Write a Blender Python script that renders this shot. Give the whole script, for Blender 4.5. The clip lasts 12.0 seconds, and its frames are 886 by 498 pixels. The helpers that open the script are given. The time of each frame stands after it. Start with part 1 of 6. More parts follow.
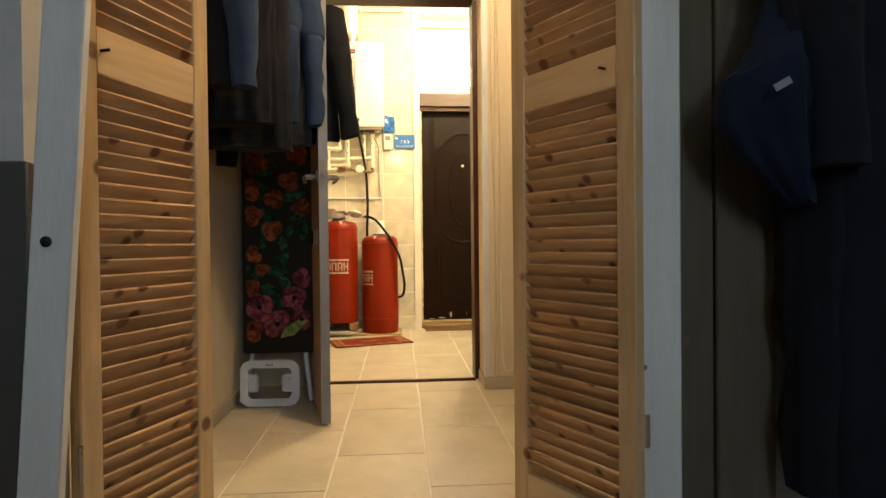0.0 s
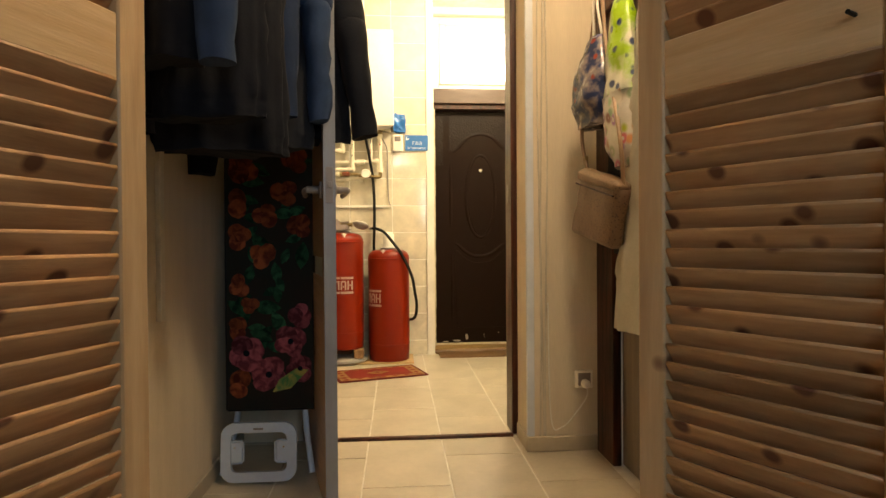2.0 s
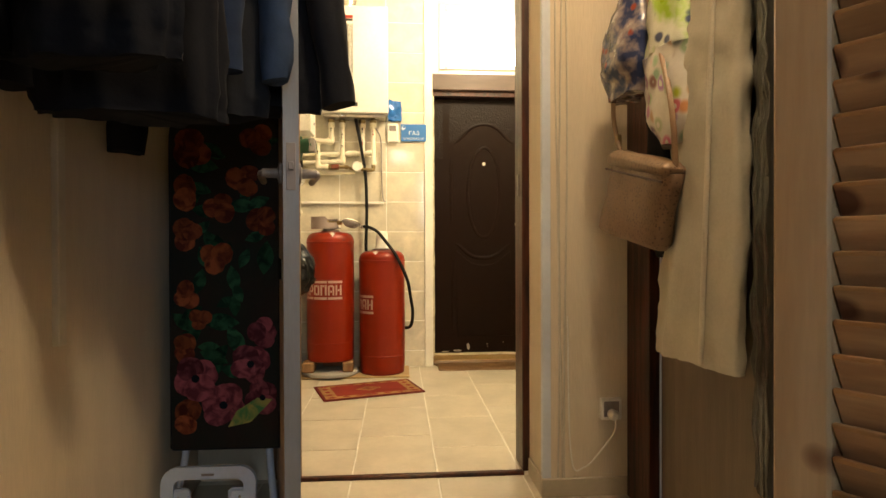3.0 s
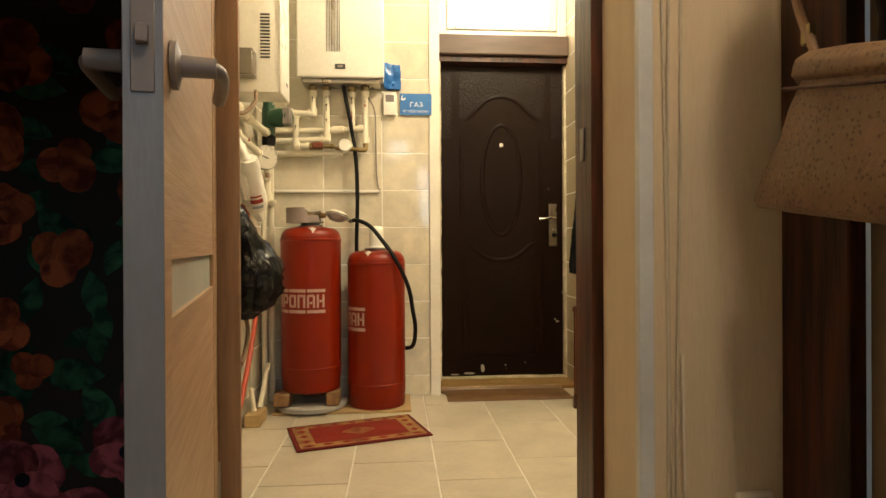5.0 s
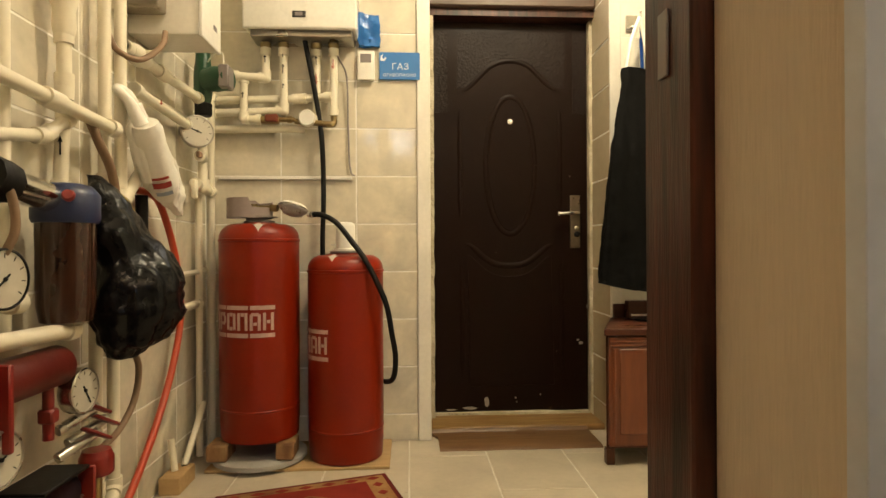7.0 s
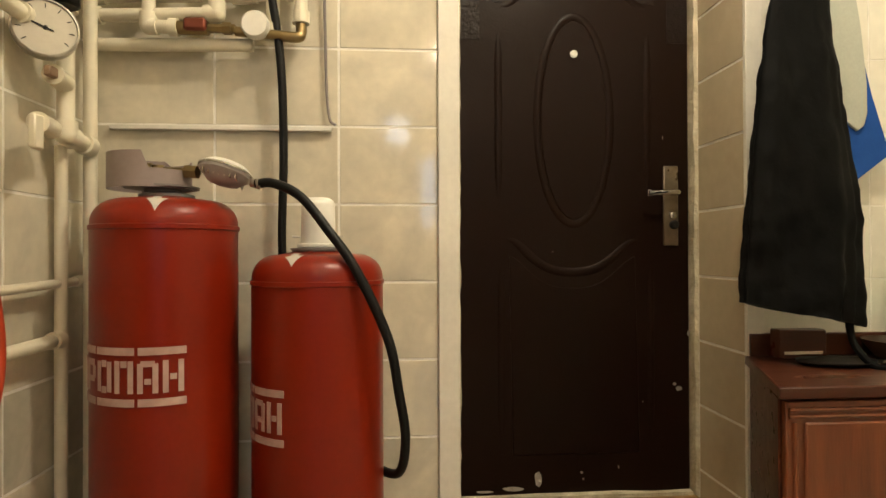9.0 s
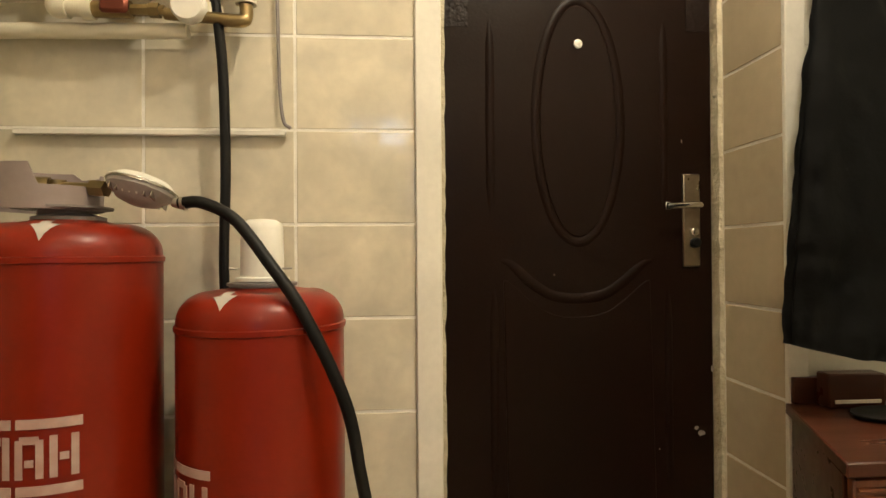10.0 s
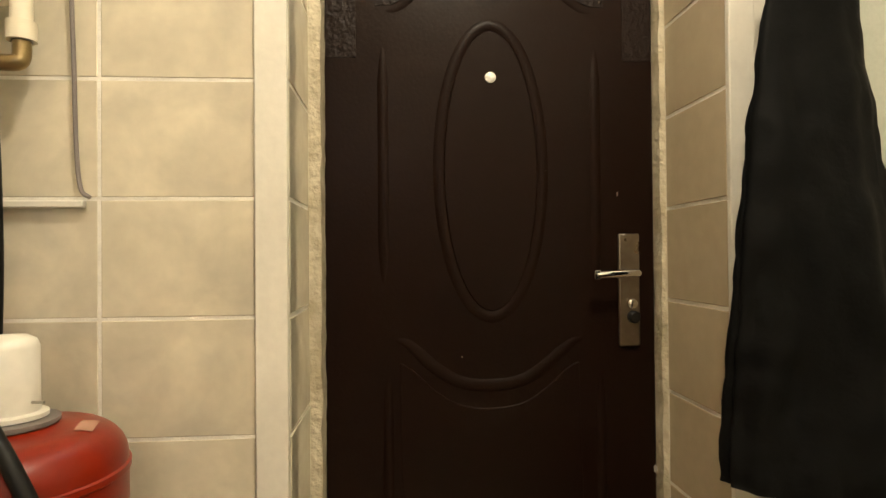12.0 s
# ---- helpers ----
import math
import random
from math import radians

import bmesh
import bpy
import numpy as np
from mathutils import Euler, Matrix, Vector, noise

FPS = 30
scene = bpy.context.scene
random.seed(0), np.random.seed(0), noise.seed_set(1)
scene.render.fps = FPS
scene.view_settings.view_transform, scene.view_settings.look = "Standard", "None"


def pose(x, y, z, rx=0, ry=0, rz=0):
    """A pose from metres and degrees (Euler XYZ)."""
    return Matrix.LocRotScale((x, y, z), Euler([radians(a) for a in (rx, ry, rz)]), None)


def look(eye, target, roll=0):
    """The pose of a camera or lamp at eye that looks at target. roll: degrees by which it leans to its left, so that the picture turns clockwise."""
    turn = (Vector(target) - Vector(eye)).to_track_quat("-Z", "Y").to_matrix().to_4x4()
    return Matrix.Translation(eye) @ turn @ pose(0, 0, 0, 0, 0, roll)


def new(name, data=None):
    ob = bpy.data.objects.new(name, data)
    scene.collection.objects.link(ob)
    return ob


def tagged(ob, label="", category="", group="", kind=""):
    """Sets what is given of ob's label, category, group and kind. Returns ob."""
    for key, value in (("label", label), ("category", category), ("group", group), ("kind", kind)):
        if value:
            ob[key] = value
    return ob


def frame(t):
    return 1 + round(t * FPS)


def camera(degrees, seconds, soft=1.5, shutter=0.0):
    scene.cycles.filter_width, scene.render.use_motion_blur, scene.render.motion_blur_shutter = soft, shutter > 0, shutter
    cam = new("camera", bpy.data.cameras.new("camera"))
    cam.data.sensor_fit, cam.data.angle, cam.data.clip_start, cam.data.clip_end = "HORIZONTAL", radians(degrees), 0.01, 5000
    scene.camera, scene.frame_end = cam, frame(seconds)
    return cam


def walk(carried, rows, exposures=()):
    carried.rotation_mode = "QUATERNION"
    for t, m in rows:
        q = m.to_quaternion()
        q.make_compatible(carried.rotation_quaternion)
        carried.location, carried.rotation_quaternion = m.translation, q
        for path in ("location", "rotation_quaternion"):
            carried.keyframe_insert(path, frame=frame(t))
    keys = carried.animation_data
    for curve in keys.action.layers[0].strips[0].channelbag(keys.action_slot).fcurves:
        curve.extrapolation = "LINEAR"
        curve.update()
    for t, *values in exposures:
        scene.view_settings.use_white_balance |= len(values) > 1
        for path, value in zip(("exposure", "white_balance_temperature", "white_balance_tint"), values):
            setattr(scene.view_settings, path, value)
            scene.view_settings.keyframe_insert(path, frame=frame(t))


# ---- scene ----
cam = camera(73.6, 12.0)
PATH = [
    (0, (-0.355, -0.259, 0.737), (-0.21, 1.735, 0.715), -0.6),
    (0.5, (-0.336, 0.082, 0.733), (-0.188, 2.076, 0.715), -0.6),
    (1, (-0.443, 0.329, 0.727), (-0.289, 2.323, 0.71), -0.5),
    (1.5, (-0.419, 0.329, 0.77), (-0.27, 2.323, 0.751), -0.6),
    (2, (-0.456, 0.335, 0.841), (-0.302, 2.329, 0.822), -0.4),
    (2.5, (-0.435, 0.509, 0.839), (-0.282, 2.503, 0.822), -0.4),
    (3, (-0.411, 0.753, 0.838), (-0.261, 2.748, 0.822), -0.2),
    (3.2, (-0.394, 0.84, 0.835), (-0.259, 2.836, 0.817), -0.3),
    (4.8, (-0.39, 1.471, 0.824), (-0.264, 3.467, 0.812), -0.2),
    (5, (-0.412, 1.551, 0.811), (-0.257, 3.545, 0.807), -0.3),
    (5.5, (-0.345, 1.816, 0.81), (-0.19, 3.81, 0.808), -0.2),
    (6, (-0.296, 1.946, 0.816), (-0.185, 3.943, 0.816), -0.2),
    (6.5, (-0.286, 2.075, 0.813), (-0.172, 4.072, 0.813), -0.2),
    (6.7, (-0.261, 2.159, 0.812), (-0.147, 4.156, 0.817), -0.3),
    (8.3, (-0.344, 2.784, 0.829), (-0.215, 4.78, 0.811), 0.1),
    (8.5, (-0.333, 2.931, 0.804), (-0.183, 4.926, 0.82), -0.3),
    (9, (-0.332, 3.248, 0.799), (-0.188, 5.242, 0.811), -0.2),
    (9.5, (-0.292, 3.443, 0.818), (-0.142, 5.437, 0.827), -0.3),
    (10, (-0.268, 3.513, 0.861), (-0.122, 5.508, 0.875), -0.4),
    (10.5, (-0.258, 3.597, 0.877), (-0.115, 5.592, 0.88), -0.2),
    (11, (-0.039, 3.597, 0.892), (0.122, 5.59, 0.909), -0.3),
    (11.5, (0.016, 3.605, 0.967), (0.167, 5.599, 0.986), -0.4),
    (12, (0.015, 3.771, 1.027), (0.157, 5.766, 1.05), -0.5),
]
EXPOSURES = [(0.0, 0.74, 8600, 10), (1.0, 0.60, 8500, 10), (2.0, 0.52, 8100, 10), (3.0, 0.48, 7900, 10), (5.0, 0.14, 7500, 10), (6.5, -0.03, 7400, 10), (8.5, -0.09, 6600, 10), (9.5, 0.0, 6650, 10), (11.5, -0.06, 6600, 10), (12.0, -0.02, 6600, 10)]
walk(cam, [(t, look(eye, target, roll)) for t, eye, target, roll in PATH], EXPOSURES)

# ---- light ----
world = bpy.data.worlds.new("world")
scene.world = world
world.use_nodes = True
wn = world.node_tree.nodes
sky = wn.new("ShaderNodeTexSky")
sky.sky_type = "NISHITA"
sky.sun_disc = False
sky.sun_elevation, sky.sun_rotation = radians(35), radians(200)
world.node_tree.links.new(sky.outputs[0], wn["Background"].inputs[0])
wn["Background"].inputs[1].default_value = 0.12


def lamp(name, kind, m, power, colour, size=0.2, size_y=None):
    data = bpy.data.lights.new(name, kind)
    data.energy, data.color = power, colour
    if kind == "AREA":
        data.shape = "RECTANGLE"
        data.size, data.size_y = size, size_y or size
    else:
        data.shadow_soft_size = size
    ob = new(name, data)
    ob.matrix_world = m
    return ob


ROOM_W, HALL_W, WIN_W, BACK_W, START_W = 74.0, 39.0, 5.0, 13.0, 0.6
lamp("ceiling_bulb", "POINT", pose(0.25, 3.85, 2.52), ROOM_W, (1.0, 0.89, 0.68), 0.07)
lamp("hall_bulb", "POINT", pose(0.04, 1.55, 2.44), HALL_W, (1.0, 0.81, 0.58), 0.10)
# Weak warm fill for bounced light; no real lamp hangs here.
lamp("first_room_fill", "POINT", pose(-0.25, -0.75, 2.28), START_W, (1.0, 0.78, 0.50), 0.07)
lamp("transom_daylight", "AREA", look((0.23, 5.10, 2.28), (0.0, 4.0, 1.6)), WIN_W, (0.95, 0.97, 1.0), 0.55, 0.42)
# Daylight from behind, placed so its reflection misses the wall tiles.
lamp("window_daylight", "AREA", look((0.22, -2.06, 1.62), (-0.45, 1.4, 0.75)), BACK_W, (0.45, 0.70, 1.0), 0.46, 0.96)

# ---- builders ----
WORLD = {}


def thing(name, label, category, m=None, group="", kind=""):
    """An empty at the base of a thing."""
    ob = new(name)
    ob.empty_display_size = 0.05
    m = m or Matrix()
    ob.matrix_basis = m
    WORLD[ob] = m.copy()
    return tagged(ob, label, category, group, kind)


def mesh_of(name, bm, mat, smooth=None):
    me = bpy.data.meshes.new(name)
    bm.normal_update()
    bm.to_mesh(me)
    bm.free()
    if mat:
        me.materials.append(mat)
    if smooth:
        me.shade_smooth()
        me.set_sharp_from_angle(angle=radians(smooth))
    return me


def part(name, bm, mat, parent, label="", local=False, smooth=40):
    """One mesh under a thing or part; bm is in the world's coordinates unless local."""
    if not local:
        bm.transform(WORLD[parent].inverted())
    ob = new(name, mesh_of(name, bm, mat, smooth))
    ob.parent = parent
    WORLD[ob] = WORLD[parent].copy()
    if label:
        ob["label"] = label
    return ob


def solid(name, bm, mat, label, category, kind="structure", group="", smooth=40):
    """One top-level mesh, in the world's coordinates."""
    ob = new(name, mesh_of(name, bm, mat, smooth))
    WORLD[ob] = Matrix()
    return tagged(ob, label, category, group, kind)


def box(x0, x1, y0, y1, z0, z1, bevel=0.0, bm=None, m=None, seg=1):
    b = bmesh.new()
    bmesh.ops.create_cube(b, size=1.0)
    b.transform(Matrix.Translation(((x0 + x1) / 2, (y0 + y1) / 2, (z0 + z1) / 2)) @ Matrix.Diagonal((abs(x1 - x0), abs(y1 - y0), abs(z1 - z0), 1)))
    if bevel:
        bmesh.ops.bevel(b, geom=b.edges[:], offset=bevel, segments=seg, affect="EDGES", profile=0.5)
    if m:
        b.transform(m)
    return join(bm, b)


def join(bm, b):
    """Add b to bm (either may be None)."""
    if bm is None:
        return b
    tmp = bpy.data.meshes.new("tmp")
    b.to_mesh(tmp)
    b.free()
    bm.from_mesh(tmp)
    bpy.data.meshes.remove(tmp)
    return bm


def tube(points, r, bm=None, n=10, caps=True, radii=None):
    """A round bar through the points."""
    pts = [Vector(p) for p in points]
    b = bmesh.new()
    rings = []
    ref = None
    for i, p in enumerate(pts):
        d = (pts[min(i + 1, len(pts) - 1)] - pts[max(i - 1, 0)]).normalized()
        if ref is None:
            ref = Vector((0, 0, 1)) if abs(d.z) < 0.9 else Vector((1, 0, 0))
        u = d.cross(ref).normalized()
        v = u.cross(d).normalized()
        ref = v
        rr = radii[i] if radii else r
        rings.append([b.verts.new(p + rr * (math.cos(2 * math.pi * k / n) * u + math.sin(2 * math.pi * k / n) * v)) for k in range(n)])
    for a, c in zip(rings, rings[1:]):
        for k in range(n):
            b.faces.new((a[k], a[(k + 1) % n], c[(k + 1) % n], c[k]))
    if caps:
        b.faces.new(rings[0][::-1])
        b.faces.new(rings[-1])
    bmesh.ops.recalc_face_normals(b, faces=b.faces[:])
    return join(bm, b)


def curve(points, steps=8):
    """Catmull-Rom points through the given ones."""
    p = [Vector(q) for q in points]
    p = [2 * p[0] - p[1], *p, 2 * p[-1] - p[-2]]
    out = []
    for i in range(1, len(p) - 2):
        for k in range(steps):
            t = k / steps
            a, b, c, d = p[i - 1], p[i], p[i + 1], p[i + 2]
            out.append(0.5 * (2 * b + (c - a) * t + (2 * a - 5 * b + 4 * c - d) * t * t + (3 * b - a - 3 * c + d) * t ** 3))
    return [*out, p[-2]]


def lathe(profile, m=None, n=32, bm=None):
    """Turn (r, z) pairs round the z axis."""
    b = bmesh.new()
    rings = [[b.verts.new((r * math.cos(2 * math.pi * k / n), r * math.sin(2 * math.pi * k / n), z)) for k in range(n)] for r, z in profile]
    for a, c in zip(rings, rings[1:]):
        for k in range(n):
            b.faces.new((a[k], a[(k + 1) % n], c[(k + 1) % n], c[k]))
    b.faces.new(rings[0][::-1])
    b.faces.new(rings[-1])
    bmesh.ops.remove_doubles(b, verts=b.verts[:], dist=1e-5)
    bmesh.ops.recalc_face_normals(b, faces=b.faces[:])
    if m:
        b.transform(m)
    return join(bm, b)


def prism(outline, m, depth, bm=None, bevel=0.0):
    """An outline of (x, y) pairs pushed out along z by depth, then moved by m."""
    b = bmesh.new()
    f = b.faces.new([b.verts.new((x, y, 0)) for x, y in outline])
    made = bmesh.ops.extrude_face_region(b, geom=[f])
    bmesh.ops.translate(b, vec=(0, 0, depth), verts=[v for v in made["geom"] if isinstance(v, bmesh.types.BMVert)])
    bmesh.ops.recalc_face_normals(b, faces=b.faces[:])
    if bevel:
        bmesh.ops.bevel(b, geom=b.edges[:], offset=bevel, segments=1, affect="EDGES", profile=0.5)
    b.transform(m)
    return join(bm, b)


def lettering(text, size, m, bm=None, depth=0.0006, wrap=None, squeeze=1.0, bold=0.0):
    """Words as thin raised letters, centred; wrap bends them round an upright drum of that radius."""
    data = bpy.data.curves.new("letters", "FONT")
    data.body, data.size, data.align_x, data.align_y, data.extrude = text, size, "CENTER", "CENTER", depth
    data.offset = bold
    data.resolution_u = 2
    ob = bpy.data.objects.new("letters", data)
    scene.collection.objects.link(ob)
    me = ob.to_mesh()
    b = bmesh.new()
    b.from_mesh(me)
    ob.to_mesh_clear()
    bpy.data.objects.remove(ob)
    bpy.data.curves.remove(data)
    for v in b.verts:
        v.co.x *= squeeze
    if wrap:
        bend(b, wrap)
    b.transform(m)
    return join(bm, b)


def bend(b, r):
    """From the (x along, y up, z out) plane onto an upright drum that faces -y."""
    for v in b.verts:
        a, out = v.co.x / r, r + v.co.z
        v.co = Vector((out * math.sin(a), -out * math.cos(a), v.co.y))


# an upright face that looks towards -y: local x along, local y up, local z out
FACE_Y = Euler((radians(90), 0, 0)).to_matrix().to_4x4()

# ---- materials ----


def material(name, base, rough=0.6, metal=0.0, second=None, scale=8.0, stretch=(1, 1, 1), amount=0.5, fine=60.0, bump=0.15, rough_var=0.1,
             vary=0.0, coat=0.0, spots=None, detail=4.0, sheen=0.0, bump_dist=0.004, distort=0.0, trans=0.0, alpha=1.0, spec=0.5):
    """Two scales of variation in colour and roughness, with fine relief; spots is (colour, scale, size), or with an inner size rings of many colours."""
    mt = bpy.data.materials.new(name)
    mt.use_nodes = True
    nt = mt.node_tree
    nodes, links = nt.nodes, nt.links
    bsdf = nodes["Principled BSDF"]
    second = second or tuple(c * 0.75 for c in base)
    co = nodes.new("ShaderNodeTexCoord")
    mp = nodes.new("ShaderNodeMapping")
    mp.inputs["Scale"].default_value = stretch
    info = nodes.new("ShaderNodeObjectInfo")
    add = nodes.new("ShaderNodeVectorMath")
    add.operation = "MULTIPLY_ADD"
    add.inputs[1].default_value = (17.0, 31.0, 11.0)
    links.new(info.outputs["Random"], add.inputs[0])
    links.new(co.outputs["Object"], add.inputs[2])
    links.new(add.outputs[0], mp.inputs[0])
    n1 = nodes.new("ShaderNodeTexNoise")
    n1.inputs["Scale"].default_value, n1.inputs["Detail"].default_value, n1.inputs["Distortion"].default_value = scale, detail, distort
    n2 = nodes.new("ShaderNodeTexNoise")
    n2.inputs["Scale"].default_value, n2.inputs["Detail"].default_value = fine, 3.0
    links.new(mp.outputs[0], n1.inputs["Vector"])
    links.new(mp.outputs[0], n2.inputs["Vector"])
    ramp = nodes.new("ShaderNodeMapRange")
    ramp.inputs[1].default_value, ramp.inputs[2].default_value = 0.5 - 0.5 * (1.05 - amount), 0.5 + 0.5 * (1.05 - amount)
    links.new(n1.outputs["Fac"], ramp.inputs[0])
    mix = nodes.new("ShaderNodeMix")
    mix.data_type = "RGBA"
    mix.inputs[6].default_value, mix.inputs[7].default_value = (*base, 1), (*second, 1)
    links.new(ramp.outputs[0], mix.inputs[0])
    out = mix.outputs[2]
    hsv = nodes.new("ShaderNodeHueSaturation")
    val = nodes.new("ShaderNodeMath")
    val.operation = "MULTIPLY_ADD"
    val.inputs[1].default_value = 0.18
    val.inputs[2].default_value = 0.91
    links.new(n2.outputs["Fac"], val.inputs[0])
    vv = val.outputs[0]
    if vary:
        v2 = nodes.new("ShaderNodeMath")
        v2.operation = "MULTIPLY_ADD"
        v2.inputs[1].default_value, v2.inputs[2].default_value = vary, 1 - vary / 2
        links.new(info.outputs["Random"], v2.inputs[0])
        v3 = nodes.new("ShaderNodeMath")
        v3.operation = "MULTIPLY"
        links.new(vv, v3.inputs[0])
        links.new(v2.outputs[0], v3.inputs[1])
        vv = v3.outputs[0]
    links.new(vv, hsv.inputs["Value"])
    links.new(out, hsv.inputs["Color"])
    out = hsv.outputs[0]
    if spots:
        colour, sscale, size = spots[:3]
        vo = nodes.new("ShaderNodeTexVoronoi")
        vo.inputs["Scale"].default_value = sscale
        links.new(add.outputs[0], vo.inputs["Vector"])
        mr = nodes.new("ShaderNodeMapRange")
        mr.inputs[1].default_value, mr.inputs[2].default_value, mr.inputs[3].default_value, mr.inputs[4].default_value = size, size * 1.6, 1, 0
        links.new(vo.outputs["Distance"], mr.inputs[0])
        sm = nodes.new("ShaderNodeMix")
        sm.data_type = "RGBA"
        sm.inputs[7].default_value = (*colour, 1)
        if len(spots) > 3:
            inner = nodes.new("ShaderNodeMapRange")
            inner.inputs[1].default_value, inner.inputs[2].default_value = spots[3] * 0.8, spots[3]
            links.new(vo.outputs["Distance"], inner.inputs[0])
            ring = nodes.new("ShaderNodeMath")
            ring.operation = "MULTIPLY"
            links.new(mr.outputs[0], ring.inputs[0])
            links.new(inner.outputs[0], ring.inputs[1])
            links.new(ring.outputs[0], sm.inputs[0])
            tint = nodes.new("ShaderNodeMix")
            tint.data_type = "RGBA"
            tint.inputs[0].default_value = 0.55
            tint.inputs[7].default_value = (*colour, 1)
            links.new(vo.outputs["Color"], tint.inputs[6])
            links.new(tint.outputs[2], sm.inputs[7])
        else:
            links.new(mr.outputs[0], sm.inputs[0])
        links.new(out, sm.inputs[6])
        out = sm.outputs[2]
    links.new(out, bsdf.inputs["Base Color"])
    rr = nodes.new("ShaderNodeMapRange")
    rr.inputs[3].default_value, rr.inputs[4].default_value = max(rough - rough_var, 0.03), min(rough + rough_var, 1)
    links.new(n1.outputs["Fac"], rr.inputs[0])
    links.new(rr.outputs[0], bsdf.inputs["Roughness"])
    bsdf.inputs["Metallic"].default_value = metal
    bsdf.inputs["Specular IOR Level"].default_value = spec
    bsdf.inputs["Coat Weight"].default_value = coat
    bsdf.inputs["Sheen Weight"].default_value = sheen
    bsdf.inputs["Transmission Weight"].default_value = trans
    bsdf.inputs["Alpha"].default_value = alpha
    if bump:
        bp = nodes.new("ShaderNodeBump")
        bp.inputs["Strength"].default_value, bp.inputs["Distance"].default_value = bump, bump_dist
        links.new(n2.outputs["Fac"], bp.inputs["Height"])
        links.new(bp.outputs[0], bsdf.inputs["Normal"])
    return mt


def glow(name, colour, strength):
    mt = bpy.data.materials.new(name)
    mt.use_nodes = True
    b = mt.node_tree.nodes["Principled BSDF"]
    b.inputs["Base Color"].default_value = (*colour, 1)
    b.inputs["Emission Color"].default_value = (*colour, 1)
    b.inputs["Emission Strength"].default_value = strength
    return mt


WALL = material("cream wallpaper", (0.66, 0.57, 0.44), 0.75, second=(0.59, 0.51, 0.395), scale=3, fine=40, stretch=(6, 6, 0.6), bump=0.25)
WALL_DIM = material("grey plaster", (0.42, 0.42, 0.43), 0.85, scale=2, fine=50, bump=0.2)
CEIL = material("white ceiling paint", (0.78, 0.76, 0.70), 0.8, scale=2, fine=80, bump=0.1)
TILE = material("marbled beige tile", (0.72, 0.655, 0.515), 0.07, second=(0.48, 0.445, 0.36), scale=8, fine=45, amount=0.55, detail=9, distort=0.5, vary=0.12, bump=0.02, rough_var=0.03)
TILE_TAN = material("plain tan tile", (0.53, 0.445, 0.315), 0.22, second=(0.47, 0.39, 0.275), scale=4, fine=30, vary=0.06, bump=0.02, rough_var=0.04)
TILE_CREAM = material("plain cream tile", (0.76, 0.735, 0.645), 0.10, second=(0.72, 0.69, 0.60), scale=4, fine=30, vary=0.05, bump=0.02, rough_var=0.04)
GROUT = material("pale grout", (0.88, 0.85, 0.78), 0.9, scale=20, fine=200, bump=0.3)
FLOOR_TILE = material("matt stone floor tile", (0.56, 0.49, 0.38), 0.33, second=(0.42, 0.37, 0.285), scale=6, fine=50, amount=0.5, detail=6, vary=0.08, bump=0.05, distort=0.4, rough_var=0.03)
FLOOR_GROUT = material("floor grout", (0.80, 0.76, 0.67), 0.9, scale=20, fine=150, bump=0.3)
PINE = material("knotty pine", (0.53, 0.31, 0.155), 0.45, second=(0.39, 0.205, 0.092), scale=6, stretch=(1.2, 8, 8), fine=30, amount=0.75, vary=0.46, bump=0.15, spots=((0.13, 0.045, 0.02), 13.0, 0.15))
PINE_UP = material("pale pine stile", (0.54, 0.37, 0.21), 0.5, second=(0.43, 0.275, 0.14), scale=6, stretch=(8, 8, 0.8), fine=30, amount=0.6, vary=0.1, bump=0.12, spots=((0.16, 0.06, 0.025), 7.0, 0.09))
PINE_RAIL = material("pale pine rail", (0.62, 0.44, 0.25), 0.5, second=(0.52, 0.33, 0.165), scale=6, stretch=(0.8, 8, 8), fine=30, amount=0.6, vary=0.1, bump=0.12)
DARKWOOD = material("dark red-brown stained wood", (0.085, 0.022, 0.010), 0.40, second=(0.009, 0.0035, 0.0025), scale=5, stretch=(9, 9, 0.7), fine=30, amount=0.7, bump=0.2, coat=0.06, spec=0.3)
WHITEWOOD = material("white painted wood", (0.55, 0.56, 0.57), 0.5, second=(0.46, 0.47, 0.47), scale=4, stretch=(5, 5, 0.6), fine=40, bump=0.15, spots=((0.12, 0.10, 0.08), 5.0, 0.025))
GREYPLANK = material("weathered grey plank", (0.085, 0.066, 0.042), 0.75, second=(0.055, 0.042, 0.027), scale=5, stretch=(8, 8, 0.6), fine=40, bump=0.25, spots=((0.10, 0.07, 0.05), 5.0, 0.06))
LEAF = material("beige wood-grain laminate", (0.40, 0.255, 0.155), 0.45, second=(0.31, 0.195, 0.120), scale=5, stretch=(1, 1.2, 22), fine=14, amount=0.45, bump=0.22)
FROST = material("frosted glass", (0.62, 0.68, 0.62), 0.35, scale=4, fine=60, bump=0.1, trans=0.3)
LEATHER = material("dark brown stamped steel", (0.0125, 0.0054, 0.0032), 0.34, second=(0.0092, 0.0040, 0.0026), scale=3, fine=120, bump=0.10, rough_var=0.06, spec=0.09)
RED = material("glossy red cylinder paint", (0.220, 0.0150, 0.0030), 0.33, second=(0.175, 0.010, 0.0024), scale=5, fine=90, bump=0.05, coat=0.04, spec=0.28, rough_var=0.08)
STENCIL = material("pale stencil paint", (0.52, 0.37, 0.32), 0.6, second=(0.40, 0.23, 0.19), scale=30, fine=90, bump=0.1)
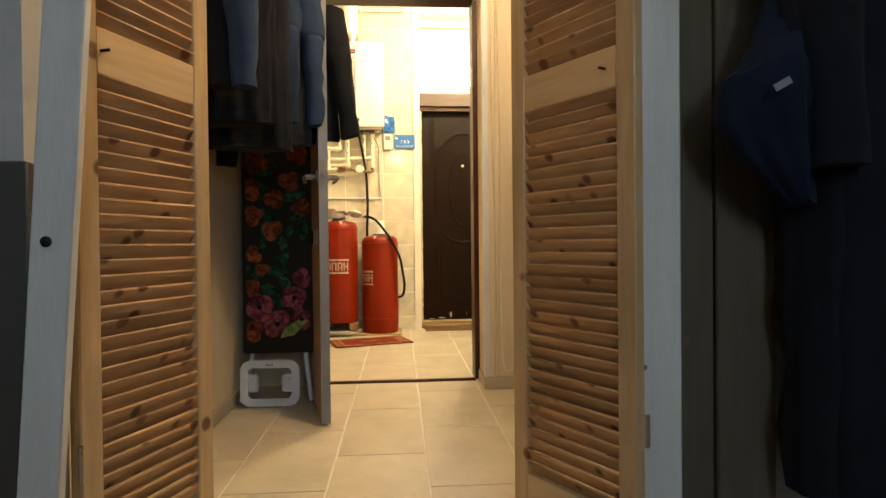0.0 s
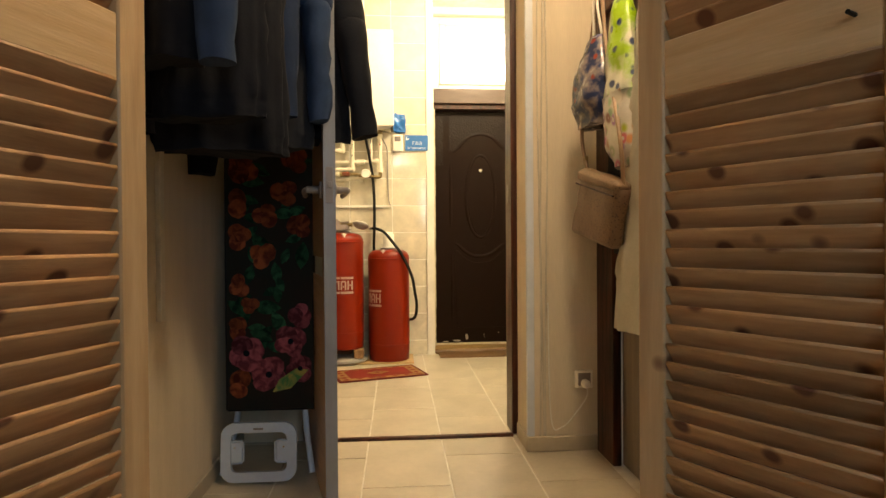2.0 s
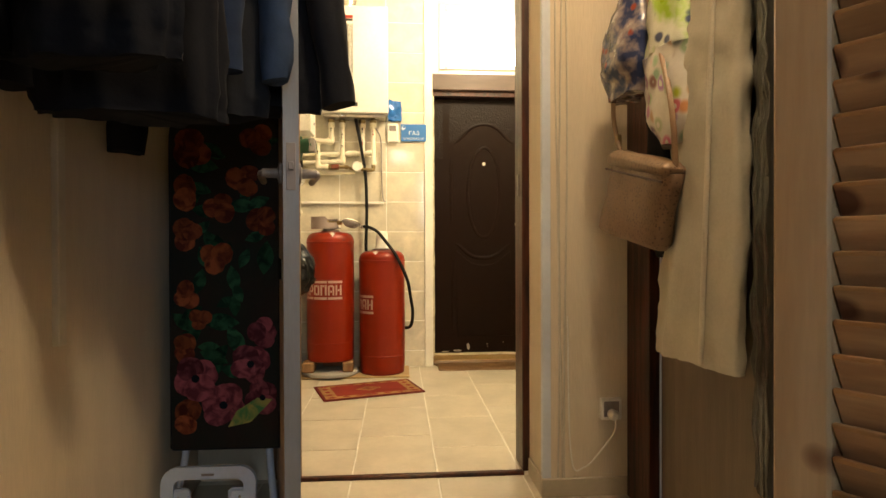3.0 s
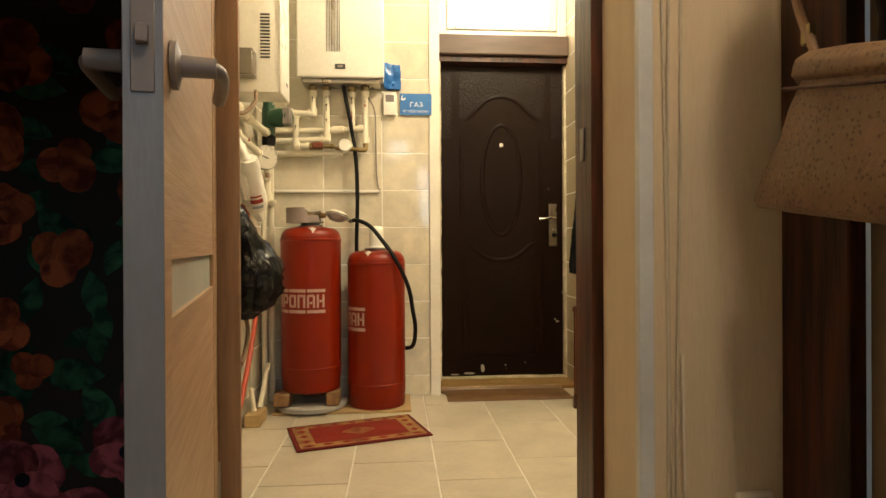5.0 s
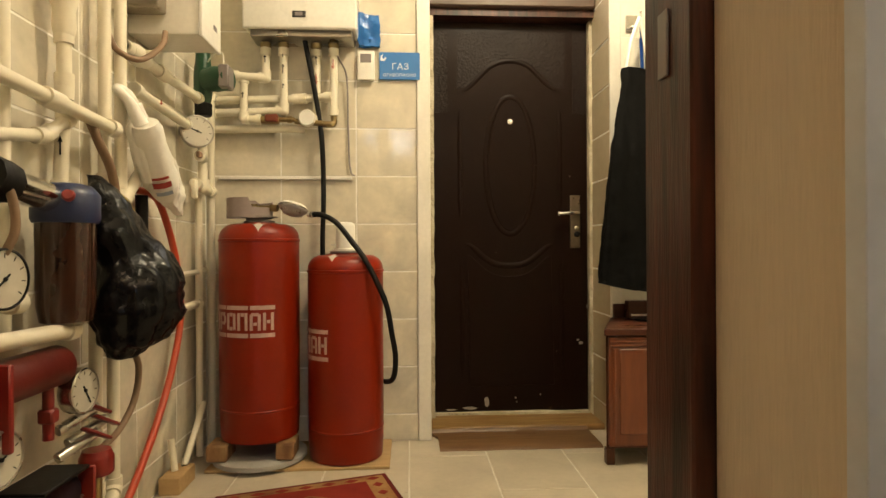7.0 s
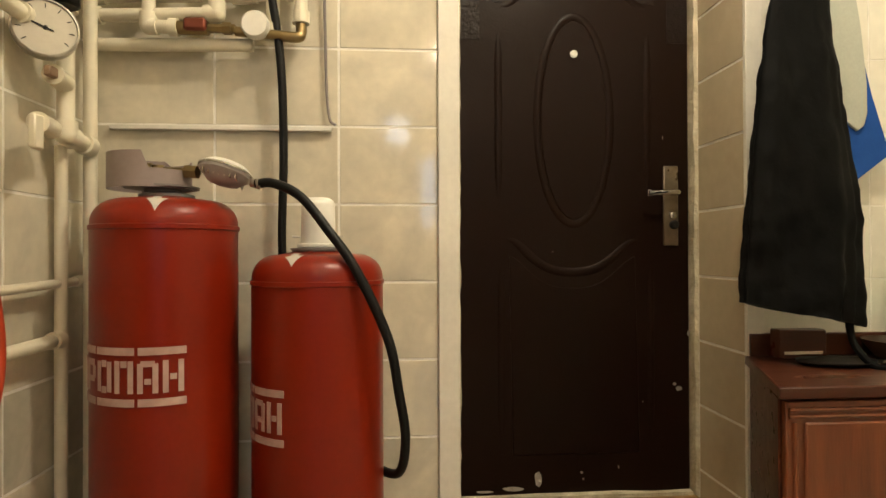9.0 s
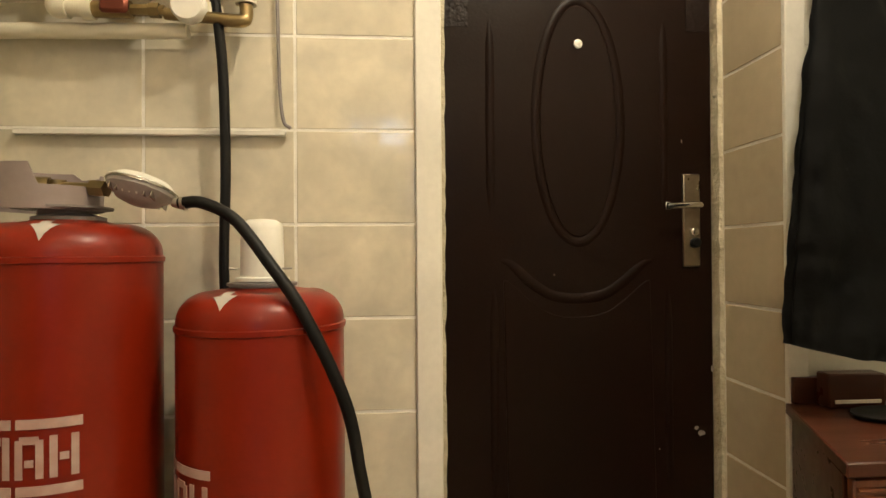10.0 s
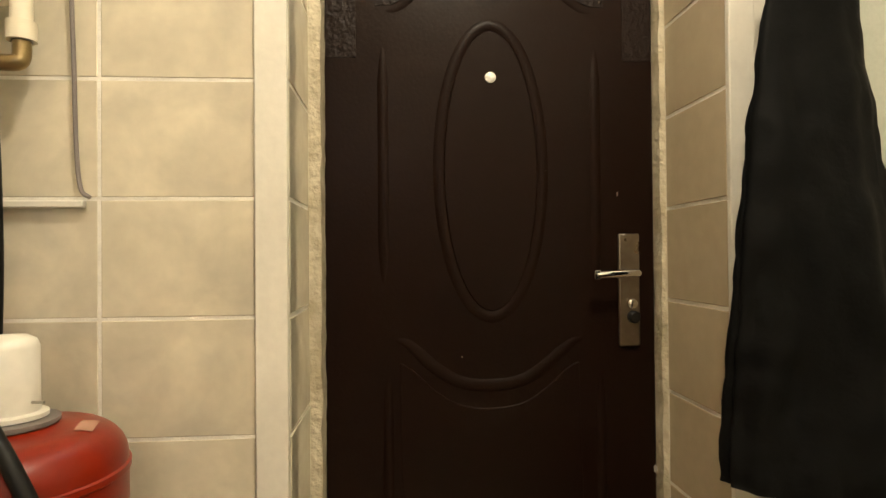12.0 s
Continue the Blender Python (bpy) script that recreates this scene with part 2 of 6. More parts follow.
WHITE = material("white enamel", (0.78, 0.76, 0.70), 0.30, second=(0.73, 0.70, 0.62), scale=3, fine=60, bump=0.02)
PLASTIC = material("white pipe plastic", (0.74, 0.69, 0.56), 0.38, second=(0.66, 0.60, 0.46), scale=5, fine=40, bump=0.05)
BLACK = material("black rubber", (0.0065, 0.006, 0.0055), 0.5, scale=8, fine=90, bump=0.15, spec=0.22)
GREYP = material("grey painted metal", (0.22, 0.19, 0.18), 0.45, scale=6, fine=60, bump=0.1)
STEEL = material("brushed steel", (0.55, 0.52, 0.47), 0.28, 1.0, scale=6, fine=60, bump=0.08)
CHROME = material("chrome", (0.75, 0.74, 0.72), 0.12, 1.0, scale=6, fine=60, bump=0.02, rough_var=0.05)
BRASS = material("dull brass", (0.34, 0.255, 0.13), 0.34, 1.0, scale=9, fine=80, bump=0.1)
REVEAL_TRIM = material("cream trim", (0.80, 0.77, 0.69), 0.5, scale=4, fine=60, bump=0.1)
BROWN_LINO = material("brown wood-look lino", (0.27, 0.155, 0.065), 0.5, second=(0.20, 0.105, 0.04), scale=5, stretch=(1, 9, 9), fine=30, bump=0.15)
SKYGLOW = glow("bright overcast sky", (0.98, 0.99, 1.0), 3.0)

# ---- structure ----
H = 2.86
WX, RX = -1.12, 1.75
# hall and boiler-room walls
bm = box(WX - 0.12, WX, 0.85, 2.90, 0, H)
solid("wall_west", bm, WALL, "cream papered hall wall beside the open louvred door", "wall")
solid("wall_west_boiler", box(WX - 0.12, WX, 2.901, 5.2, 0, H), GROUT, "boiler room wall behind beige tiles and pipes", "wall")
bm = box(WX, -0.8625, 2.90, 3.02, 0, H)
box(-0.8625, 0.072, 2.90, 3.02, 2.08, H, bm=bm)
solid("wall_door", bm, WALL, "cream wall round the dark wooden doorway", "wall")
bm = box(0.068, 0.375, 2.68, 2.90, 0, H)
box(0.072, 0.375, 2.9001, 3.02, 0, H, bm=bm)
solid("wall_pier", bm, WALL, "cream papered pier beside the doorway", "wall")
solid("wall_boiler_south", box(0.3751, RX, 2.70, 3.02, 0, H), TILE_CREAM, "plain cream wall beside the inner doorway", "wall")
bm = box(0.376, 0.50, 1.079, 1.70, 0, H)
box(0.376, 0.50, 1.70, 2.679, 2.05, H, bm=bm)
box(0.377, 0.50, 2.66, 2.679, 0, 2.05, bm=bm)
solid("wall_east", bm, WALL, "cream hall wall behind the hanging coats", "wall")
solid("wall_east_boiler", box(RX, RX + 0.12, 2.6, 5.2, 0, H), TILE_CREAM, "plain cream tiled wall closing the boiler room", "wall")
# outer wall with the entrance recess
bm = box(WX, -0.178, 4.805, 5.2, 0, H)
box(0.61, RX, 4.805, 5.2, 0, H, bm=bm)
box(-0.178, 0.61, 4.805, 5.2, 2.70, H, bm=bm)
solid("wall_north", bm, GROUT, "thick outer wall behind beige tiles", "wall")
# start room and wardrobe partition
bm = box(-1.9, -0.980, 0.78, 0.90, 0, H)
box(-0.980, 0.30, 0.78, 0.90, 2.12, H, bm=bm)
solid("wall_wardrobe", bm, WALL_DIM, "grey wall beside the louvred doors", "wall")
solid("wall_start_west", box(-2.02, -1.9, -2.2, 0.90, 0, H), WALL_DIM, "plain grey wall", "wall")
solid("wall_start_east", box(1.15, 1.27, -2.2, 1.2, 0, H), WALL_DIM, "plain grey wall behind dark coats", "wall")
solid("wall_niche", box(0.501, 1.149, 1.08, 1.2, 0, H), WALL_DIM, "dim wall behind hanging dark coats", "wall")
bm = box(-1.9, -1.18, -2.2, -2.08, 0, H)
box(-0.18, -0.08, -2.2, -2.08, 0, H, bm=bm)
box(0.52, 1.15, -2.2, -2.08, 0, H, bm=bm)
box(-1.18, -0.18, -2.2, -2.08, 0, 2.30, bm=bm)
box(-1.18, -0.18, -2.2, -2.08, 2.74, H, bm=bm)
box(-0.08, 0.52, -2.2, -2.08, 0, 1.08, bm=bm)
box(-0.08, 0.52, -2.2, -2.08, 2.16, H, bm=bm)
solid("wall_south", bm, WALL_DIM, "plain wall with a daylit window", "wall")
solid("ceiling", box(-2.02, RX + 0.12, -2.2, 5.2, H, H + 0.1), CEIL, "plain white ceiling", "ceiling")
solid("ground", box(-2.02, RX + 0.12, -2.2, 5.6, -0.1, -0.003), FLOOR_GROUT, "floor bed with pale tile joints", "floor")

# ---- louvred doors ----


def louvre_leaf(label, near, far, flip):
    """A pine leaf of two louvred panels, from its hinge at near to its free edge at far."""
    a, b = Vector((*near, 0.0)), Vector((*far, 0.0))
    d = b - a
    m = Matrix.Translation(a) @ Matrix.Rotation(math.atan2(d.y, d.x), 4, "Z")
    t = thing("louvre_door", label, "louvred door", m, "louvred wardrobe doors")
    w, hh = d.length, 0.014
    for x0, x1 in ((0, 0.05), (w - 0.05, w)):
        part("stile", box(x0, x1, -hh, hh, 0.03, 2.06, 0.003), PINE_UP, t, local=True)
    for z0, z1 in ((0.03, 0.14), (1.068, 1.158), (1.97, 2.06)):
        part("rail", box(0.05, w - 0.05, -hh + 0.002, hh - 0.002, z0, z1, 0.002), PINE_RAIL, t, local=True)
    bm = box(-(w - 0.1) / 2, (w - 0.1) / 2, -0.0205, 0.0205, -0.0035, 0.0035, 0.0025)
    me = mesh_of("slat", bm, PINE, 40)
    z = 0.1552
    while z < 1.96:
        if not 1.060 < z < 1.166:
            ob = new("slat", me)
            ob.parent = t
            ob.matrix_basis = pose(w / 2, 0, z, flip * 58 + random.uniform(-2, 2), 0, 0)
        z += 0.0299
    for z0 in (0.3, 1.7):
        part("hinge", tube([(-0.004, -0.016, z0), (-0.004, -0.016, z0 + 0.07)], 0.005), STEEL, t, local=True)
    return t


lv1 = louvre_leaf("unpainted knotty pine louvred door standing open beside the grey wall", (-0.957, 0.878), (-0.828, 1.227), -1)
lv2 = louvre_leaf("unpainted knotty pine louvred door standing open beside the hall coats", (0.146, 0.947), (-0.047, 1.294), 1)
for t, x in ((lv1, 0.03), (lv2, 0.05)):
    s = -1 if t is lv1 else 1
    part("screw", tube([(x + 0.03, s * 0.012, 1.113), (x + 0.03, s * 0.032, 1.113)], 0.003), BLACK, t, "black screw in the middle rail", local=True)

# ---- boiler-room doorway ----
fr = thing("door_frame", "dark red-brown stained wooden door frame with a worn threshold", "door frame", kind="structure")
# Lamplight on the hinge side is put into this paler brown.
LIT_JAMB = material("lamplit brown jamb wood", (0.33, 0.205, 0.12), 0.45, second=(0.20, 0.11, 0.06), scale=5, stretch=(9, 9, 0.7), fine=30, amount=0.6, bump=0.2)
part("jamb", box(-0.862, -0.837, 2.906, 3.03, 0, 2.08, 0.003), LIT_JAMB, fr, "jamb coloured paler for lamplight")
part("stop", box(-0.862, -0.760, 2.896, 2.9055, 0, 2.08, 0.002), LIT_JAMB, fr, "door stop coloured paler for lamplight")
part("jamb", box(0.042, 0.0715, 2.902, 3.03, 0, 2.08, 0.003), DARKWOOD, fr)
part("head", box(-0.836, 0.042, 2.9065, 3.03, 2.04, 2.078, 0.003), DARKWOOD, fr)
part("threshold", box(-0.834, 0.042, 2.868, 2.895, -0.004, 0.012, 0.004), DARKWOOD, fr)
part("strike_plate", box(0.038, 0.0415, 2.955, 2.98, 1.02, 1.10, 0.001), GREYP, fr, "dull strike plate")
solid("trim_pier", box(0.0615, 0.0905, 2.6768, 2.6985, 0, 2.6, 0.001), material("bluish white plastic strip", (0.66, 0.72, 0.80), 0.4, scale=4, fine=50, bump=0.05), "bluish white plastic corner strip", "trim")


# ---- soft things ----
def loft(rings, n=40, bm=None, folds=7, amp=0.0, seed=0.0, grow=True, closed=True):
    """Rings of (centre, half-width vector, half-depth vector), with folds that deepen downwards."""
    b = bmesh.new()
    rows = []
    for i, (c, u, v) in enumerate(rings):
        k = i / max(len(rings) - 1, 1) if grow else 1.0
        row = []
        for j in range(n):
            a = 2 * math.pi * j / n
            f = 1 + amp * k * (math.sin(folds * a + seed + 0.7 * i / len(rings)) + 0.6 * math.sin((folds * 2 + 1) * a + seed * 2.3))
            row.append(b.verts.new(Vector(c) + Vector(u) * math.cos(a) * (1 + 0.3 * (f - 1)) + Vector(v) * math.sin(a) * f))
        rows.append(row)
    for p, q in zip(rows, rows[1:]):
        for j in range(n):
            b.faces.new((p[j], p[(j + 1) % n], q[(j + 1) % n], q[j]))
    if closed:
        b.faces.new(rows[0][::-1])
        b.faces.new(rows[-1])
    bmesh.ops.recalc_face_normals(b, faces=b.faces[:])
    return join(bm, b)


def crumple(b, amp, scale, seed=0.0):
    b.normal_update()
    for v in b.verts:
        p = v.co * scale + Vector((seed, seed * 1.7, -seed))
        v.co += v.normal * amp * (noise.noise(p) + 0.5 * abs(noise.noise(p * 2.3)))
    return b


def subdivide(b, cuts):
    bmesh.ops.subdivide_edges(b, edges=b.edges[:], cuts=cuts, use_grid_fill=True)
    return b


def spread(rows, steps):
    """Ring tuples filled in between."""
    out = []
    for (c0, u0, v0), (c1, u1, v1) in zip(rows, rows[1:]):
        for k in range(steps):
            t = k / steps
            out.append((Vector(c0).lerp(Vector(c1), t), Vector(u0).lerp(Vector(u1), t), Vector(v0).lerp(Vector(v1), t)))
    return [*out, tuple(Vector(q) for q in rows[-1])]


def cloth(name, colour, second=None, rough=0.9, sheen=0.02, stretch=(1, 1, 1), fine=140.0, amount=0.5):
    return material(name, colour, rough, second=second, scale=9, fine=fine, bump=0.3, sheen=sheen, spec=0.12, stretch=stretch, amount=amount, bump_dist=0.002)


BLACKCLOTH = cloth("black woven cloth", (0.0085, 0.010, 0.015))
NAVY = cloth("dark navy cloth", (0.011, 0.020, 0.050), (0.007, 0.012, 0.028))
SLATE = cloth("slate blue cloth", (0.026, 0.050, 0.108), (0.013, 0.025, 0.055))
FADED = cloth("faded blue cloth", (0.018, 0.034, 0.078), (0.009, 0.016, 0.035))
DARKGREY = cloth("charcoal cloth", (0.016, 0.019, 0.026))
OLIVE = cloth("pale khaki coat cloth", (0.50, 0.47, 0.38), (0.40, 0.375, 0.30), rough=0.55, sheen=0.1)
DARKVINYL = material("dark shiny raincoat", (0.022, 0.022, 0.018), 0.2, scale=7, fine=40, bump=0.4, second=(0.02, 0.02, 0.018))
TAN = material("tan perforated leatherette", (0.24, 0.15, 0.09), 0.5, second=(0.17, 0.105, 0.065), scale=10, fine=90, bump=0.3, spots=((0.11, 0.065, 0.04), 115.0, 0.23))
TANPLAIN = material("tan leatherette", (0.32, 0.205, 0.125), 0.5, scale=10, fine=90, bump=0.25)


def garment(label, x, y, cloth_mat, sleeve_mat, hem, width, depth, sleeve_z, top=1.74, seed=0.0, turn=0.0, name="jacket", sleeves=(1, -1), cuff=0.05, flare=0.0):
    """A jacket on a hanger on the rail, seen from its back, shoulders along x before turning."""
    m = pose(x, y, 0, 0, 0, turn)
    t = thing(name, label, "jacket", m, "jackets on the rail")
    rows = [((0, 0, top), (0.05, 0, 0), (0, 0.035, 0)), ((0, 0, top - 0.05), (width * 0.8, 0, -0.0), (0, depth * 0.6, 0)),
            ((0, 0, top - 0.14), (width, 0, 0), (0, depth * 0.9, 0)), ((0, 0.0, (top + hem) / 2), (width * 0.92, 0, 0), (0, depth, 0)),
            ((0, -0.005, hem + 0.05), (width * 0.98, 0, 0), (0, depth * 1.05, 0)), ((0, -0.005, hem), (width * 0.97, 0, 0), (0, depth, 0))]
    part("body", crumple(crumple(loft(spread(rows, 9), 64, folds=6, amp=0.16, seed=seed), 0.014, 9, seed), 0.006, 24, seed), cloth_mat, t, local=True, smooth=70)
    for s in sleeves:
        low = sleeve_z if s > 0 else sleeve_z - 0.12 * (flare > 0)
        wide = flare if s > 0 else flare * 0.35
        path = [(s * width * 0.84, 0, top - 0.09), (s * (width + 0.005), -0.012, top - 0.25), (s * (width + 0.015 + wide * 0.15), -0.025, (top + low) / 2), (s * (width + 0.025 + wide), -0.03, low)]
        pts = curve(path, 7)
        rad = [0.068 - (0.068 - cuff) * i / (len(pts) - 1) for i in range(len(pts))]
        part("sleeve", crumple(tube(pts, 0, n=18, radii=rad), 0.012, 14, seed + s), sleeve_mat, t, local=True, smooth=70)
    hk = tube(curve([(0, 0, top - 0.01), (0, 0, top + 0.03), (0.022, 0, top + 0.052), (0.0, 0, top + 0.078), (-0.02, 0, top + 0.06)], 5), 0.0022, n=8)
    part("hanger_hook", hk, STEEL, t, "bent wire hanger hook", local=True)
    return t


def moved(t, dx, dy, dz=0.0):
    t.location += Vector((dx, dy, dz))
    return t


# ---- hall: wardrobe side ----
rail = thing("clothes_rail", "steel clothes rail fixed between hall wall brackets", "rail", pose(-0.80, 1.95, 1.845))
part("rod", tube([(-0.80, 1.34, 1.842), (-0.80, 2.42, 1.842)], 0.0125, n=16), STEEL, rail)
for yy in (1.36, 2.40):
    part("bracket", box(WX, -0.785, yy - 0.012, yy + 0.012, 1.815, 1.83, 0.002), STEEL, rail)
TOP = 1.785
garment("black wool jacket with one sleeve swinging out from the rail", -0.815, 2.245, BLACKCLOTH, BLACKCLOTH, 1.165, 0.200, 0.05, 1.178, TOP, seed=0.4, cuff=0.038, flare=0.040)
garment("charcoal jacket with a slate blue sleeve on the rail", -0.815, 2.11, DARKGREY, SLATE, 1.12, 0.112, 0.045, 1.20, TOP, seed=1.9, turn=4, sleeves=(1,), cuff=0.030)
garment("dark navy jacket with faded blue sleeves on the rail", -0.885, 2.03, NAVY, FADED, 1.10, 0.105, 0.05, 1.19, TOP, seed=3.3, turn=-5, sleeves=(1,), cuff=0.034)
garment("black padded jacket with a low hem on the rail", -0.905, 1.90, BLACKCLOTH, BLACKCLOTH, 1.075, 0.165, 0.055, 1.12, TOP, seed=5.1, turn=6, sleeves=(-1,), cuff=0.042)
garment("black work jacket hanging closely on the rail", -0.89, 1.74, BLACKCLOTH, BLACKCLOTH, 1.13, 0.14, 0.045, 1.14, TOP, seed=6.2, turn=-3, sleeves=(-1,))
garment("black jacket with a slate blue sleeve near the louvred door", -0.945, 1.60, BLACKCLOTH, SLATE, 1.22, 0.105, 0.05, 1.21, TOP, seed=7.7, sleeves=(1,), cuff=0.036)

# ironing board stored upright
PRINT = cloth("near-black board cover cloth", (0.012, 0.020, 0.017), (0.030, 0.018, 0.014))


def printed(name, base, second):
    return material(name, base, 0.9, second=second, scale=26, fine=110, amount=0.85, detail=6, bump=0.25, bump_dist=0.001, vary=0.7, spec=0.1, distort=0.8)


ORANGE_F = printed("printed orange poppy", (0.25, 0.065, 0.026), (0.085, 0.018, 0.012))
PINK_F = printed("printed pink poppy", (0.28, 0.070, 0.090), (0.10, 0.022, 0.030))
GREEN_F = printed("printed green leaf", (0.020, 0.085, 0.042), (0.008, 0.026, 0.016))
YELLOW_F = printed("printed yellow leaf", (0.28, 0.25, 0.07), (0.06, 0.17, 0.06))
ib = thing("ironing_board", "upright ironing board with dark poppy-print cover against the wall", "ironing board", pose(-0.93, 2.5, 0))
out = [(-0.19, 0.23), (0.135, 0.23), (0.135, 1.15), (0.12, 1.35), (0.07, 1.50), (-0.02, 1.56), (-0.12, 1.50), (-0.17, 1.35), (-0.19, 1.15)]
part("board", prism(out, pose(-0.93, 2.54, 0) @ FACE_Y, 0.035, bevel=0.008), PRINT, ib)
rnd = random.Random(5)


def blossom(cx, cz, r, petals, bm, squash=1.0):
    pts = []
    ph = rnd.uniform(0, 6)
    for k in range(30):
        a = 2 * math.pi * k / 30
        rr = r * (0.86 + 0.14 * abs(math.sin(petals * a / 2 + ph)) + rnd.uniform(-0.03, 0.03))
        pts.append((rr * math.cos(a), rr * squash * math.sin(a)))
    return prism(pts, pose(cx, 2.5042, cz) @ FACE_Y, 0.0012 + rnd.uniform(0, 0.0008), bm)


def poppy(cx, cz, r, name, mat, label, count):
    """Overlapping petals round a dark eye."""
    ph = rnd.uniform(0, 6)
    for k in range(count):
        a = ph + 2 * math.pi * k / count
        pr = r * rnd.uniform(0.58, 0.72)
        part(name, blossom(min(max(cx + 0.46 * r * math.cos(a), -1.105 + pr), -0.808 - pr), cz + 0.46 * r * math.sin(a), pr, 2, None, rnd.uniform(0.85, 1.15)), mat, ib, label)


for cx, cz, r in ((-1.055, 1.12, 0.058), (-1.09, 0.985, 0.052), (-1.07, 0.87, 0.048), (-0.985, 0.80, 0.046), (-1.075, 0.69, 0.042), (-1.03, 0.62, 0.034), (-1.09, 0.54, 0.044), (-1.085, 0.335, 0.056), (-0.90, 1.03, 0.05), (-0.97, 0.95, 0.046), (-0.845, 0.91, 0.046), (-0.86, 1.15, 0.05), (-0.96, 1.25, 0.055)):
    poppy(cx, cz, r, "orange_petal", ORANGE_F, "printed orange poppy petal", 3)
for cx, cz, r in ((-1.045, 0.445, 0.066), (-0.965, 0.365, 0.064), (-0.885, 0.485, 0.054), (-0.850, 0.385, 0.052), (-0.845, 0.58, 0.046)):
    poppy(cx, cz, r, "pink_petal", PINK_F, "printed pink poppy petal", 4)
for cx, cz, r in ((-0.963, 0.365, 0.012), (-0.884, 0.485, 0.011), (-1.043, 0.445, 0.012), (-0.850, 0.385, 0.009)):
    part("flower_centre", prism([(r * math.cos(a * 0.7), r * math.sin(a * 0.7)) for a in range(9)], pose(cx, 2.5015, cz) @ FACE_Y, 0.0012), BLACKCLOTH, ib)
for k in range(34):
    cx, cz, ln, ang = rnd.uniform(-1.10, -0.82), rnd.uniform(0.46, 1.18), rnd.uniform(0.05, 0.11), rnd.uniform(0, 180)
    pts = [(ln * (k / 8 - 0.5), 0.24 * ln * math.sin(math.pi * k / 8)) for k in range(9)] + [(ln * (0.5 - k / 8), -0.24 * ln * math.sin(math.pi * k / 8)) for k in range(1, 8)]
    part("leaf", prism(pts, pose(cx, 2.5050, cz) @ FACE_Y @ pose(0, 0, 0, 0, 0, ang), 0.0006 + rnd.uniform(0, 0.0006)), GREEN_F, ib, "printed green leaf")
bm = prism([(-0.065, -0.035), (0.0, -0.022), (0.065, 0.045), (0.02, 0.05), (-0.04, 0.012)], pose(-0.885, 2.5020, 0.335) @ FACE_Y, 0.0012)
part("yellow_leaf", bm, YELLOW_F, ib, "printed yellow leaf")
# Blue window light on the white lacquer is mixed into this colour.
LEG = material("white lacquered steel with bluish daylight tint", (0.52, 0.60, 0.74), 0.35, second=(0.48, 0.53, 0.6), scale=5, fine=50, bump=0.05)
for s in (-1, 1):
    part("leg", tube(curve([(-0.965 + s * 0.10, 2.56, 0.6), (-0.965 + s * 0.125, 2.55, 0.2), (-0.965 + s * 0.16, 2.47, 0.012)], 5), 0.011, n=12), LEG, ib, "white lacquered tube leg")
# the iron rest at its foot


def rounded(w, h, r, k=6):
    pts = []
    for cx, cy, a0 in ((w / 2 - r, h / 2 - r, 0), (-w / 2 + r, h / 2 - r, 90), (-w / 2 + r, -h / 2 + r, 180), (w / 2 - r, -h / 2 + r, 270)):
        pts += [(cx + r * math.cos(radians(a0 + 90 * i / k)), cy + r * math.sin(radians(a0 + 90 * i / k))) for i in range(k + 1)]
    return pts


def ring_plate(outer, inner, m, depth, bm=None):
    """A flat frame between two outlines of equal count."""
    b = bmesh.new()
    lay = []
    for z in (0, depth):
        lay.append(([b.verts.new((x, y, z)) for x, y in outer], [b.verts.new((x, y, z)) for x, y in inner]))
    c = len(outer)
    for i in range(c):
        j = (i + 1) % c
        (o0, i0), (o1, i1) = lay
        b.faces.new((o1[i], o1[j], i1[j], i1[i]))
        b.faces.new((o0[j], o0[i], i0[i], i0[j]))
        b.faces.new((o0[i], o0[j], o1[j], o1[i]))
        b.faces.new((i0[j], i0[i], i1[i], i1[j]))
    bmesh.ops.recalc_face_normals(b, faces=b.faces[:])
    b.transform(m)
    return join(bm, b)


part("iron_rest", ring_plate(rounded(0.262, 0.205, 0.045), rounded(0.194, 0.137, 0.022), pose(-0.983, 2.435, 0.108, -4) @ FACE_Y, 0.018), LEG, ib, "pale plastic iron rest frame")
for s in (-1, 1):
    part("rest_plate", box(-0.983 + s * 0.080 - 0.028, -0.983 + s * 0.080 + 0.028, 2.426, 2.437, 0.066, 0.150, 0.010), LEG, ib)
    part("rest_screw", tube([(-0.983 + s * 0.085, 2.424, 0.125), (-0.983 + s * 0.085, 2.43, 0.125)], 0.004), STEEL, ib)
part("rest_label", box(-1.0, -0.966, 2.4135, 2.416, 0.190, 0.196), GREYP, ib, "small dark label bar")

moved(ib, 0.035, 0.04)

# conduit, skirting and socket
solid("trim_conduit", box(WX - 0.001, WX + 0.015, 2.022, 2.05, 0.63, 1.75, 0.002), material("cream plastic channel", (0.70, 0.64, 0.52), 0.4, scale=4, fine=50, bump=0.05), "cream plastic cable strip on the wall", "conduit")
SKIRT = material("stone-look skirting tile", (0.46, 0.40, 0.31), 0.35, second=(0.38, 0.33, 0.25), scale=7, fine=50, bump=0.06)
solid("baseboard_west", box(WX - 0.001, WX + 0.012, 0.91, 2.895, 0.001, 0.06, 0.003), SKIRT, "stone-look skirting along the hall wall", "skirting")
solid("baseboard_pier", box(0.056, 0.372, 2.667, 2.6795, 0.001, 0.062, 0.003), SKIRT, "stone-look skirting on the pier", "skirting")
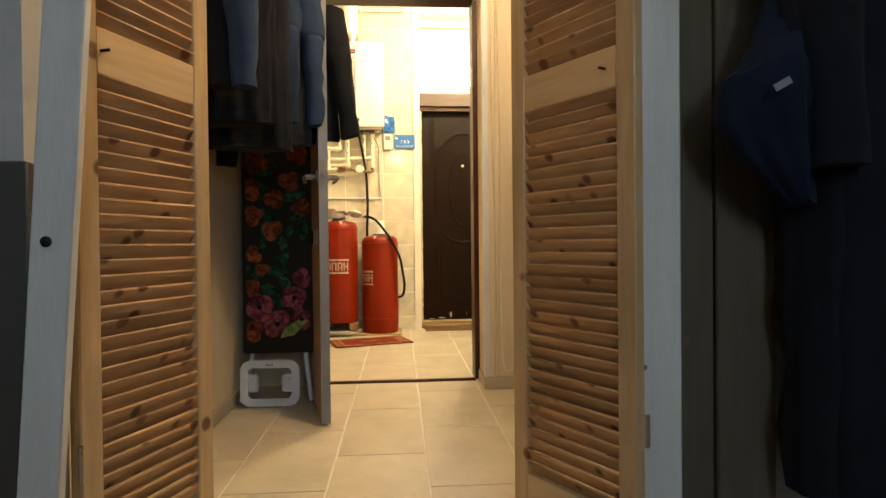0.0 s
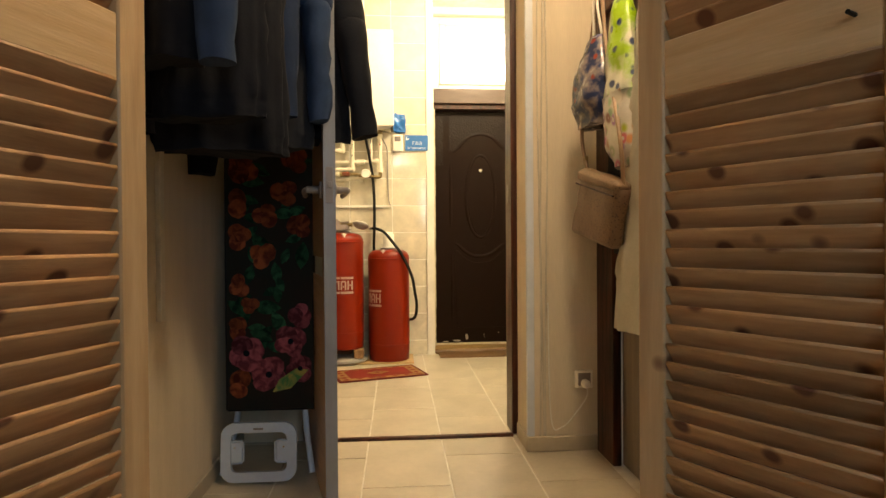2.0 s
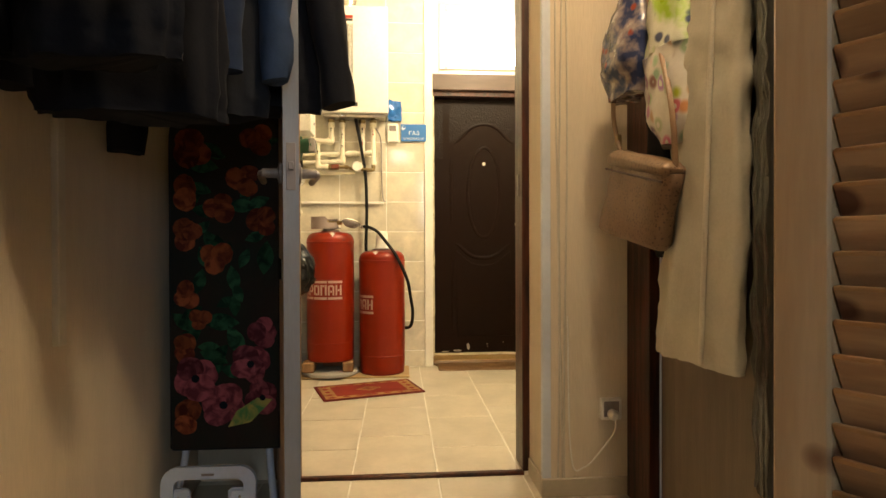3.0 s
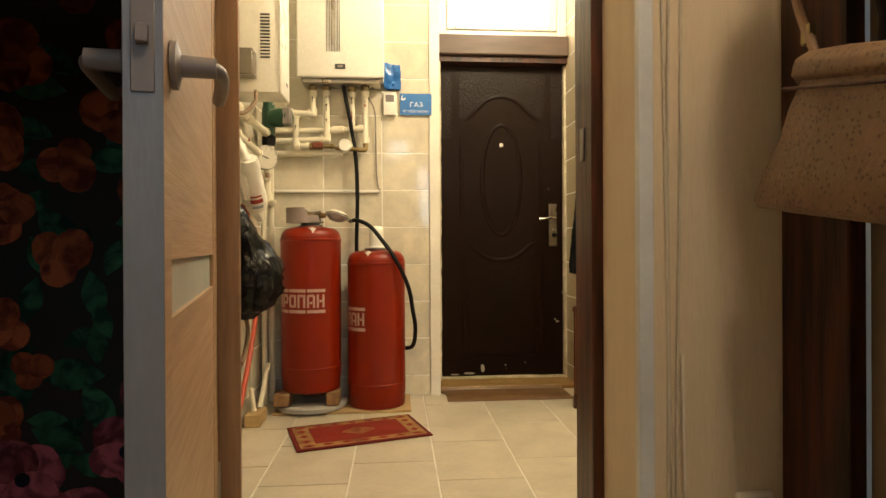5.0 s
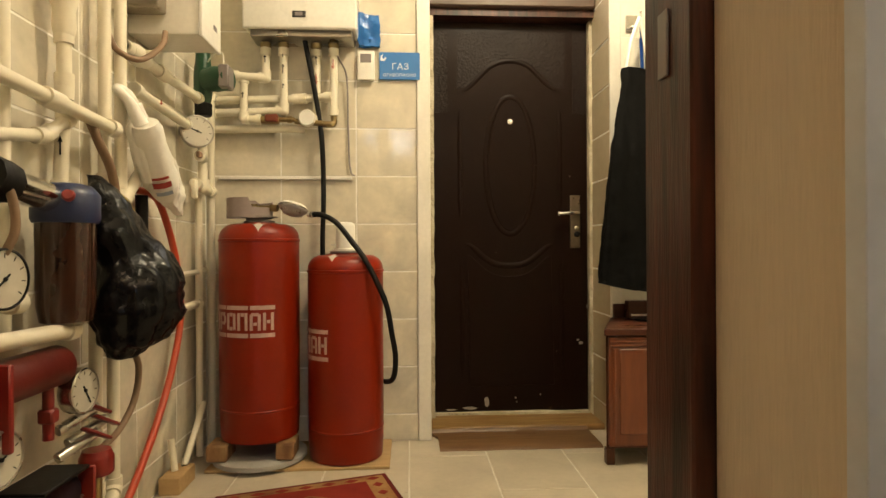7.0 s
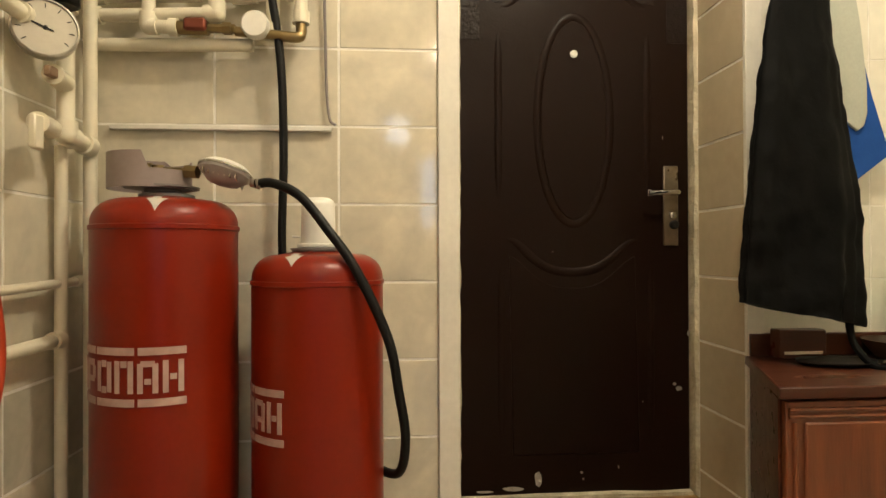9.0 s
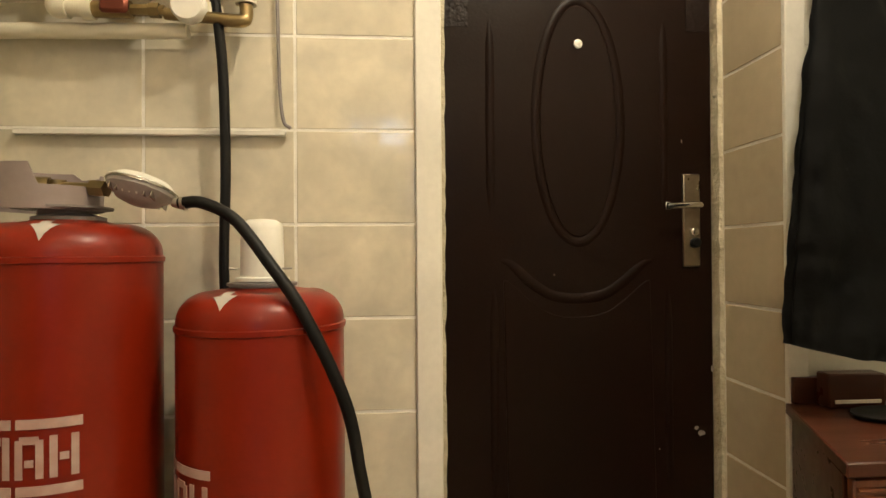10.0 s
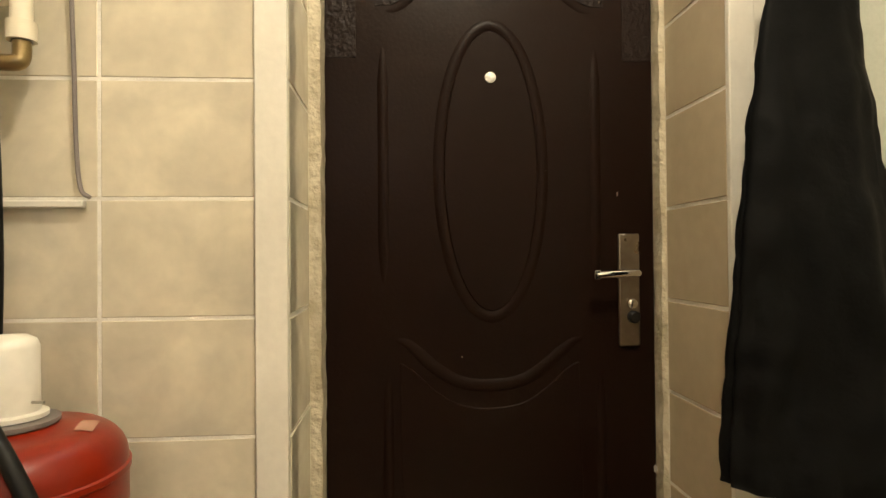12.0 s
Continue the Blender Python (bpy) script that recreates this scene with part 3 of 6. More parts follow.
solid("baseboard_pier_side", box(0.056, 0.0675, 2.68, 2.87, 0.001, 0.062, 0.003), SKIRT, "stone-look skirting on the pier", "skirting")
so = thing("wall_socket", "white double socket with a plugged-in cable on the pier", "socket", pose(0.19, 2.579, 0.29))
part("plate", box(0.155, 0.228, 2.566, 2.581, 0.253, 0.326, 0.004), WHITE, so)
part("insert", box(0.166, 0.217, 2.563, 2.567, 0.264, 0.315, 0.002), GREYP, so, "shadowed socket insert")
part("plug", lathe([(0.016, 0), (0.018, 0.02), (0.010, 0.035)], pose(0.192, 2.564, 0.275, 90), 14), WHITE, so)
part("plug_cable", tube(curve([(0.192, 2.535, 0.27), (0.19, 2.53, 0.23), (0.16, 2.55, 0.17), (0.10, 2.565, 0.10), (0.055, 2.568, 0.14), (0.045, 2.572, 0.6)], 8), 0.0028, n=8), WHITE, so)
moved(so, 0.10, 0.10)
CABLE = material("cream cable sheath", (0.60, 0.55, 0.45), 0.5, scale=8, fine=50, bump=0.05)
for i, (x, top) in enumerate(((0.112, 2.4), (0.124, 2.5), (0.140, 2.3))):
    solid("cable", tube(curve([(x + 0.006 * math.sin(z * 3 + i * 2), 2.6755, z) for z in [0.06 + k * (top - 0.06) / 9 for k in range(10)]], 4), 0.0032, n=8), CABLE, "thin cream cable running up the pier", "cable", kind="thing", group="cables on the pier")

# ---- hall: coat side ----
fr2 = thing("door_frame", "dark brown wooden frame of a side door behind coats", "door frame", kind="structure")
part("jamb", box(0.344, 0.378, 2.49, 2.665, 0, 2.05, 0.003), DARKWOOD, fr2)
part("jamb", box(0.344, 0.378, 1.70, 1.78, 0, 2.05, 0.003), DARKWOOD, fr2)
part("head", box(0.344, 0.378, 1.78, 2.49, 1.98, 2.05, 0.003), DARKWOOD, fr2)
GREYLEAF = material("greyish brown laminate", (0.20, 0.155, 0.115), 0.5, second=(0.14, 0.11, 0.08), scale=4, stretch=(6, 6, 0.6), fine=30, bump=0.15)
sd = thing("side_door", "closed greyish brown side door behind hanging coats", "door", pose(0.41, 2.13, 0))
part("leaf", box(0.381, 0.42, 1.782, 2.488, 0.008, 1.978, 0.002), GREYLEAF, sd)
part("panel", box(0.375, 0.382, 1.88, 2.39, 0.16, 0.95, 0.003), GREYLEAF, sd)
part("panel", box(0.375, 0.382, 1.88, 2.39, 1.08, 1.86, 0.003), GREYLEAF, sd)
BROWNBOARD = material("brown stained boarding", (0.17, 0.085, 0.045), 0.5, second=(0.11, 0.05, 0.027), scale=5, stretch=(8, 8, 0.7), fine=30, amount=0.6, bump=0.2)
bw = thing("wall_boarding", "brown stained boards covering the hall wall end", "boarding", pose(0.36, 1.38, 0), kind="structure")
for k in range(5):
    part("board", box(0.354, 0.3755, 1.082 + k * 0.1235, 1.082 + k * 0.1235 + 0.1215, 0, 2.3, 0.003), BROWNBOARD, bw)
hooks = thing("coat_rack", "dark wooden coat rack board with steel hooks", "coat rack", pose(0.34, 2.1, 1.72))
part("board", box(0.320, 0.344, 1.70, 2.60, 1.70, 1.78, 0.004), DARKWOOD, hooks)
for yy in (1.82, 2.02, 2.19, 2.27, 2.39, 2.47):
    part("hook", tube(curve([(0.32, yy, 1.74), (0.28, yy, 1.735), (0.265, yy, 1.755), (0.27, yy, 1.78)], 5), 0.004, n=8), STEEL, hooks)


def long_coat(label, mat, y_top, y_bot, half_top, half_bot, z_top, z_bot, x, depth, seed, placket=None, sleeve=True):
    t = thing("coat", label, "coat", pose(x, (y_top + y_bot) / 2, 0), "coats on the rack")
    rows = [((x, y_top, z_top), (0, 0.03, 0), (0.02, 0, 0)), ((x, y_top, z_top - 0.06), (0, half_top * 0.8, 0), (depth * 0.7, 0, 0)),
            ((x, y_top, z_top - 0.25), (0, half_top, 0), (depth, 0, 0)), ((x, (y_top + y_bot) / 2, (z_top + z_bot) / 2), (0, (half_top + half_bot) / 2, 0), (depth * 1.05, 0, 0)),
            ((x, y_bot, z_bot), (0, half_bot, 0), (depth * 0.9, 0, 0))]
    b = loft(spread(rows, 16), 72, folds=4, amp=0.11, seed=seed)
    part("body", crumple(crumple(b, 0.010, 9, seed), 0.008, 34, seed), mat, t, smooth=70)
    if placket:
        pts = curve([(x - depth * 0.98, y_top - 0.05, z_top - 0.2), (x - depth * 0.98, (y_top + y_bot) / 2 - 0.09, (z_top + z_bot) / 2), (x - depth * 0.90, y_bot - 0.11, z_bot + 0.01)], 8)
        part("placket", tube(pts, 0.006, n=8), placket, t, "pale stitched front edge")
    if not sleeve:
        return t
    path = curve([(x - 0.01, y_top - half_top * 0.9, z_top - 0.1), (x - 0.05, y_top - half_top * 1.02, z_top - 0.4), (x - 0.045, (y_top + y_bot) / 2 - half_top, z_top - 0.72)], 7)
    part("sleeve", crumple(tube(path, 0, n=18, radii=[0.062 - 0.018 * i / (len(path) - 1) for i in range(len(path))]), 0.012, 16, seed), mat, t, smooth=70)
    return t


PALESEAM = cloth("pale stitching tape", (0.62, 0.58, 0.48))
long_coat("long pale khaki coat with a stitched front, on the rack", OLIVE, 2.00, 2.13, 0.10, 0.19, 1.72, 0.56, 0.300, 0.048, 0.7, PALESEAM, False)
long_coat("long dark shiny raincoat beside the khaki coat", DARKVINYL, 1.85, 1.86, 0.045, 0.055, 1.72, 0.34, 0.325, 0.028, 2.9, None, False)

bag = thing("shoulder_bag", "tan perforated leatherette shoulder bag hanging by its strap", "bag", pose(0.2, 2.3, 0.8))
out = [(2.402, 1.085), (2.06, 1.006), (2.131, 0.819), (2.553, 0.879)]
b = prism([(y, z) for y, z in out], Matrix(((0, 0, 1, 0.200), (1, 0, 0, 0), (0, 1, 0, 0), (0, 0, 0, 1))), 0.05, bevel=0.014)
part("body", crumple(subdivide(b, 3), 0.007, 14, 2.0), TAN, bag, smooth=60)
out = [(2.405, 1.105), (2.055, 1.022), (2.065, 0.985), (2.435, 1.062)]
part("flap", crumple(subdivide(prism(out, Matrix(((0, 0, 1, 0.191), (1, 0, 0, 0), (0, 1, 0, 0), (0, 0, 0, 1))), 0.06, bevel=0.014), 3), 0.008, 16, 5.0), TAN, bag, smooth=60)
part("zip", tube([(0.1895, 2.43, 1.055), (0.1895, 2.065, 0.978)], 0.003, n=8), DARKWOOD, bag, "dark zip line")
part("strap", tube(curve([(0.22, 2.40, 1.10), (0.215, 2.44, 1.24), (0.24, 2.43, 1.5), (0.265, 2.39, 1.76), (0.24, 2.26, 1.5), (0.21, 2.07, 1.18), (0.225, 2.07, 1.01)], 8), 0.007, n=8), TANPLAIN, bag)
part("buckle", box(0.213, 0.227, 2.405, 2.425, 1.12, 1.15, 0.002), BRASS, bag)

FLORAL = material("blue floral bag film", (0.018, 0.030, 0.095), 0.25, second=(0.22, 0.19, 0.20), scale=24, fine=60, amount=0.88, detail=5, bump=0.4, spots=((0.24, 0.045, 0.03), 20.0, 0.16))
LIME = material("lime printed carrier bag", (0.30, 0.50, 0.03), 0.3, second=(0.58, 0.60, 0.50), scale=9, fine=60, amount=0.92, bump=0.35, spots=((0.03, 0.05, 0.12), 22.0, 0.20))
DOTS = material("white bag with coloured rings", (0.66, 0.64, 0.58), 0.35, second=(0.56, 0.54, 0.50), scale=14, fine=60, bump=0.3, spots=((0.22, 0.06, 0.035), 24.0, 0.34, 0.22))


def sack(label, mats, rows, strap, seed, hook, category="bag"):
    t = thing("tote_bag", label, category, pose(*rows[-1][0]), "bags on the rack")
    k = len(rows) - 1
    for i, mt in enumerate(mats):
        a, c = round(i * k / len(mats)), round((i + 1) * k / len(mats))
        b = loft(spread(rows[a:c + 1], 5), 36, folds=5, amp=0.10, seed=seed, closed=True)
        part("body" if i == 0 else "lower_body", crumple(b, 0.014, 17, seed), mt, t, smooth=70)
    for s in (-1, 1):
        c, u, _ = rows[0]
        part("handle", tube(curve([hook, Vector(c) + Vector(u) * 0.4 * s + Vector((-0.01, 0, 0.12)), Vector(c) + Vector(u) * 0.8 * s], 6), 0.005, n=8), strap, t)
    return t


moved(sack("blue floral cloth bag hanging by cords from the rack", [FLORAL], [((0.19, 2.33, 1.50), (0, 0.05, 0), (0.03, 0, 0)), ((0.18, 2.35, 1.40), (0, 0.115, 0), (0.05, 0, 0)), ((0.175, 2.36, 1.28), (0, 0.135, 0), (0.055, 0, 0)), ((0.18, 2.35, 1.20), (0, 0.10, 0), (0.04, 0, 0))], WHITE, 0.3, (0.195, 2.34, 1.715)), 0.055, 0.02, 0.045)
moved(sack("lime and white printed bag stuffed full on the rack", [LIME, DOTS], [((0.165, 2.14, 1.56), (0, 0.04, 0), (0.03, 0, 0)), ((0.155, 2.13, 1.42), (0, 0.085, 0), (0.034, 0, 0)), ((0.15, 2.13, 1.26), (0, 0.105, 0), (0.038, 0, 0)), ((0.15, 2.12, 1.13), (0, 0.105, 0), (0.038, 0, 0)), ((0.155, 2.10, 1.03), (0, 0.05, 0), (0.03, 0, 0))], TANPLAIN, 2.0, (0.195, 2.12, 1.715)), 0.10, 0.03, 0.045)
moved(sack("black cloth bag hanging behind the tan bag", [BLACKCLOTH], [((0.225, 2.22, 1.45), (0, 0.04, 0), (0.02, 0, 0)), ((0.225, 2.20, 1.2), (0, 0.12, 0), (0.03, 0, 0)), ((0.225, 2.19, 0.95), (0, 0.12, 0), (0.03, 0, 0)), ((0.225, 2.18, 0.76), (0, 0.08, 0), (0.02, 0, 0))], BLACKCLOTH, 4.0, (0.2, 2.22, 1.715)), 0.07, 0.05, 0.045)

# ---- first room ----
b = box(-0.033, 0.033, -0.012, 0.012, 0.003, 2.05, 0.003)
b.transform(Matrix.Translation((-0.970, 0.755, 0)) @ Matrix.Rotation(radians(3.9), 4, "Y"))
pl = thing("plank", "white painted plank leaning beside the louvred door", "plank", pose(-0.970, 0.755, 0))
part("board", b, WHITEWOOD, pl)
part("bolt", lathe([(0.009, 0), (0.009, 0.003), (0.004, 0.006)], pose(-0.925, 0.7425, 0.745, 90), 12), BLACK, pl, "dark bolt head")
solid("trim_wainscot", box(-1.9, -0.962, 0.757, 0.779, 0, 0.878, 0.003), material("dark grey panelling", (0.05, 0.047, 0.045), 0.6, scale=4, fine=50, bump=0.15), "dark grey panelling below a grey wall", "panelling")
solid("trim_post", box(0.170, 0.272, 1.02, 1.075, 0, 2.3, 0.004), WHITEWOOD, "white painted door post", "post")
solid("trim_plank_2", box(0.364, 0.505, 1.040, 1.078, 0, 2.3, 0.004), GREYPLANK, "darker weathered plank before the coats", "plank")
solid("trim_plank", box(0.278, 0.360, 1.045, 1.078, 0, 2.3, 0.004), GREYPLANK, "weathered grey plank beside the post", "plank")
rk2 = thing("coat_rack", "wooden peg board high on the dim wall", "coat rack", pose(0.8, 1.07, 1.75))
part("board", box(0.52, 1.14, 1.055, 1.079, 1.70, 1.79, 0.004), GREYPLANK, rk2)
for xx in (0.60, 0.80, 1.0):
    part("peg", tube([(xx, 1.056, 1.745), (xx, 0.985, 1.765)], 0.009, n=10), GREYPLANK, rk2)


def wall_coat(label, x, y, half, hem, mat, seed, top=1.73):
    t = thing("coat", label, "coat", pose(x, y, hem), "dark coats on pegs")
    rows = [((x, y + 0.02, top), (0.03, 0, 0), (0, 0.03, 0)), ((x, y, top - 0.1), (half * 0.75, 0, 0), (0, 0.07, 0)), ((x, y, top - 0.4), (half, 0, 0), (0, 0.10, 0)), ((x, y, (top + hem) / 2), (half * 0.95, 0, 0), (0, 0.11, 0)), ((x, y + 0.01, hem), (half * 0.85, 0, 0), (0, 0.09, 0))]
    part("body", crumple(loft(spread(rows, 6), 48, folds=6, amp=0.14, seed=seed), 0.02, 8, seed), mat, t, smooth=70)
    for s in (-1, 1):
        pts = curve([(x + s * half * 0.7, y, top - 0.14), (x + s * half * 1.0, y - 0.06, top - 0.45), (x + s * half * 0.95, y - 0.08, top - 0.85)], 6)
        part("sleeve", crumple(tube(pts, 0, n=18, radii=[0.08 - 0.025 * i / (len(pts) - 1) for i in range(len(pts))]), 0.014, 13, seed + s), mat, t, smooth=70)
    return t


wall_coat("short black quilted coat hanging close to the plank", 0.585, 0.95, 0.115, 0.20, BLACKCLOTH, 2.7)
wall_coat("bulky black winter coat hanging on a peg", 0.69, 0.92, 0.21, 0.20, BLACKCLOTH, 1.2)
wall_coat("long charcoal coat hanging on a peg", 0.99, 0.92, 0.14, 0.18, DARKGREY, 4.4)
EDGE_TAG = cloth("greyish tag cloth", (0.20, 0.22, 0.27))
nv = thing("jacket", "folded dark navy jacket with a white tag on a peg", "jacket", pose(0.36, 0.95, 0.75), "dark coats on pegs")
rows = [((0.60, 0.99, 1.70), (0.02, 0, 0), (0, 0.02, 0)), ((0.56, 0.98, 1.40), (0.03, 0, 0), (0, 0.02, 0)), ((0.47, 0.95, 1.16), (0.05, 0, 0.02), (0, 0.05, 0)), ((0.42, 0.93, 1.08), (0.085, 0, 0.02), (0, 0.07, 0)), ((0.415, 0.93, 1.01), (0.085, 0, 0.03), (0, 0.07, 0)), ((0.445, 0.93, 0.92), (0.06, 0, 0.02), (0, 0.055, 0)), ((0.50, 0.94, 0.82), (0.03, 0, 0), (0, 0.03, 0))]
part("body", crumple(loft(spread(rows, 5), 40, folds=4, amp=0.2, seed=0.9), 0.02, 10, 0.5), cloth("deep navy cloth", (0.006, 0.013, 0.034), (0.004, 0.008, 0.02)), nv, smooth=70)
part("tag", box(-0.019, 0.019, -0.001, 0.001, -0.007, 0.007, 0.0005, m=pose(0.390, 0.826, 1.030, -8, -28, 6)), EDGE_TAG, nv, "small grey-white sewn tag")
moved(nv, -0.045, -0.05, -0.01)
def window_frame(name, label, x0, x1, z0, z1, mullion):
    t = thing(name, label, "window", kind="structure")
    c = (x0 + x1) / 2
    for a in ((x0, x0 + 0.05, z0, z1), (x1 - 0.05, x1, z0, z1), (c - mullion, c + mullion, z0 + 0.05, z1 - 0.05), (x0 + 0.05, x1 - 0.05, z0, z0 + 0.05), (x0 + 0.05, x1 - 0.05, z1 - 0.05, z1)):
        part("frame", box(a[0], a[1], -2.16, -2.10, a[2], a[3], 0.004), WHITE, t)


window_frame("window_1", "small high white window of two bright panes", -1.18, -0.18, 2.30, 2.74, 0.14)
# Unseen opening added only to hold the daylight lamp.
window_frame("added_window", "unseen white window frame added round the daylight lamp", -0.08, 0.52, 1.08, 2.16, 0.02)
solid("backdrop_south", box(-2.2, 0.2, -3.2, -3.18, 2.2, 4.6), glow("blue daylight sky", (0.62, 0.78, 1.0), 9.0), "blank daylight sky beyond the window", "backdrop")

# ---- the doorway's own leaf ----
d0, d1 = Vector((-0.826, 2.890, 0)), Vector((-0.660, 2.155, 0))
ml = Matrix.Translation(d0) @ Matrix.Rotation(math.atan2(d1.y - d0.y, d1.x - d0.x), 4, "Z")
EDGE = material("blue-grey edge band", (0.20, 0.21, 0.24), 0.4, scale=4, stretch=(4, 4, 0.8), fine=40, bump=0.1)
leaf = thing("interior_door", "beige wood-grain interior door standing open with a glass strip", "door", ml)
W = 0.756
part("lower_panel", box(0.098, W - 0.053, -0.0165, 0.0165, 0.012, 0.735), LEAF, leaf, local=True)
part("upper_panel", box(0.098, W - 0.053, -0.0165, 0.0165, 0.80, 2.003), LEAF, leaf, local=True)
part("glass_strip", box(0.10, W - 0.055, -0.010, 0.010, 0.732, 0.803), FROST, leaf, "pale frosted glass strip", local=True)
part("hinge_stile", box(0, 0.10, -0.018, 0.018, 0.01, 2.005, 0.001), LEAF, leaf, local=True)
part("lock_stile", box(W - 0.055, W - 0.002, -0.018, 0.018, 0.01, 2.005, 0.002), LEAF, leaf, local=True)
part("edge_band", box(W - 0.0022, W, -0.0185, 0.0185, 0.01, 2.005, 0.0008), EDGE, leaf, "blue-grey edge band", local=True)
part("latch_plate", box(W - 0.0005, W + 0.002, -0.011, 0.011, 0.965, 1.075, 0.001), GREYP, leaf, local=True)
part("latch_bolt", box(W + 0.001, W + 0.010, -0.006, 0.006, 1.012, 1.03, 0.001), GREYP, leaf, local=True)
for s in (1, -1):
    rot = pose(W - 0.058, s * 0.019, 1.01, -90 * s)
    h = part("handle", lathe([(0.026, 0), (0.026, 0.006), (0.012, 0.010), (0.011, 0.045)], rot, 20), GREYP, leaf, "dark bronze lever handle", local=True)
    part("lever", tube(curve([(W - 0.058, s * 0.055, 1.01), (W - 0.075, s * 0.066, 1.01), (W - 0.12, s * 0.066, 1.007), (W - 0.165, s * 0.06, 1.0)], 6), 0.0085, n=12), GREYP, h, local=True)
for z0 in (0.25, 1.75):
    part("hinge", tube([(-0.004, 0.018, z0), (-0.004, 0.018, z0 + 0.09)], 0.006), STEEL, leaf, local=True)

# ---- boiler room: entrance ----
ed = thing("entrance_door", "dark brown stamped steel entrance door with a chrome handle", "door", pose(0.23, 5.07, 0.03))
DX0, DX1, DZ0, DZ1, DY = -0.152, 0.595, 0.028, 1.906, 5.094
HAMMER = material("hammered brown steel", (0.0130, 0.0058, 0.0036), 0.40, spec=0.14, second=(0.0092, 0.0040, 0.0026), scale=3, fine=80, bump=0.8, bump_dist=0.004)
part("leaf", box(DX0, DX1, DY, DY + 0.05, DZ0, DZ1, 0.003), LEATHER, ed)


def moulding(path, bm=None, r=0.030, proud=0.0036, closed=False):
    """A broad, shallow pressed ridge that runs out at its ends."""
    n = len(path) - 1
    rise = [proud if closed else (proud + 0.0015) * min(1, 5 * (i + 0.01) / n, 5 * (n - i + 0.01) / n) - 0.0015 for i in range(n + 1)]
    return tube([(x, DY + r - h, z) for (x, z), h in zip(path, rise)], r, bm, n=36)


arch = [(p.x - 0.008, p.z) for p in curve([(-0.03, 0, 1.575), (0.02, 0, 1.585), (0.08, 0, 1.645), (0.14, 0, 1.70), (0.228, 0, 1.722), (0.316, 0, 1.70), (0.376, 0, 1.645), (0.436, 0, 1.59), (0.49, 0, 1.58)], 6)]
part("arch_moulding", moulding(arch), LEATHER, ed)
part("hammered_field", prism([(x, z + 0.012) for x, z in arch] + [(0.49, 1.86), (-0.03, 1.86)], pose(0, DY + 0.0006, 0) @ FACE_Y, 0.0022), HAMMER, ed, "hammered field above the arch")
part("hammered_side", box(DX0 + 0.004, DX0 + 0.07, DY - 0.0016, DY + 0.002, 1.47, 1.86), HAMMER, ed)
part("hammered_side", box(DX1 - 0.07, DX1 - 0.004, DY - 0.0016, DY + 0.002, 1.47, 1.86), HAMMER, ed)
oval = [(0.219 + 0.118 * math.cos(a), 1.218 + 0.33 * math.sin(a)) for a in [2 * math.pi * k / 64 for k in range(65)]]
part("oval_moulding", moulding(oval, proud=0.003, closed=True), LEATHER, ed)
part("oval_field", prism([(0.219 + 0.106 * math.cos(a), 1.218 + 0.316 * math.sin(a)) for a in [2 * math.pi * k / 48 for k in range(48)]], pose(0, DY + 0.002, 0) @ FACE_Y, 0.005, bevel=0.002), LEATHER, ed)
foot = [(-0.02 + (p.x + 0.02) * 0.955, p.z) for p in curve([(-0.02, 0, 0.842), (0.03, 0, 0.832), (0.09, 0, 0.78), (0.15, 0, 0.745), (0.222, 0, 0.735), (0.30, 0, 0.745), (0.36, 0, 0.78), (0.42, 0, 0.828), (0.47, 0, 0.84)], 6)]
part("foot_moulding", moulding(foot), LEATHER, ed)
for x in (-0.015, 0.468):
    part("side_moulding", moulding([(x - 0.008, 0.93 + 0.06 * k) for k in range(11)], r=0.022), LEATHER, ed)
    part("side_moulding", moulding([(x, 0.16 + 0.064 * k) for k in range(11)], r=0.020), LEATHER, ed)
part("foot_panel", prism([(x, z - 0.05) for x, z in foot[4:-4]] + [(0.43, 0.16), (0.02, 0.16)], pose(0, DY + 0.002, 0) @ FACE_Y, 0.005, bevel=0.002), LEATHER, ed)
part("peephole", lathe([(0.0125, 0), (0.0125, 0.004), (0.009, 0.006)], pose(0.219, DY - 0.002, 1.428, 90), 20), WHITE, ed, "pale round peephole")
PLATE = material("worn bronze-tinted chrome", (0.42, 0.37, 0.31), 0.3, 1.0, second=(0.26, 0.22, 0.18), scale=14, fine=60, amount=0.7, bump=0.1)
hp = part("handle_plate", box(0.509, 0.557, DY - 0.010, DY + 0.001, 0.818, 1.074, 0.003), PLATE, ed, "worn chrome lock plate")
part("lever", tube(curve([(0.536, DY - 0.01, 0.985), (0.536, DY - 0.05, 0.985), (0.52, DY - 0.058, 0.986), (0.48, DY - 0.058, 0.984), (0.442, DY - 0.056, 0.982)], 6), 0.0085, n=12), CHROME, hp)
part("lever_end", box(0.435, 0.449, DY - 0.063, DY - 0.049, 0.972, 0.993, 0.002), CHROME, hp)
part("key_cylinder", lathe([(0.011, 0), (0.011, 0.012), (0.008, 0.014)], pose(0.536, DY - 0.009, 0.915, 90), 16), CHROME, hp)
part("thumb_turn", lathe([(0.014, 0), (0.014, 0.012), (0.010, 0.016)], pose(0.540, DY - 0.009, 0.885, 90), 16), BLACK, hp)
CHIP = material("chipped pale primer", (0.42, 0.39, 0.34), 0.8, second=(0.25, 0.22, 0.19), scale=60, fine=200, bump=0.3)
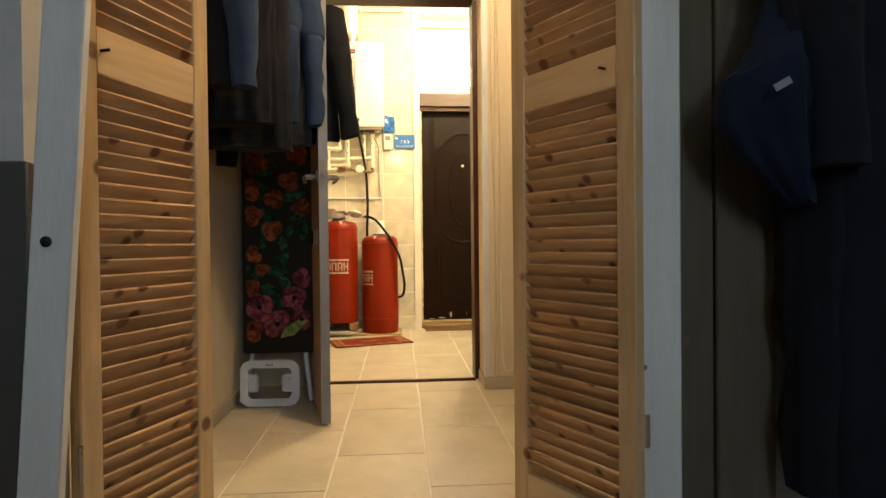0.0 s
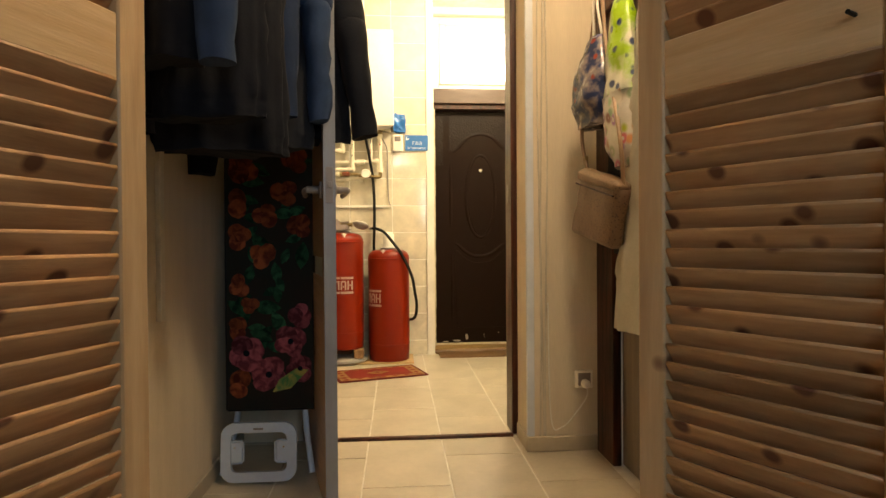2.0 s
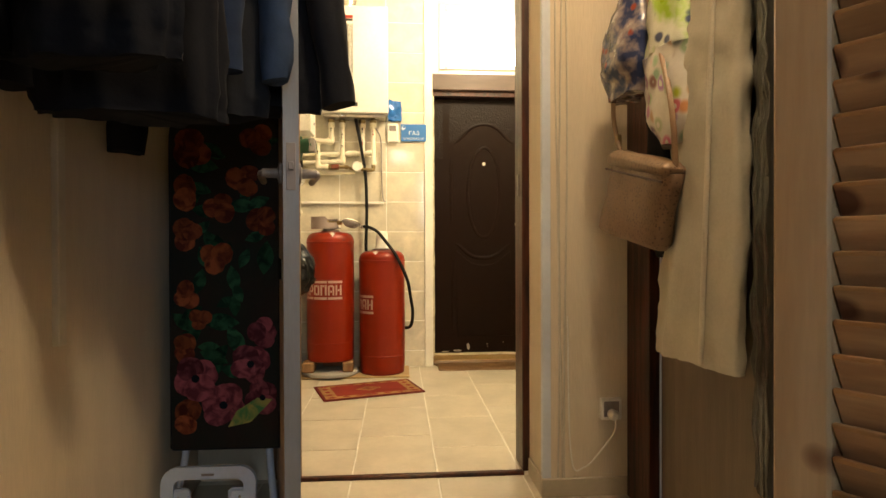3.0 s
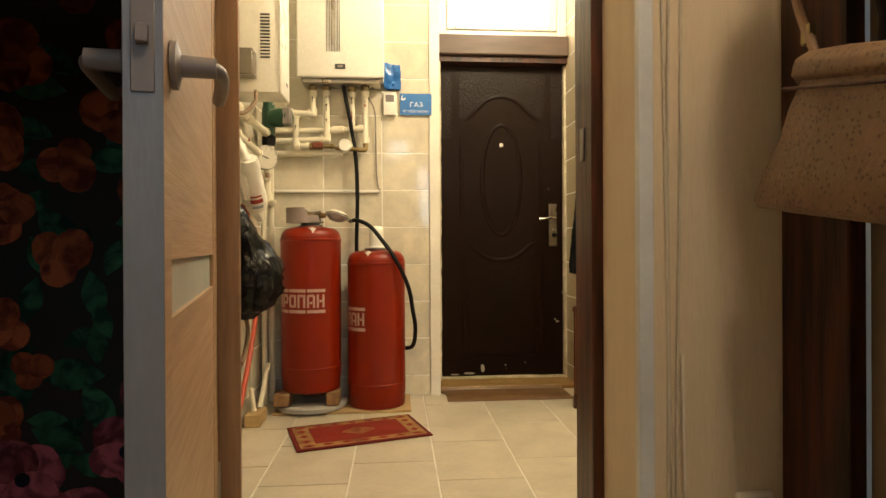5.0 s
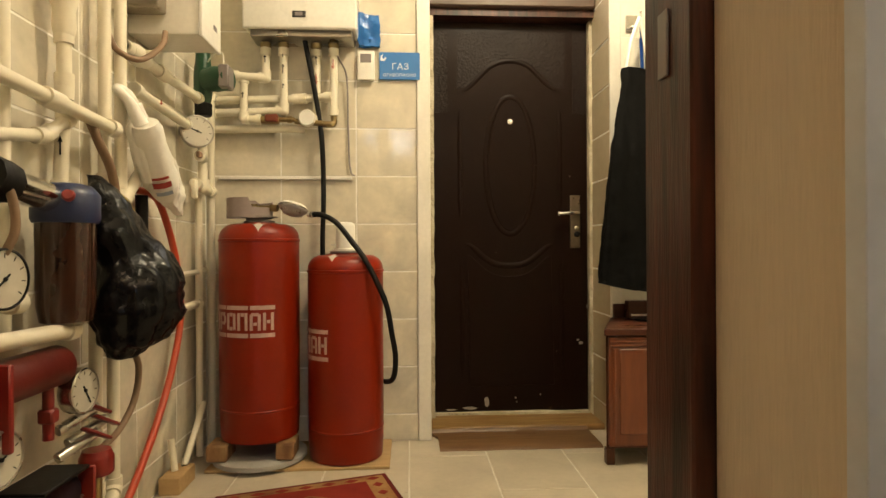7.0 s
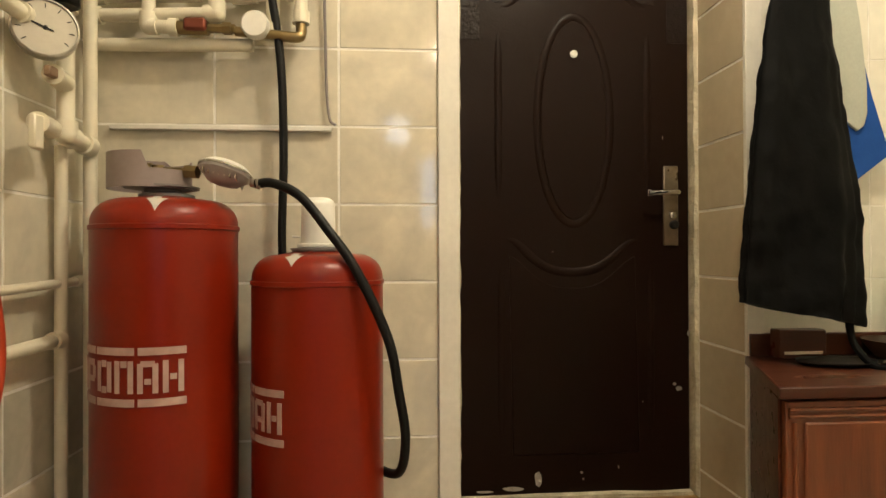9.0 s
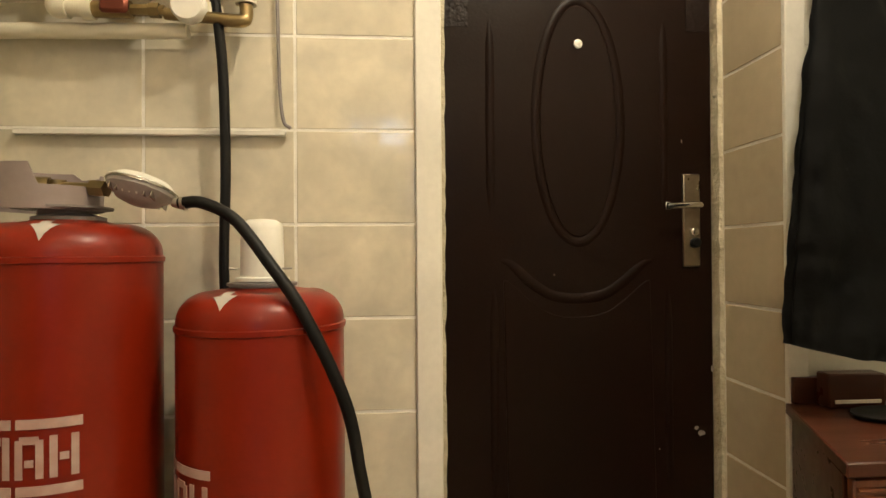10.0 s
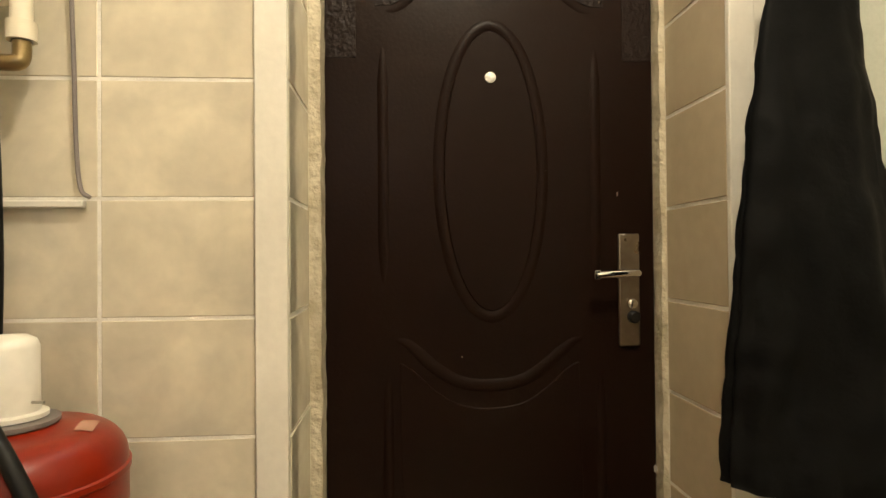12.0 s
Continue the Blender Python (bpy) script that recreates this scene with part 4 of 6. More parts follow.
for x, z, w, h in ((0.592, 0.537, 0.012, 0.022), (0.225, 0.40, 0.005, 0.018), (0.51, 1.165, 0.003, 0.014), (0.56, 0.36, 0.022, 0.018), (0.545, 0.375, 0.015, 0.012), (0.15, 0.80, 0.004, 0.004), (0.19, 0.175, 0.004, 0.006), (0.24, 0.10, 0.010, 0.010), (0.245, 0.08, 0.007, 0.007), (0.36, 0.115, 0.005, 0.012), (0.10, 0.085, 0.03, 0.05), (0.02, 0.055, 0.07, 0.016), (-0.07, 0.048, 0.06, 0.01), (0.44, 0.32, 0.004, 0.005)):
    pts = [(w / 2 * math.cos(a) * rnd.uniform(0.6, 1.1), h / 2 * math.sin(a) * rnd.uniform(0.6, 1.1)) for a in [2 * math.pi * k / 9 for k in range(9)]]
    part("paint_chip", prism(pts, pose(x, DY + 0.0002, z) @ FACE_Y, 0.0012 if z < 0.2 else 0.0009), CHIP, ed)

FOAM = material("rough painted filler", (0.62, 0.56, 0.43), 0.85, second=(0.42, 0.36, 0.25), scale=16, fine=60, amount=0.7, bump=0.9, bump_dist=0.01)


def rough_strip(name, x0, x1, y0, y1, z0, z1, label, seed, cuts=60):
    b = bmesh.new()
    prof = [(x0, y1), (x0, y0), (x1, y0), (x1, y1)]
    rows = [[b.verts.new((x, y, z0 + (z1 - z0) * k / cuts)) for x, y in prof] for k in range(cuts + 1)]
    for p, q in zip(rows, rows[1:]):
        for j in range(4):
            b.faces.new((p[j], p[(j + 1) % 4], q[(j + 1) % 4], q[j]))
    b.faces.new(rows[0][::-1])
    b.faces.new(rows[-1])
    for v in b.verts:
        v.co.x += 0.004 * noise.noise(v.co * 26 + Vector((seed, 0, 0)))
        v.co.y += 0.004 * noise.noise(v.co * 31 + Vector((0, seed, 0)))
    bmesh.ops.recalc_face_normals(b, faces=b.faces[:])
    return solid(name, b, FOAM, label, "door surround")


rough_strip("trim_door_west", -0.183, -0.151, 5.022, 5.14, 0.03, 1.945, "rough painted filler beside the steel door", 1.0)
rough_strip("trim_door_east", 0.597, 0.616, 5.06, 5.14, 0.03, 1.945, "rough painted filler beside the steel door", 4.0)
solid("wall_recess", box(-0.178, 0.61, 5.146, 5.2, 0, 2.06), GROUT, "wall closing the entrance recess", "wall")
# Small moulding whose dark wood also draws the shadow gap below the lintel.
solid("trim_recess_head", box(-0.178, 0.61, 5.02, 5.14, 1.908, 1.942), DARKWOOD, "dark moulding strip standing for the shadow gap over the door", "trim")
solid("lintel", box(-0.176, 0.609, 4.99, 5.14, 1.943, 2.06, 0.006), material("brown painted lintel", (0.10, 0.06, 0.042), 0.5, second=(0.07, 0.042, 0.03), scale=5, stretch=(1, 6, 6), fine=40, bump=0.15), "brown painted board ledge over the steel door", "lintel")
# brown covering of the recess floor, creased near the door
b = bmesh.new()
prof = [(4.65, 0.003), (4.66, 0.010), (4.80, 0.012), (4.858, 0.013), (4.868, 0.022), (4.878, 0.014), (4.886, 0.020)]
cols = 24
grid = [[b.verts.new((-0.148 + 0.67 * i / cols - (0.03 if y > 4.8 and i == 0 else 0), y, z + 0.003 * noise.noise(Vector((i * 0.5, y * 9, 3))))) for y, z in prof] for i in range(cols + 1)]
for p, q in zip(grid, grid[1:]):
    for j in range(len(prof) - 1):
        b.faces.new((p[j], q[j], q[j + 1], p[j + 1]))
made = bmesh.ops.extrude_face_region(b, geom=b.faces[:])
for v in made["geom"]:
    if isinstance(v, bmesh.types.BMVert):
        v.co.z = 0.0005
bmesh.ops.recalc_face_normals(b, faces=b.faces[:])
solid("door_sill", b, material("dark brown wood-look sheet", (0.17, 0.088, 0.036), 0.45, second=(0.10, 0.05, 0.02), scale=5, stretch=(1, 9, 9), fine=30, bump=0.15), "brown wood-look covering creased before the steel door", "door sill")
b = subdivide(box(-0.176, 0.608, 4.890, 5.097, 0.0005, 0.026, 0.004), 3)
solid("door_sill_board", crumple(b, 0.003, 9, 3.0), material("tan varnished sill board", (0.30, 0.175, 0.062), 0.5, second=(0.20, 0.105, 0.035), scale=5, stretch=(1, 8, 8), fine=40, amount=0.6, bump=0.2), "tan wooden sill board under the steel door", "door sill")
b = subdivide(box(-0.150, 0.594, 5.070, 5.0935, 0.024, 0.038), 5)
solid("trim_sill_filler", crumple(b, 0.006, 24, 2.0), FOAM, "rough pale filler under the steel door", "door surround")
solid("trim_corner_west", box(-0.232, -0.176, 4.792, 4.806, 0, 2.75, 0.002), REVEAL_TRIM, "cream corner strip beside the recess", "trim")
solid("trim_corner_east", box(0.606, 0.655, 4.792, 4.806, 0, 2.75, 0.002), REVEAL_TRIM, "cream corner strip beside the recess", "trim")
tw = thing("window_2", "white plastic transom window over the steel door", "window", kind="structure")
for a in ((-0.175, -0.115, 2.062, 2.64), (0.55, 0.609, 2.062, 2.64), (-0.115, 0.55, 2.575, 2.64), (-0.115, 0.55, 2.062, 2.10)):
    part("frame", box(a[0], a[1], 5.04, 5.10, a[2], a[3], 0.004), WHITE, tw)
for a in ((-0.113, -0.065, 2.102, 2.573), (0.50, 0.548, 2.102, 2.573), (-0.065, 0.50, 2.525, 2.573), (-0.065, 0.50, 2.102, 2.135)):
    part("sash", box(a[0], a[1], 5.03, 5.085, a[2], a[3], 0.005), WHITE, tw)
GLASS = bpy.data.materials.new("clear glass")
GLASS.use_nodes = True
g = GLASS.node_tree.nodes["Principled BSDF"]
g.inputs["Transmission Weight"].default_value, g.inputs["Roughness"].default_value, g.inputs["IOR"].default_value = 1.0, 0.02, 1.05
pn = part("pane", box(-0.066, 0.511, 5.06, 5.066, 2.134, 2.526), GLASS, tw)
pn.visible_shadow = False
solid("trim_window_head", box(-0.178, 0.61, 4.99, 5.2, 2.642, 2.70), REVEAL_TRIM, "cream plaster over the transom", "trim")
solid("backdrop_north", box(-1.6, 2.2, 5.9, 5.92, 0.5, 4.6), SKYGLOW, "white overcast sky beyond the transom", "backdrop")
lampt = thing("ceiling_lamp", "plain white ceiling lamp base with a bulb", "lamp", pose(0.25, 3.85, 2.86))
part("base", lathe([(0.05, 0), (0.05, 0.03), (0.02, 0.06)], pose(0.25, 3.85, 2.80), 24), WHITE, lampt)
lamph = thing("ceiling_lamp", "plain white hall ceiling lamp base", "lamp", pose(0.04, 1.55, 2.86))
part("base", lathe([(0.05, 0), (0.05, 0.03), (0.02, 0.06)], pose(0.04, 1.55, 2.80), 24), WHITE, lamph)

# ---- gas cylinders ----
DECAL = material("pale grey decal", (0.58, 0.54, 0.48), 0.5, scale=20, fine=80, bump=0.05)


TANK_R = {}

# block letters in strokes of (x0, x1, y0, y1) in a unit cell, with the bridges that a stencil leaves
STENCILS = {
    "П": ((0, 0.27, 0, 1), (0.73, 1, 0, 1), (0.34, 0.66, 0.80, 1)),
    "Р": ((0, 0.27, 0, 1), (0.34, 0.86, 0.80, 1), (0.72, 1, 0.42, 0.80), (0.34, 0.86, 0.30, 0.47)),
    "О": ((0, 0.27, 0.03, 0.97), (0.73, 1, 0.03, 0.97), (0.34, 0.66, 0.80, 1), (0.34, 0.66, 0, 0.20)),
    "А": ((0, 0.27, 0, 0.92), (0.73, 1, 0, 0.92), (0.16, 0.84, 0.82, 1), (0.34, 0.66, 0.28, 0.45)),
    "Н": ((0, 0.27, 0, 1), (0.73, 1, 0, 1), (0.34, 0.66, 0.40, 0.58)),
}


def cylinder(label, x, y, z0, z1, text_z, text_angle, R):
    t = thing("gas_cylinder", label, "gas cylinder", pose(x, y, z0), "gas cylinders")
    h = z1 - z0
    TANK_R[t] = R
    prof = [(0.05, 0.0), (R - 0.014, 0.0), (R - 0.006, 0.003), (R - 0.004, 0.010), (R - 0.004, 0.03), (R - 0.003, 0.05), (R - 0.001, 0.07), (R - 0.001, 0.115), (R + 0.0008, 0.117), (R + 0.0008, 0.121), (R - 0.001, 0.123), (R, 0.2), (R, h - 0.084), (R + 0.003, h - 0.082), (R + 0.003, h - 0.074), (R - 0.0005, h - 0.072)]
    for k in range(1, 11):
        a = radians(9 * k)
        prof.append(((R - 0.055) + 0.0545 * math.cos(a) if k < 10 else 0.086, h - 0.069 + 0.053 * math.sin(a)))
    prof += [(0.060, h - 0.011), (0.050, h - 0.006), (0.03, h - 0.004)]
    part("tank", lathe(prof, n=64), RED, t, local=True, smooth=30)
    part("neck_ring", lathe([(0.058, h - 0.012), (0.058, h - 0.004), (0.03, h + 0.004)], n=32), GREYP, t, local=True)
    turn = Matrix.Rotation(radians(text_angle), 4, "Z")
    tz = text_z - z0
    for k, ch in enumerate("ПРОПАН"):
        b = None
        for x0, x1, y0, y1 in STENCILS[ch]:
            u = (k - 2.5) * 0.0465
            b = join(b, subdivide(box(u + x0 * 0.0385 - 0.01925, u + x1 * 0.0385 - 0.01925, (y0 - 0.5) * 0.064, (y1 - 0.5) * 0.064, 0, 0.0012), 1))
        bend(b, R + 0.0010)
        b.transform(turn @ pose(0, 0, tz))
        part("letter", b, STENCIL, t, "pale stencilled letter", local=True)
    for s in (-1, 1):
        for k in range(-1, 2):
            q = subdivide(box(k * 0.096 - 0.0445, k * 0.096 + 0.0445, -0.0075, 0.0075, 0, 0.0012), 3)
            bend(q, R + 0.0010)
            q.transform(turn @ pose(0, 0, tz + s * 0.0505))
            part("stencil_bar", q, STENCIL, t, local=True)
    return t


def dome_arrow(t, z1, ang, tilt, reach):
    """A pale arrow on the shoulder, pointing down."""
    pts = [(-0.008, 0.033), (0.008, 0.033), (0.008, 0.002), (0.021, 0.002), (0.0, -0.030), (-0.021, 0.002), (-0.008, 0.002)]
    decal(t, z1, pts, ang, tilt, "arrow_decal", "pale arrow decal", reach)


def decal(t, z1, pts, ang, tilt, name, label, reach, mat=None):
    """A thin outline laid on the shoulder of a cylinder."""
    b = bmesh.new()
    b.faces.new([b.verts.new((px, py, 0)) for px, py in pts])
    bmesh.ops.triangulate(b, faces=b.faces[:])
    bmesh.ops.subdivide_edges(b, edges=b.edges[:], cuts=3, use_grid_fill=True)
    m = Matrix.Rotation(radians(ang), 4, "Z") @ pose(0, -reach, 0) @ Matrix.Rotation(radians(32), 4, "X")
    b.transform(pose(0, 0, 0, 0, 0, tilt))
    b.transform(m)
    h, R = z1 - WORLD[t].translation.z, TANK_R[t]
    for v in b.verts:
        r = math.hypot(v.co.x, v.co.y)
        c = min(max((r - (R - 0.055)) / 0.0545, 0), 1)
        v.co.z = h - 0.069 + 0.053 * math.sqrt(max(1 - c * c, 0)) + 0.0016 + 0.2 * max(0.0915 - r, 0)
    part(name, b, mat or DECAL, t, label, local=True)


CA, CB = (-0.847, 4.60), (-0.518, 4.615)
ca = cylinder("tall red propane cylinder standing on wooden blocks", *CA, 0.104, 0.932, 0.556, -19, 0.1495)
cb = cylinder("red propane cylinder standing on a plywood sheet", *CB, 0.013, 0.812, 0.460, -75, 0.1465)
dome_arrow(ca, 0.932, 12, 0, 0.120)
dome_arrow(cb, 0.812, -18, 12, 0.114)
# valve and collar of the connected cylinder
b = bmesh.new()
rows = []
for i in range(37):
    a = radians(180 + i * 10)
    hi = 0.046 if 10 < i <= 18 else 0.070 if 18 < i < 27 else 0.082
    rows.append([b.verts.new((r * math.cos(a), r * math.sin(a), z)) for r, z in ((0.086, 0.006), (0.086, hi), (0.082, hi), (0.082, 0.006))])
for p, q in zip(rows, rows[1:]):
    for j in range(4):
        b.faces.new((p[j], p[(j + 1) % 4], q[(j + 1) % 4], q[j]))
b.faces.new(rows[0])
b.faces.new(rows[-1][::-1])
bmesh.ops.recalc_face_normals(b, faces=b.faces[:])
b.transform(pose(-0.036, 0, 0.829))
COLLAR = material("grey-pink painted collar", (0.30, 0.235, 0.22), 0.5, scale=8, fine=70, bump=0.1)
part("collar", b, COLLAR, ca, "grey valve guard collar", local=True)
part("collar_base", lathe([(0.04, 0.824), (0.04, 0.836), (0.078, 0.838), (0.078, 0.842)], pose(-0.01, 0, 0), 28), GREYP, ca, local=True)
vz = 0.878
vv = part("valve", tube([(-0.02, 0, vz - 0.045), (-0.02, 0, vz + 0.012)], 0.014, n=14), BRASS, ca, "dull brass cylinder valve", local=True)
part("valve_wheel", tube([(-0.055, -0.01, vz), (-0.03, -0.005, vz)], 0.017, n=14), BRASS, vv, local=True)
part("valve_outlet", tube([(-0.02, 0, vz), (0.055, -0.02, vz - 0.004)], 0.009, n=12), BRASS, vv, local=True)
part("nut", tube([(0.048, -0.02, vz - 0.004), (0.075, -0.025, vz - 0.006)], 0.015, n=6), BRASS, vv, local=True)
# regulator and its hose
rg = thing("gas_regulator", "white gas regulator screwed to the cylinder valve", "regulator", pose(-0.72, 4.565, 0.96))
RX0, RY0, RZ0 = -0.712, 4.572, 0.978
mreg = pose(RX0, RY0, RZ0, -14, 13, 0)
part("body", lathe([(0.014, -0.032), (0.034, -0.026), (0.055, -0.008), (0.056, 0.0)], mreg, 32), material("pale grey cast alloy", (0.42, 0.385, 0.36), 0.45, second=(0.34, 0.31, 0.29), scale=12, fine=80, bump=0.2), rg, "pale grey cast underside")
for k in range(-3, 4):
    part("rib", box(k * 0.0115 - 0.0013, k * 0.0115 + 0.0013, -0.040, 0.040, -0.0225, -0.012, 0.0006, m=mreg), STEEL, rg)
part("cover", lathe([(0.057, 0.0005), (0.057, 0.004), (0.044, 0.014), (0.022, 0.020), (0.0, 0.021)], mreg, 32), WHITE, rg)
part("rim", lathe([(0.0585, -0.002), (0.0585, 0.002)], mreg, 32), STEEL, rg)
for k in range(6):
    a = k * math.pi / 3
    part("screw", lathe([(0.004, 0.003), (0.004, 0.006)], mreg @ pose(0.051 * math.cos(a), 0.051 * math.sin(a), 0), 8), STEEL, rg)
part("hose_tail", tube([(-0.655, 4.565, 0.952), (-0.632, 4.56, 0.945)], 0.009, n=10), STEEL, rg)
gh = thing("gas_hose", "black rubber gas hose looping from regulator to heater", "hose", pose(-0.645, 4.563, 0.95))
HP = curve([(-0.645, 4.563, 0.95), (-0.605, 4.552, 0.950), (-0.545, 4.535, 0.92), (-0.482, 4.51, 0.845), (-0.423, 4.49, 0.762), (-0.358, 4.487, 0.62), (-0.335, 4.50, 0.50), (-0.322, 4.52, 0.40), (-0.338, 4.57, 0.31), (-0.40, 4.68, 0.29), (-0.46, 4.77, 0.30), (-0.55, 4.785, 0.40), (-0.61, 4.78, 0.60), (-0.628, 4.762, 0.80), (-0.622, 4.752, 1.05), (-0.628, 4.745, 1.28), (-0.655, 4.735, 1.48), (-0.688, 4.722, 1.66), (-0.692, 4.72, 1.705)], 8)
part("hose", tube(HP, 0.0105, n=12), BLACK, gh)
for k in (1, len(HP) - 3):
    part("clamp", tube([HP[k], HP[k + 1]], 0.0122, n=14), STEEL, gh, "steel hose clamp")
# cap of the spare cylinder
cap = part("valve_cap", lathe([(0.030, 0.80), (0.048, 0.80), (0.048, 0.806), (0.0385, 0.808), (0.0375, 0.895), (0.034, 0.905), (0.024, 0.911), (0.0, 0.913)], n=32), WHITE, cb, "white plastic valve cap", local=True)
part("cap_flange", lathe([(0.03, 0.792), (0.062, 0.792), (0.062, 0.797), (0.03, 0.8)], n=32), GREYP, cb, local=True)
for s in (-1, 1):
    part("cap_screw", tube([(s * 0.038, -0.01, 0.822), (s * 0.056, -0.015, 0.823)], 0.0022, n=8), STEEL, cap, local=True)
decal(cb, 0.812, [(-0.024, -0.013), (0.024, -0.013), (0.024, 0.013), (-0.024, 0.013)], 98, 8, "paper_label", "faded paper label", 0.098, material("faded pinkish paper", (0.44, 0.23, 0.16), 0.7, scale=20, fine=80, bump=0.05))
WORN = material("worn brown block wood", (0.30, 0.17, 0.075), 0.7, second=(0.16, 0.075, 0.03), scale=9, stretch=(3, 3, 1), fine=50, amount=0.7, bump=0.3)
# plywood, scale plate and blocks under them
PLY = material("bare plywood", (0.46, 0.31, 0.15), 0.7, second=(0.38, 0.24, 0.11), scale=5, stretch=(1.5, 9, 9), fine=40, bump=0.15)
solid("plywood_sheet", box(-1.02, -0.345, 4.475, 4.79, 0.0005, 0.0125, 0.002), PLY, "thin bare plywood sheet on the tiles", "board", kind="thing")
sc = thing("scale_plate", "round grey scale plate under the raised cylinder", "scale", pose(CA[0], CA[1], 0.013))
part("rim", lathe([(0.168, 0.0005), (0.176, 0.006), (0.176, 0.022), (0.168, 0.028), (0.05, 0.029)], n=56), material("grey scale enamel", (0.40, 0.38, 0.35), 0.4, scale=5, fine=50, bump=0.05), sc, local=True)
for (x0, x1, y0, y1) in ((-0.165, -0.088, -0.135, -0.02), (0.085, 0.150, -0.13, -0.01), (-0.06, 0.06, 0.06, 0.13)):
    b = box(x0, x1, y0, y1, 0.0, 0.061, 0.006, m=pose(CA[0], CA[1], 0.0428))
    solid("wood_block", b, WORN, "worn pine block under the raised cylinder", "block", kind="thing", group="blocks under the cylinder")

# ---- rug ----
RUGRED = cloth("red rug pile", (0.22, 0.022, 0.014), (0.15, 0.015, 0.010))
RUGTAN = cloth("tan rug pattern", (0.30, 0.165, 0.065), (0.16, 0.06, 0.028), amount=0.85)
RUGDARK = cloth("dark red rug edge", (0.12, 0.012, 0.010))
mr = Matrix.Translation((-0.585, 4.177, 0)) @ Matrix.Rotation(math.atan2(0.16, 0.524), 4, "Z")
rug = thing("door_mat", "small red patterned mat lying askew on the tiles", "mat", mr)
L2, W2 = 0.288, 0.168
part("base", box(-L2, L2, -W2, W2, 0.0005, 0.008, 0.003), RUGDARK, rug, local=True)
part("border", box(-L2 + 0.018, L2 - 0.018, -W2 + 0.018, W2 - 0.018, 0.0075, 0.0092, 0.0006), RUGTAN, rug, local=True)
part("field", box(-L2 + 0.085, L2 - 0.085, -W2 + 0.06, W2 - 0.06, 0.0088, 0.0104, 0.0006), RUGRED, rug, local=True)
b = None
for s in (-1, 1):
    for k in range(7):
        u = -L2 + 0.055 + k * (2 * L2 - 0.11) / 6
        b = prism([(u - 0.024, 0), (u, 0.014), (u + 0.024, 0), (u, -0.014)], pose(0, s * (W2 - 0.04), 0.0090), 0.0012, b)
    for k in range(3):
        b = prism([(-0.018, 0), (0, 0.02), (0.018, 0), (0, -0.02)], pose(s * (L2 - 0.052), (k - 1) * 0.07, 0.0090), 0.0012, b)
part("border_pattern", b, RUGRED, rug, local=True)["kind"] = "stuff"
b = None
for k, r in enumerate((0.075, 0.052, 0.030)):
    o = [(r, 0), (r * 0.5, r * 0.36), (0, r * 0.68), (-r * 0.5, r * 0.36), (-r, 0), (-r * 0.5, -r * 0.36), (0, -r * 0.68), (r * 0.5, -r * 0.36)]
    b = ring_plate(o, [(x * (1 - 0.011 / r), y * (1 - 0.011 / r)) for x, y in o], pose(0, 0, 0.0102), 0.0012, b)
part("medallion", b, RUGTAN, rug, local=True)

# ---- heater on the end wall ----
SLOT = material("dark slot", (0.03, 0.03, 0.028), 0.7, scale=9, fine=50)
LOGO = material("red badge", (0.36, 0.035, 0.022), 0.4, scale=9, fine=50)
ht = thing("gas_heater", "white wall-hung gas heater with a slotted front", "heater", pose(-0.6975, 4.79, 1.69))
part("case", box(-0.918, -0.477, 4.655, 4.799, 1.70, 2.385, 0.008, seg=2), WHITE, ht)
part("front", box(-0.922, -0.473, 4.636, 4.658, 1.692, 2.39, 0.010, seg=3), WHITE, ht)
part("underside", box(-0.90, -0.495, 4.668, 4.795, 1.672, 1.705, 0.004), STEEL, ht, "bare metal underside")
for k in range(9):
    x = -0.735 - 0.033 + k * 0.00825
    part("slot", box(x - 0.0016, x + 0.0016, 4.6345, 4.6375, 1.825, 2.27), SLOT, ht)
part("slot_shield", box(-0.743, -0.727, 4.6335, 4.637, 1.86, 2.16, 0.001), STEEL, ht)
part("display", box(-0.725, -0.672, 4.632, 4.638, 1.736, 1.762, 0.002), SLOT, ht, "dark display window")
part("display_glass", box(-0.713, -0.684, 4.6312, 4.633, 1.742, 1.756), GREYP, ht)
part("badge", box(-0.765, -0.70, 4.633, 4.638, 2.305, 2.325, 0.001), LOGO, ht, "small red badge")
part("badge_line", box(-0.765, -0.70, 4.6335, 4.638, 2.288, 2.302), SLOT, ht)
fl = thing("flue_pipe", "white flue pipe rising from the heater", "flue", pose(-0.745, 4.72, 2.39))
part("collar", lathe([(0.055, 2.386), (0.055, 2.40), (0.066, 2.43), (0.066, 2.47)], pose(-0.745, 4.725, 0), 32), STEEL, fl, "bare metal collar")
part("pipe", tube([(-0.745, 4.725, 2.46), (-0.745, 4.725, 2.86)], 0.062, n=32), WHITE, fl)

for x in (-0.853, -0.781, -0.648, -0.577):
    part("outlet_fitting", tube([(x, 4.742, 1.645), (x, 4.742, 1.652), (x, 4.742, 1.668), (x, 4.742, 1.675)], 0, n=10, radii=[0.018, 0.023, 0.023, 0.016]), BRASS, ht, "dull brass union")
PR = 0.016


def elbow(p, bm, r=0.0215):
    b = bmesh.new()
    bmesh.ops.create_icosphere(b, subdivisions=2, radius=r)
    b.transform(Matrix.Translation(p))
    return join(bm, b)


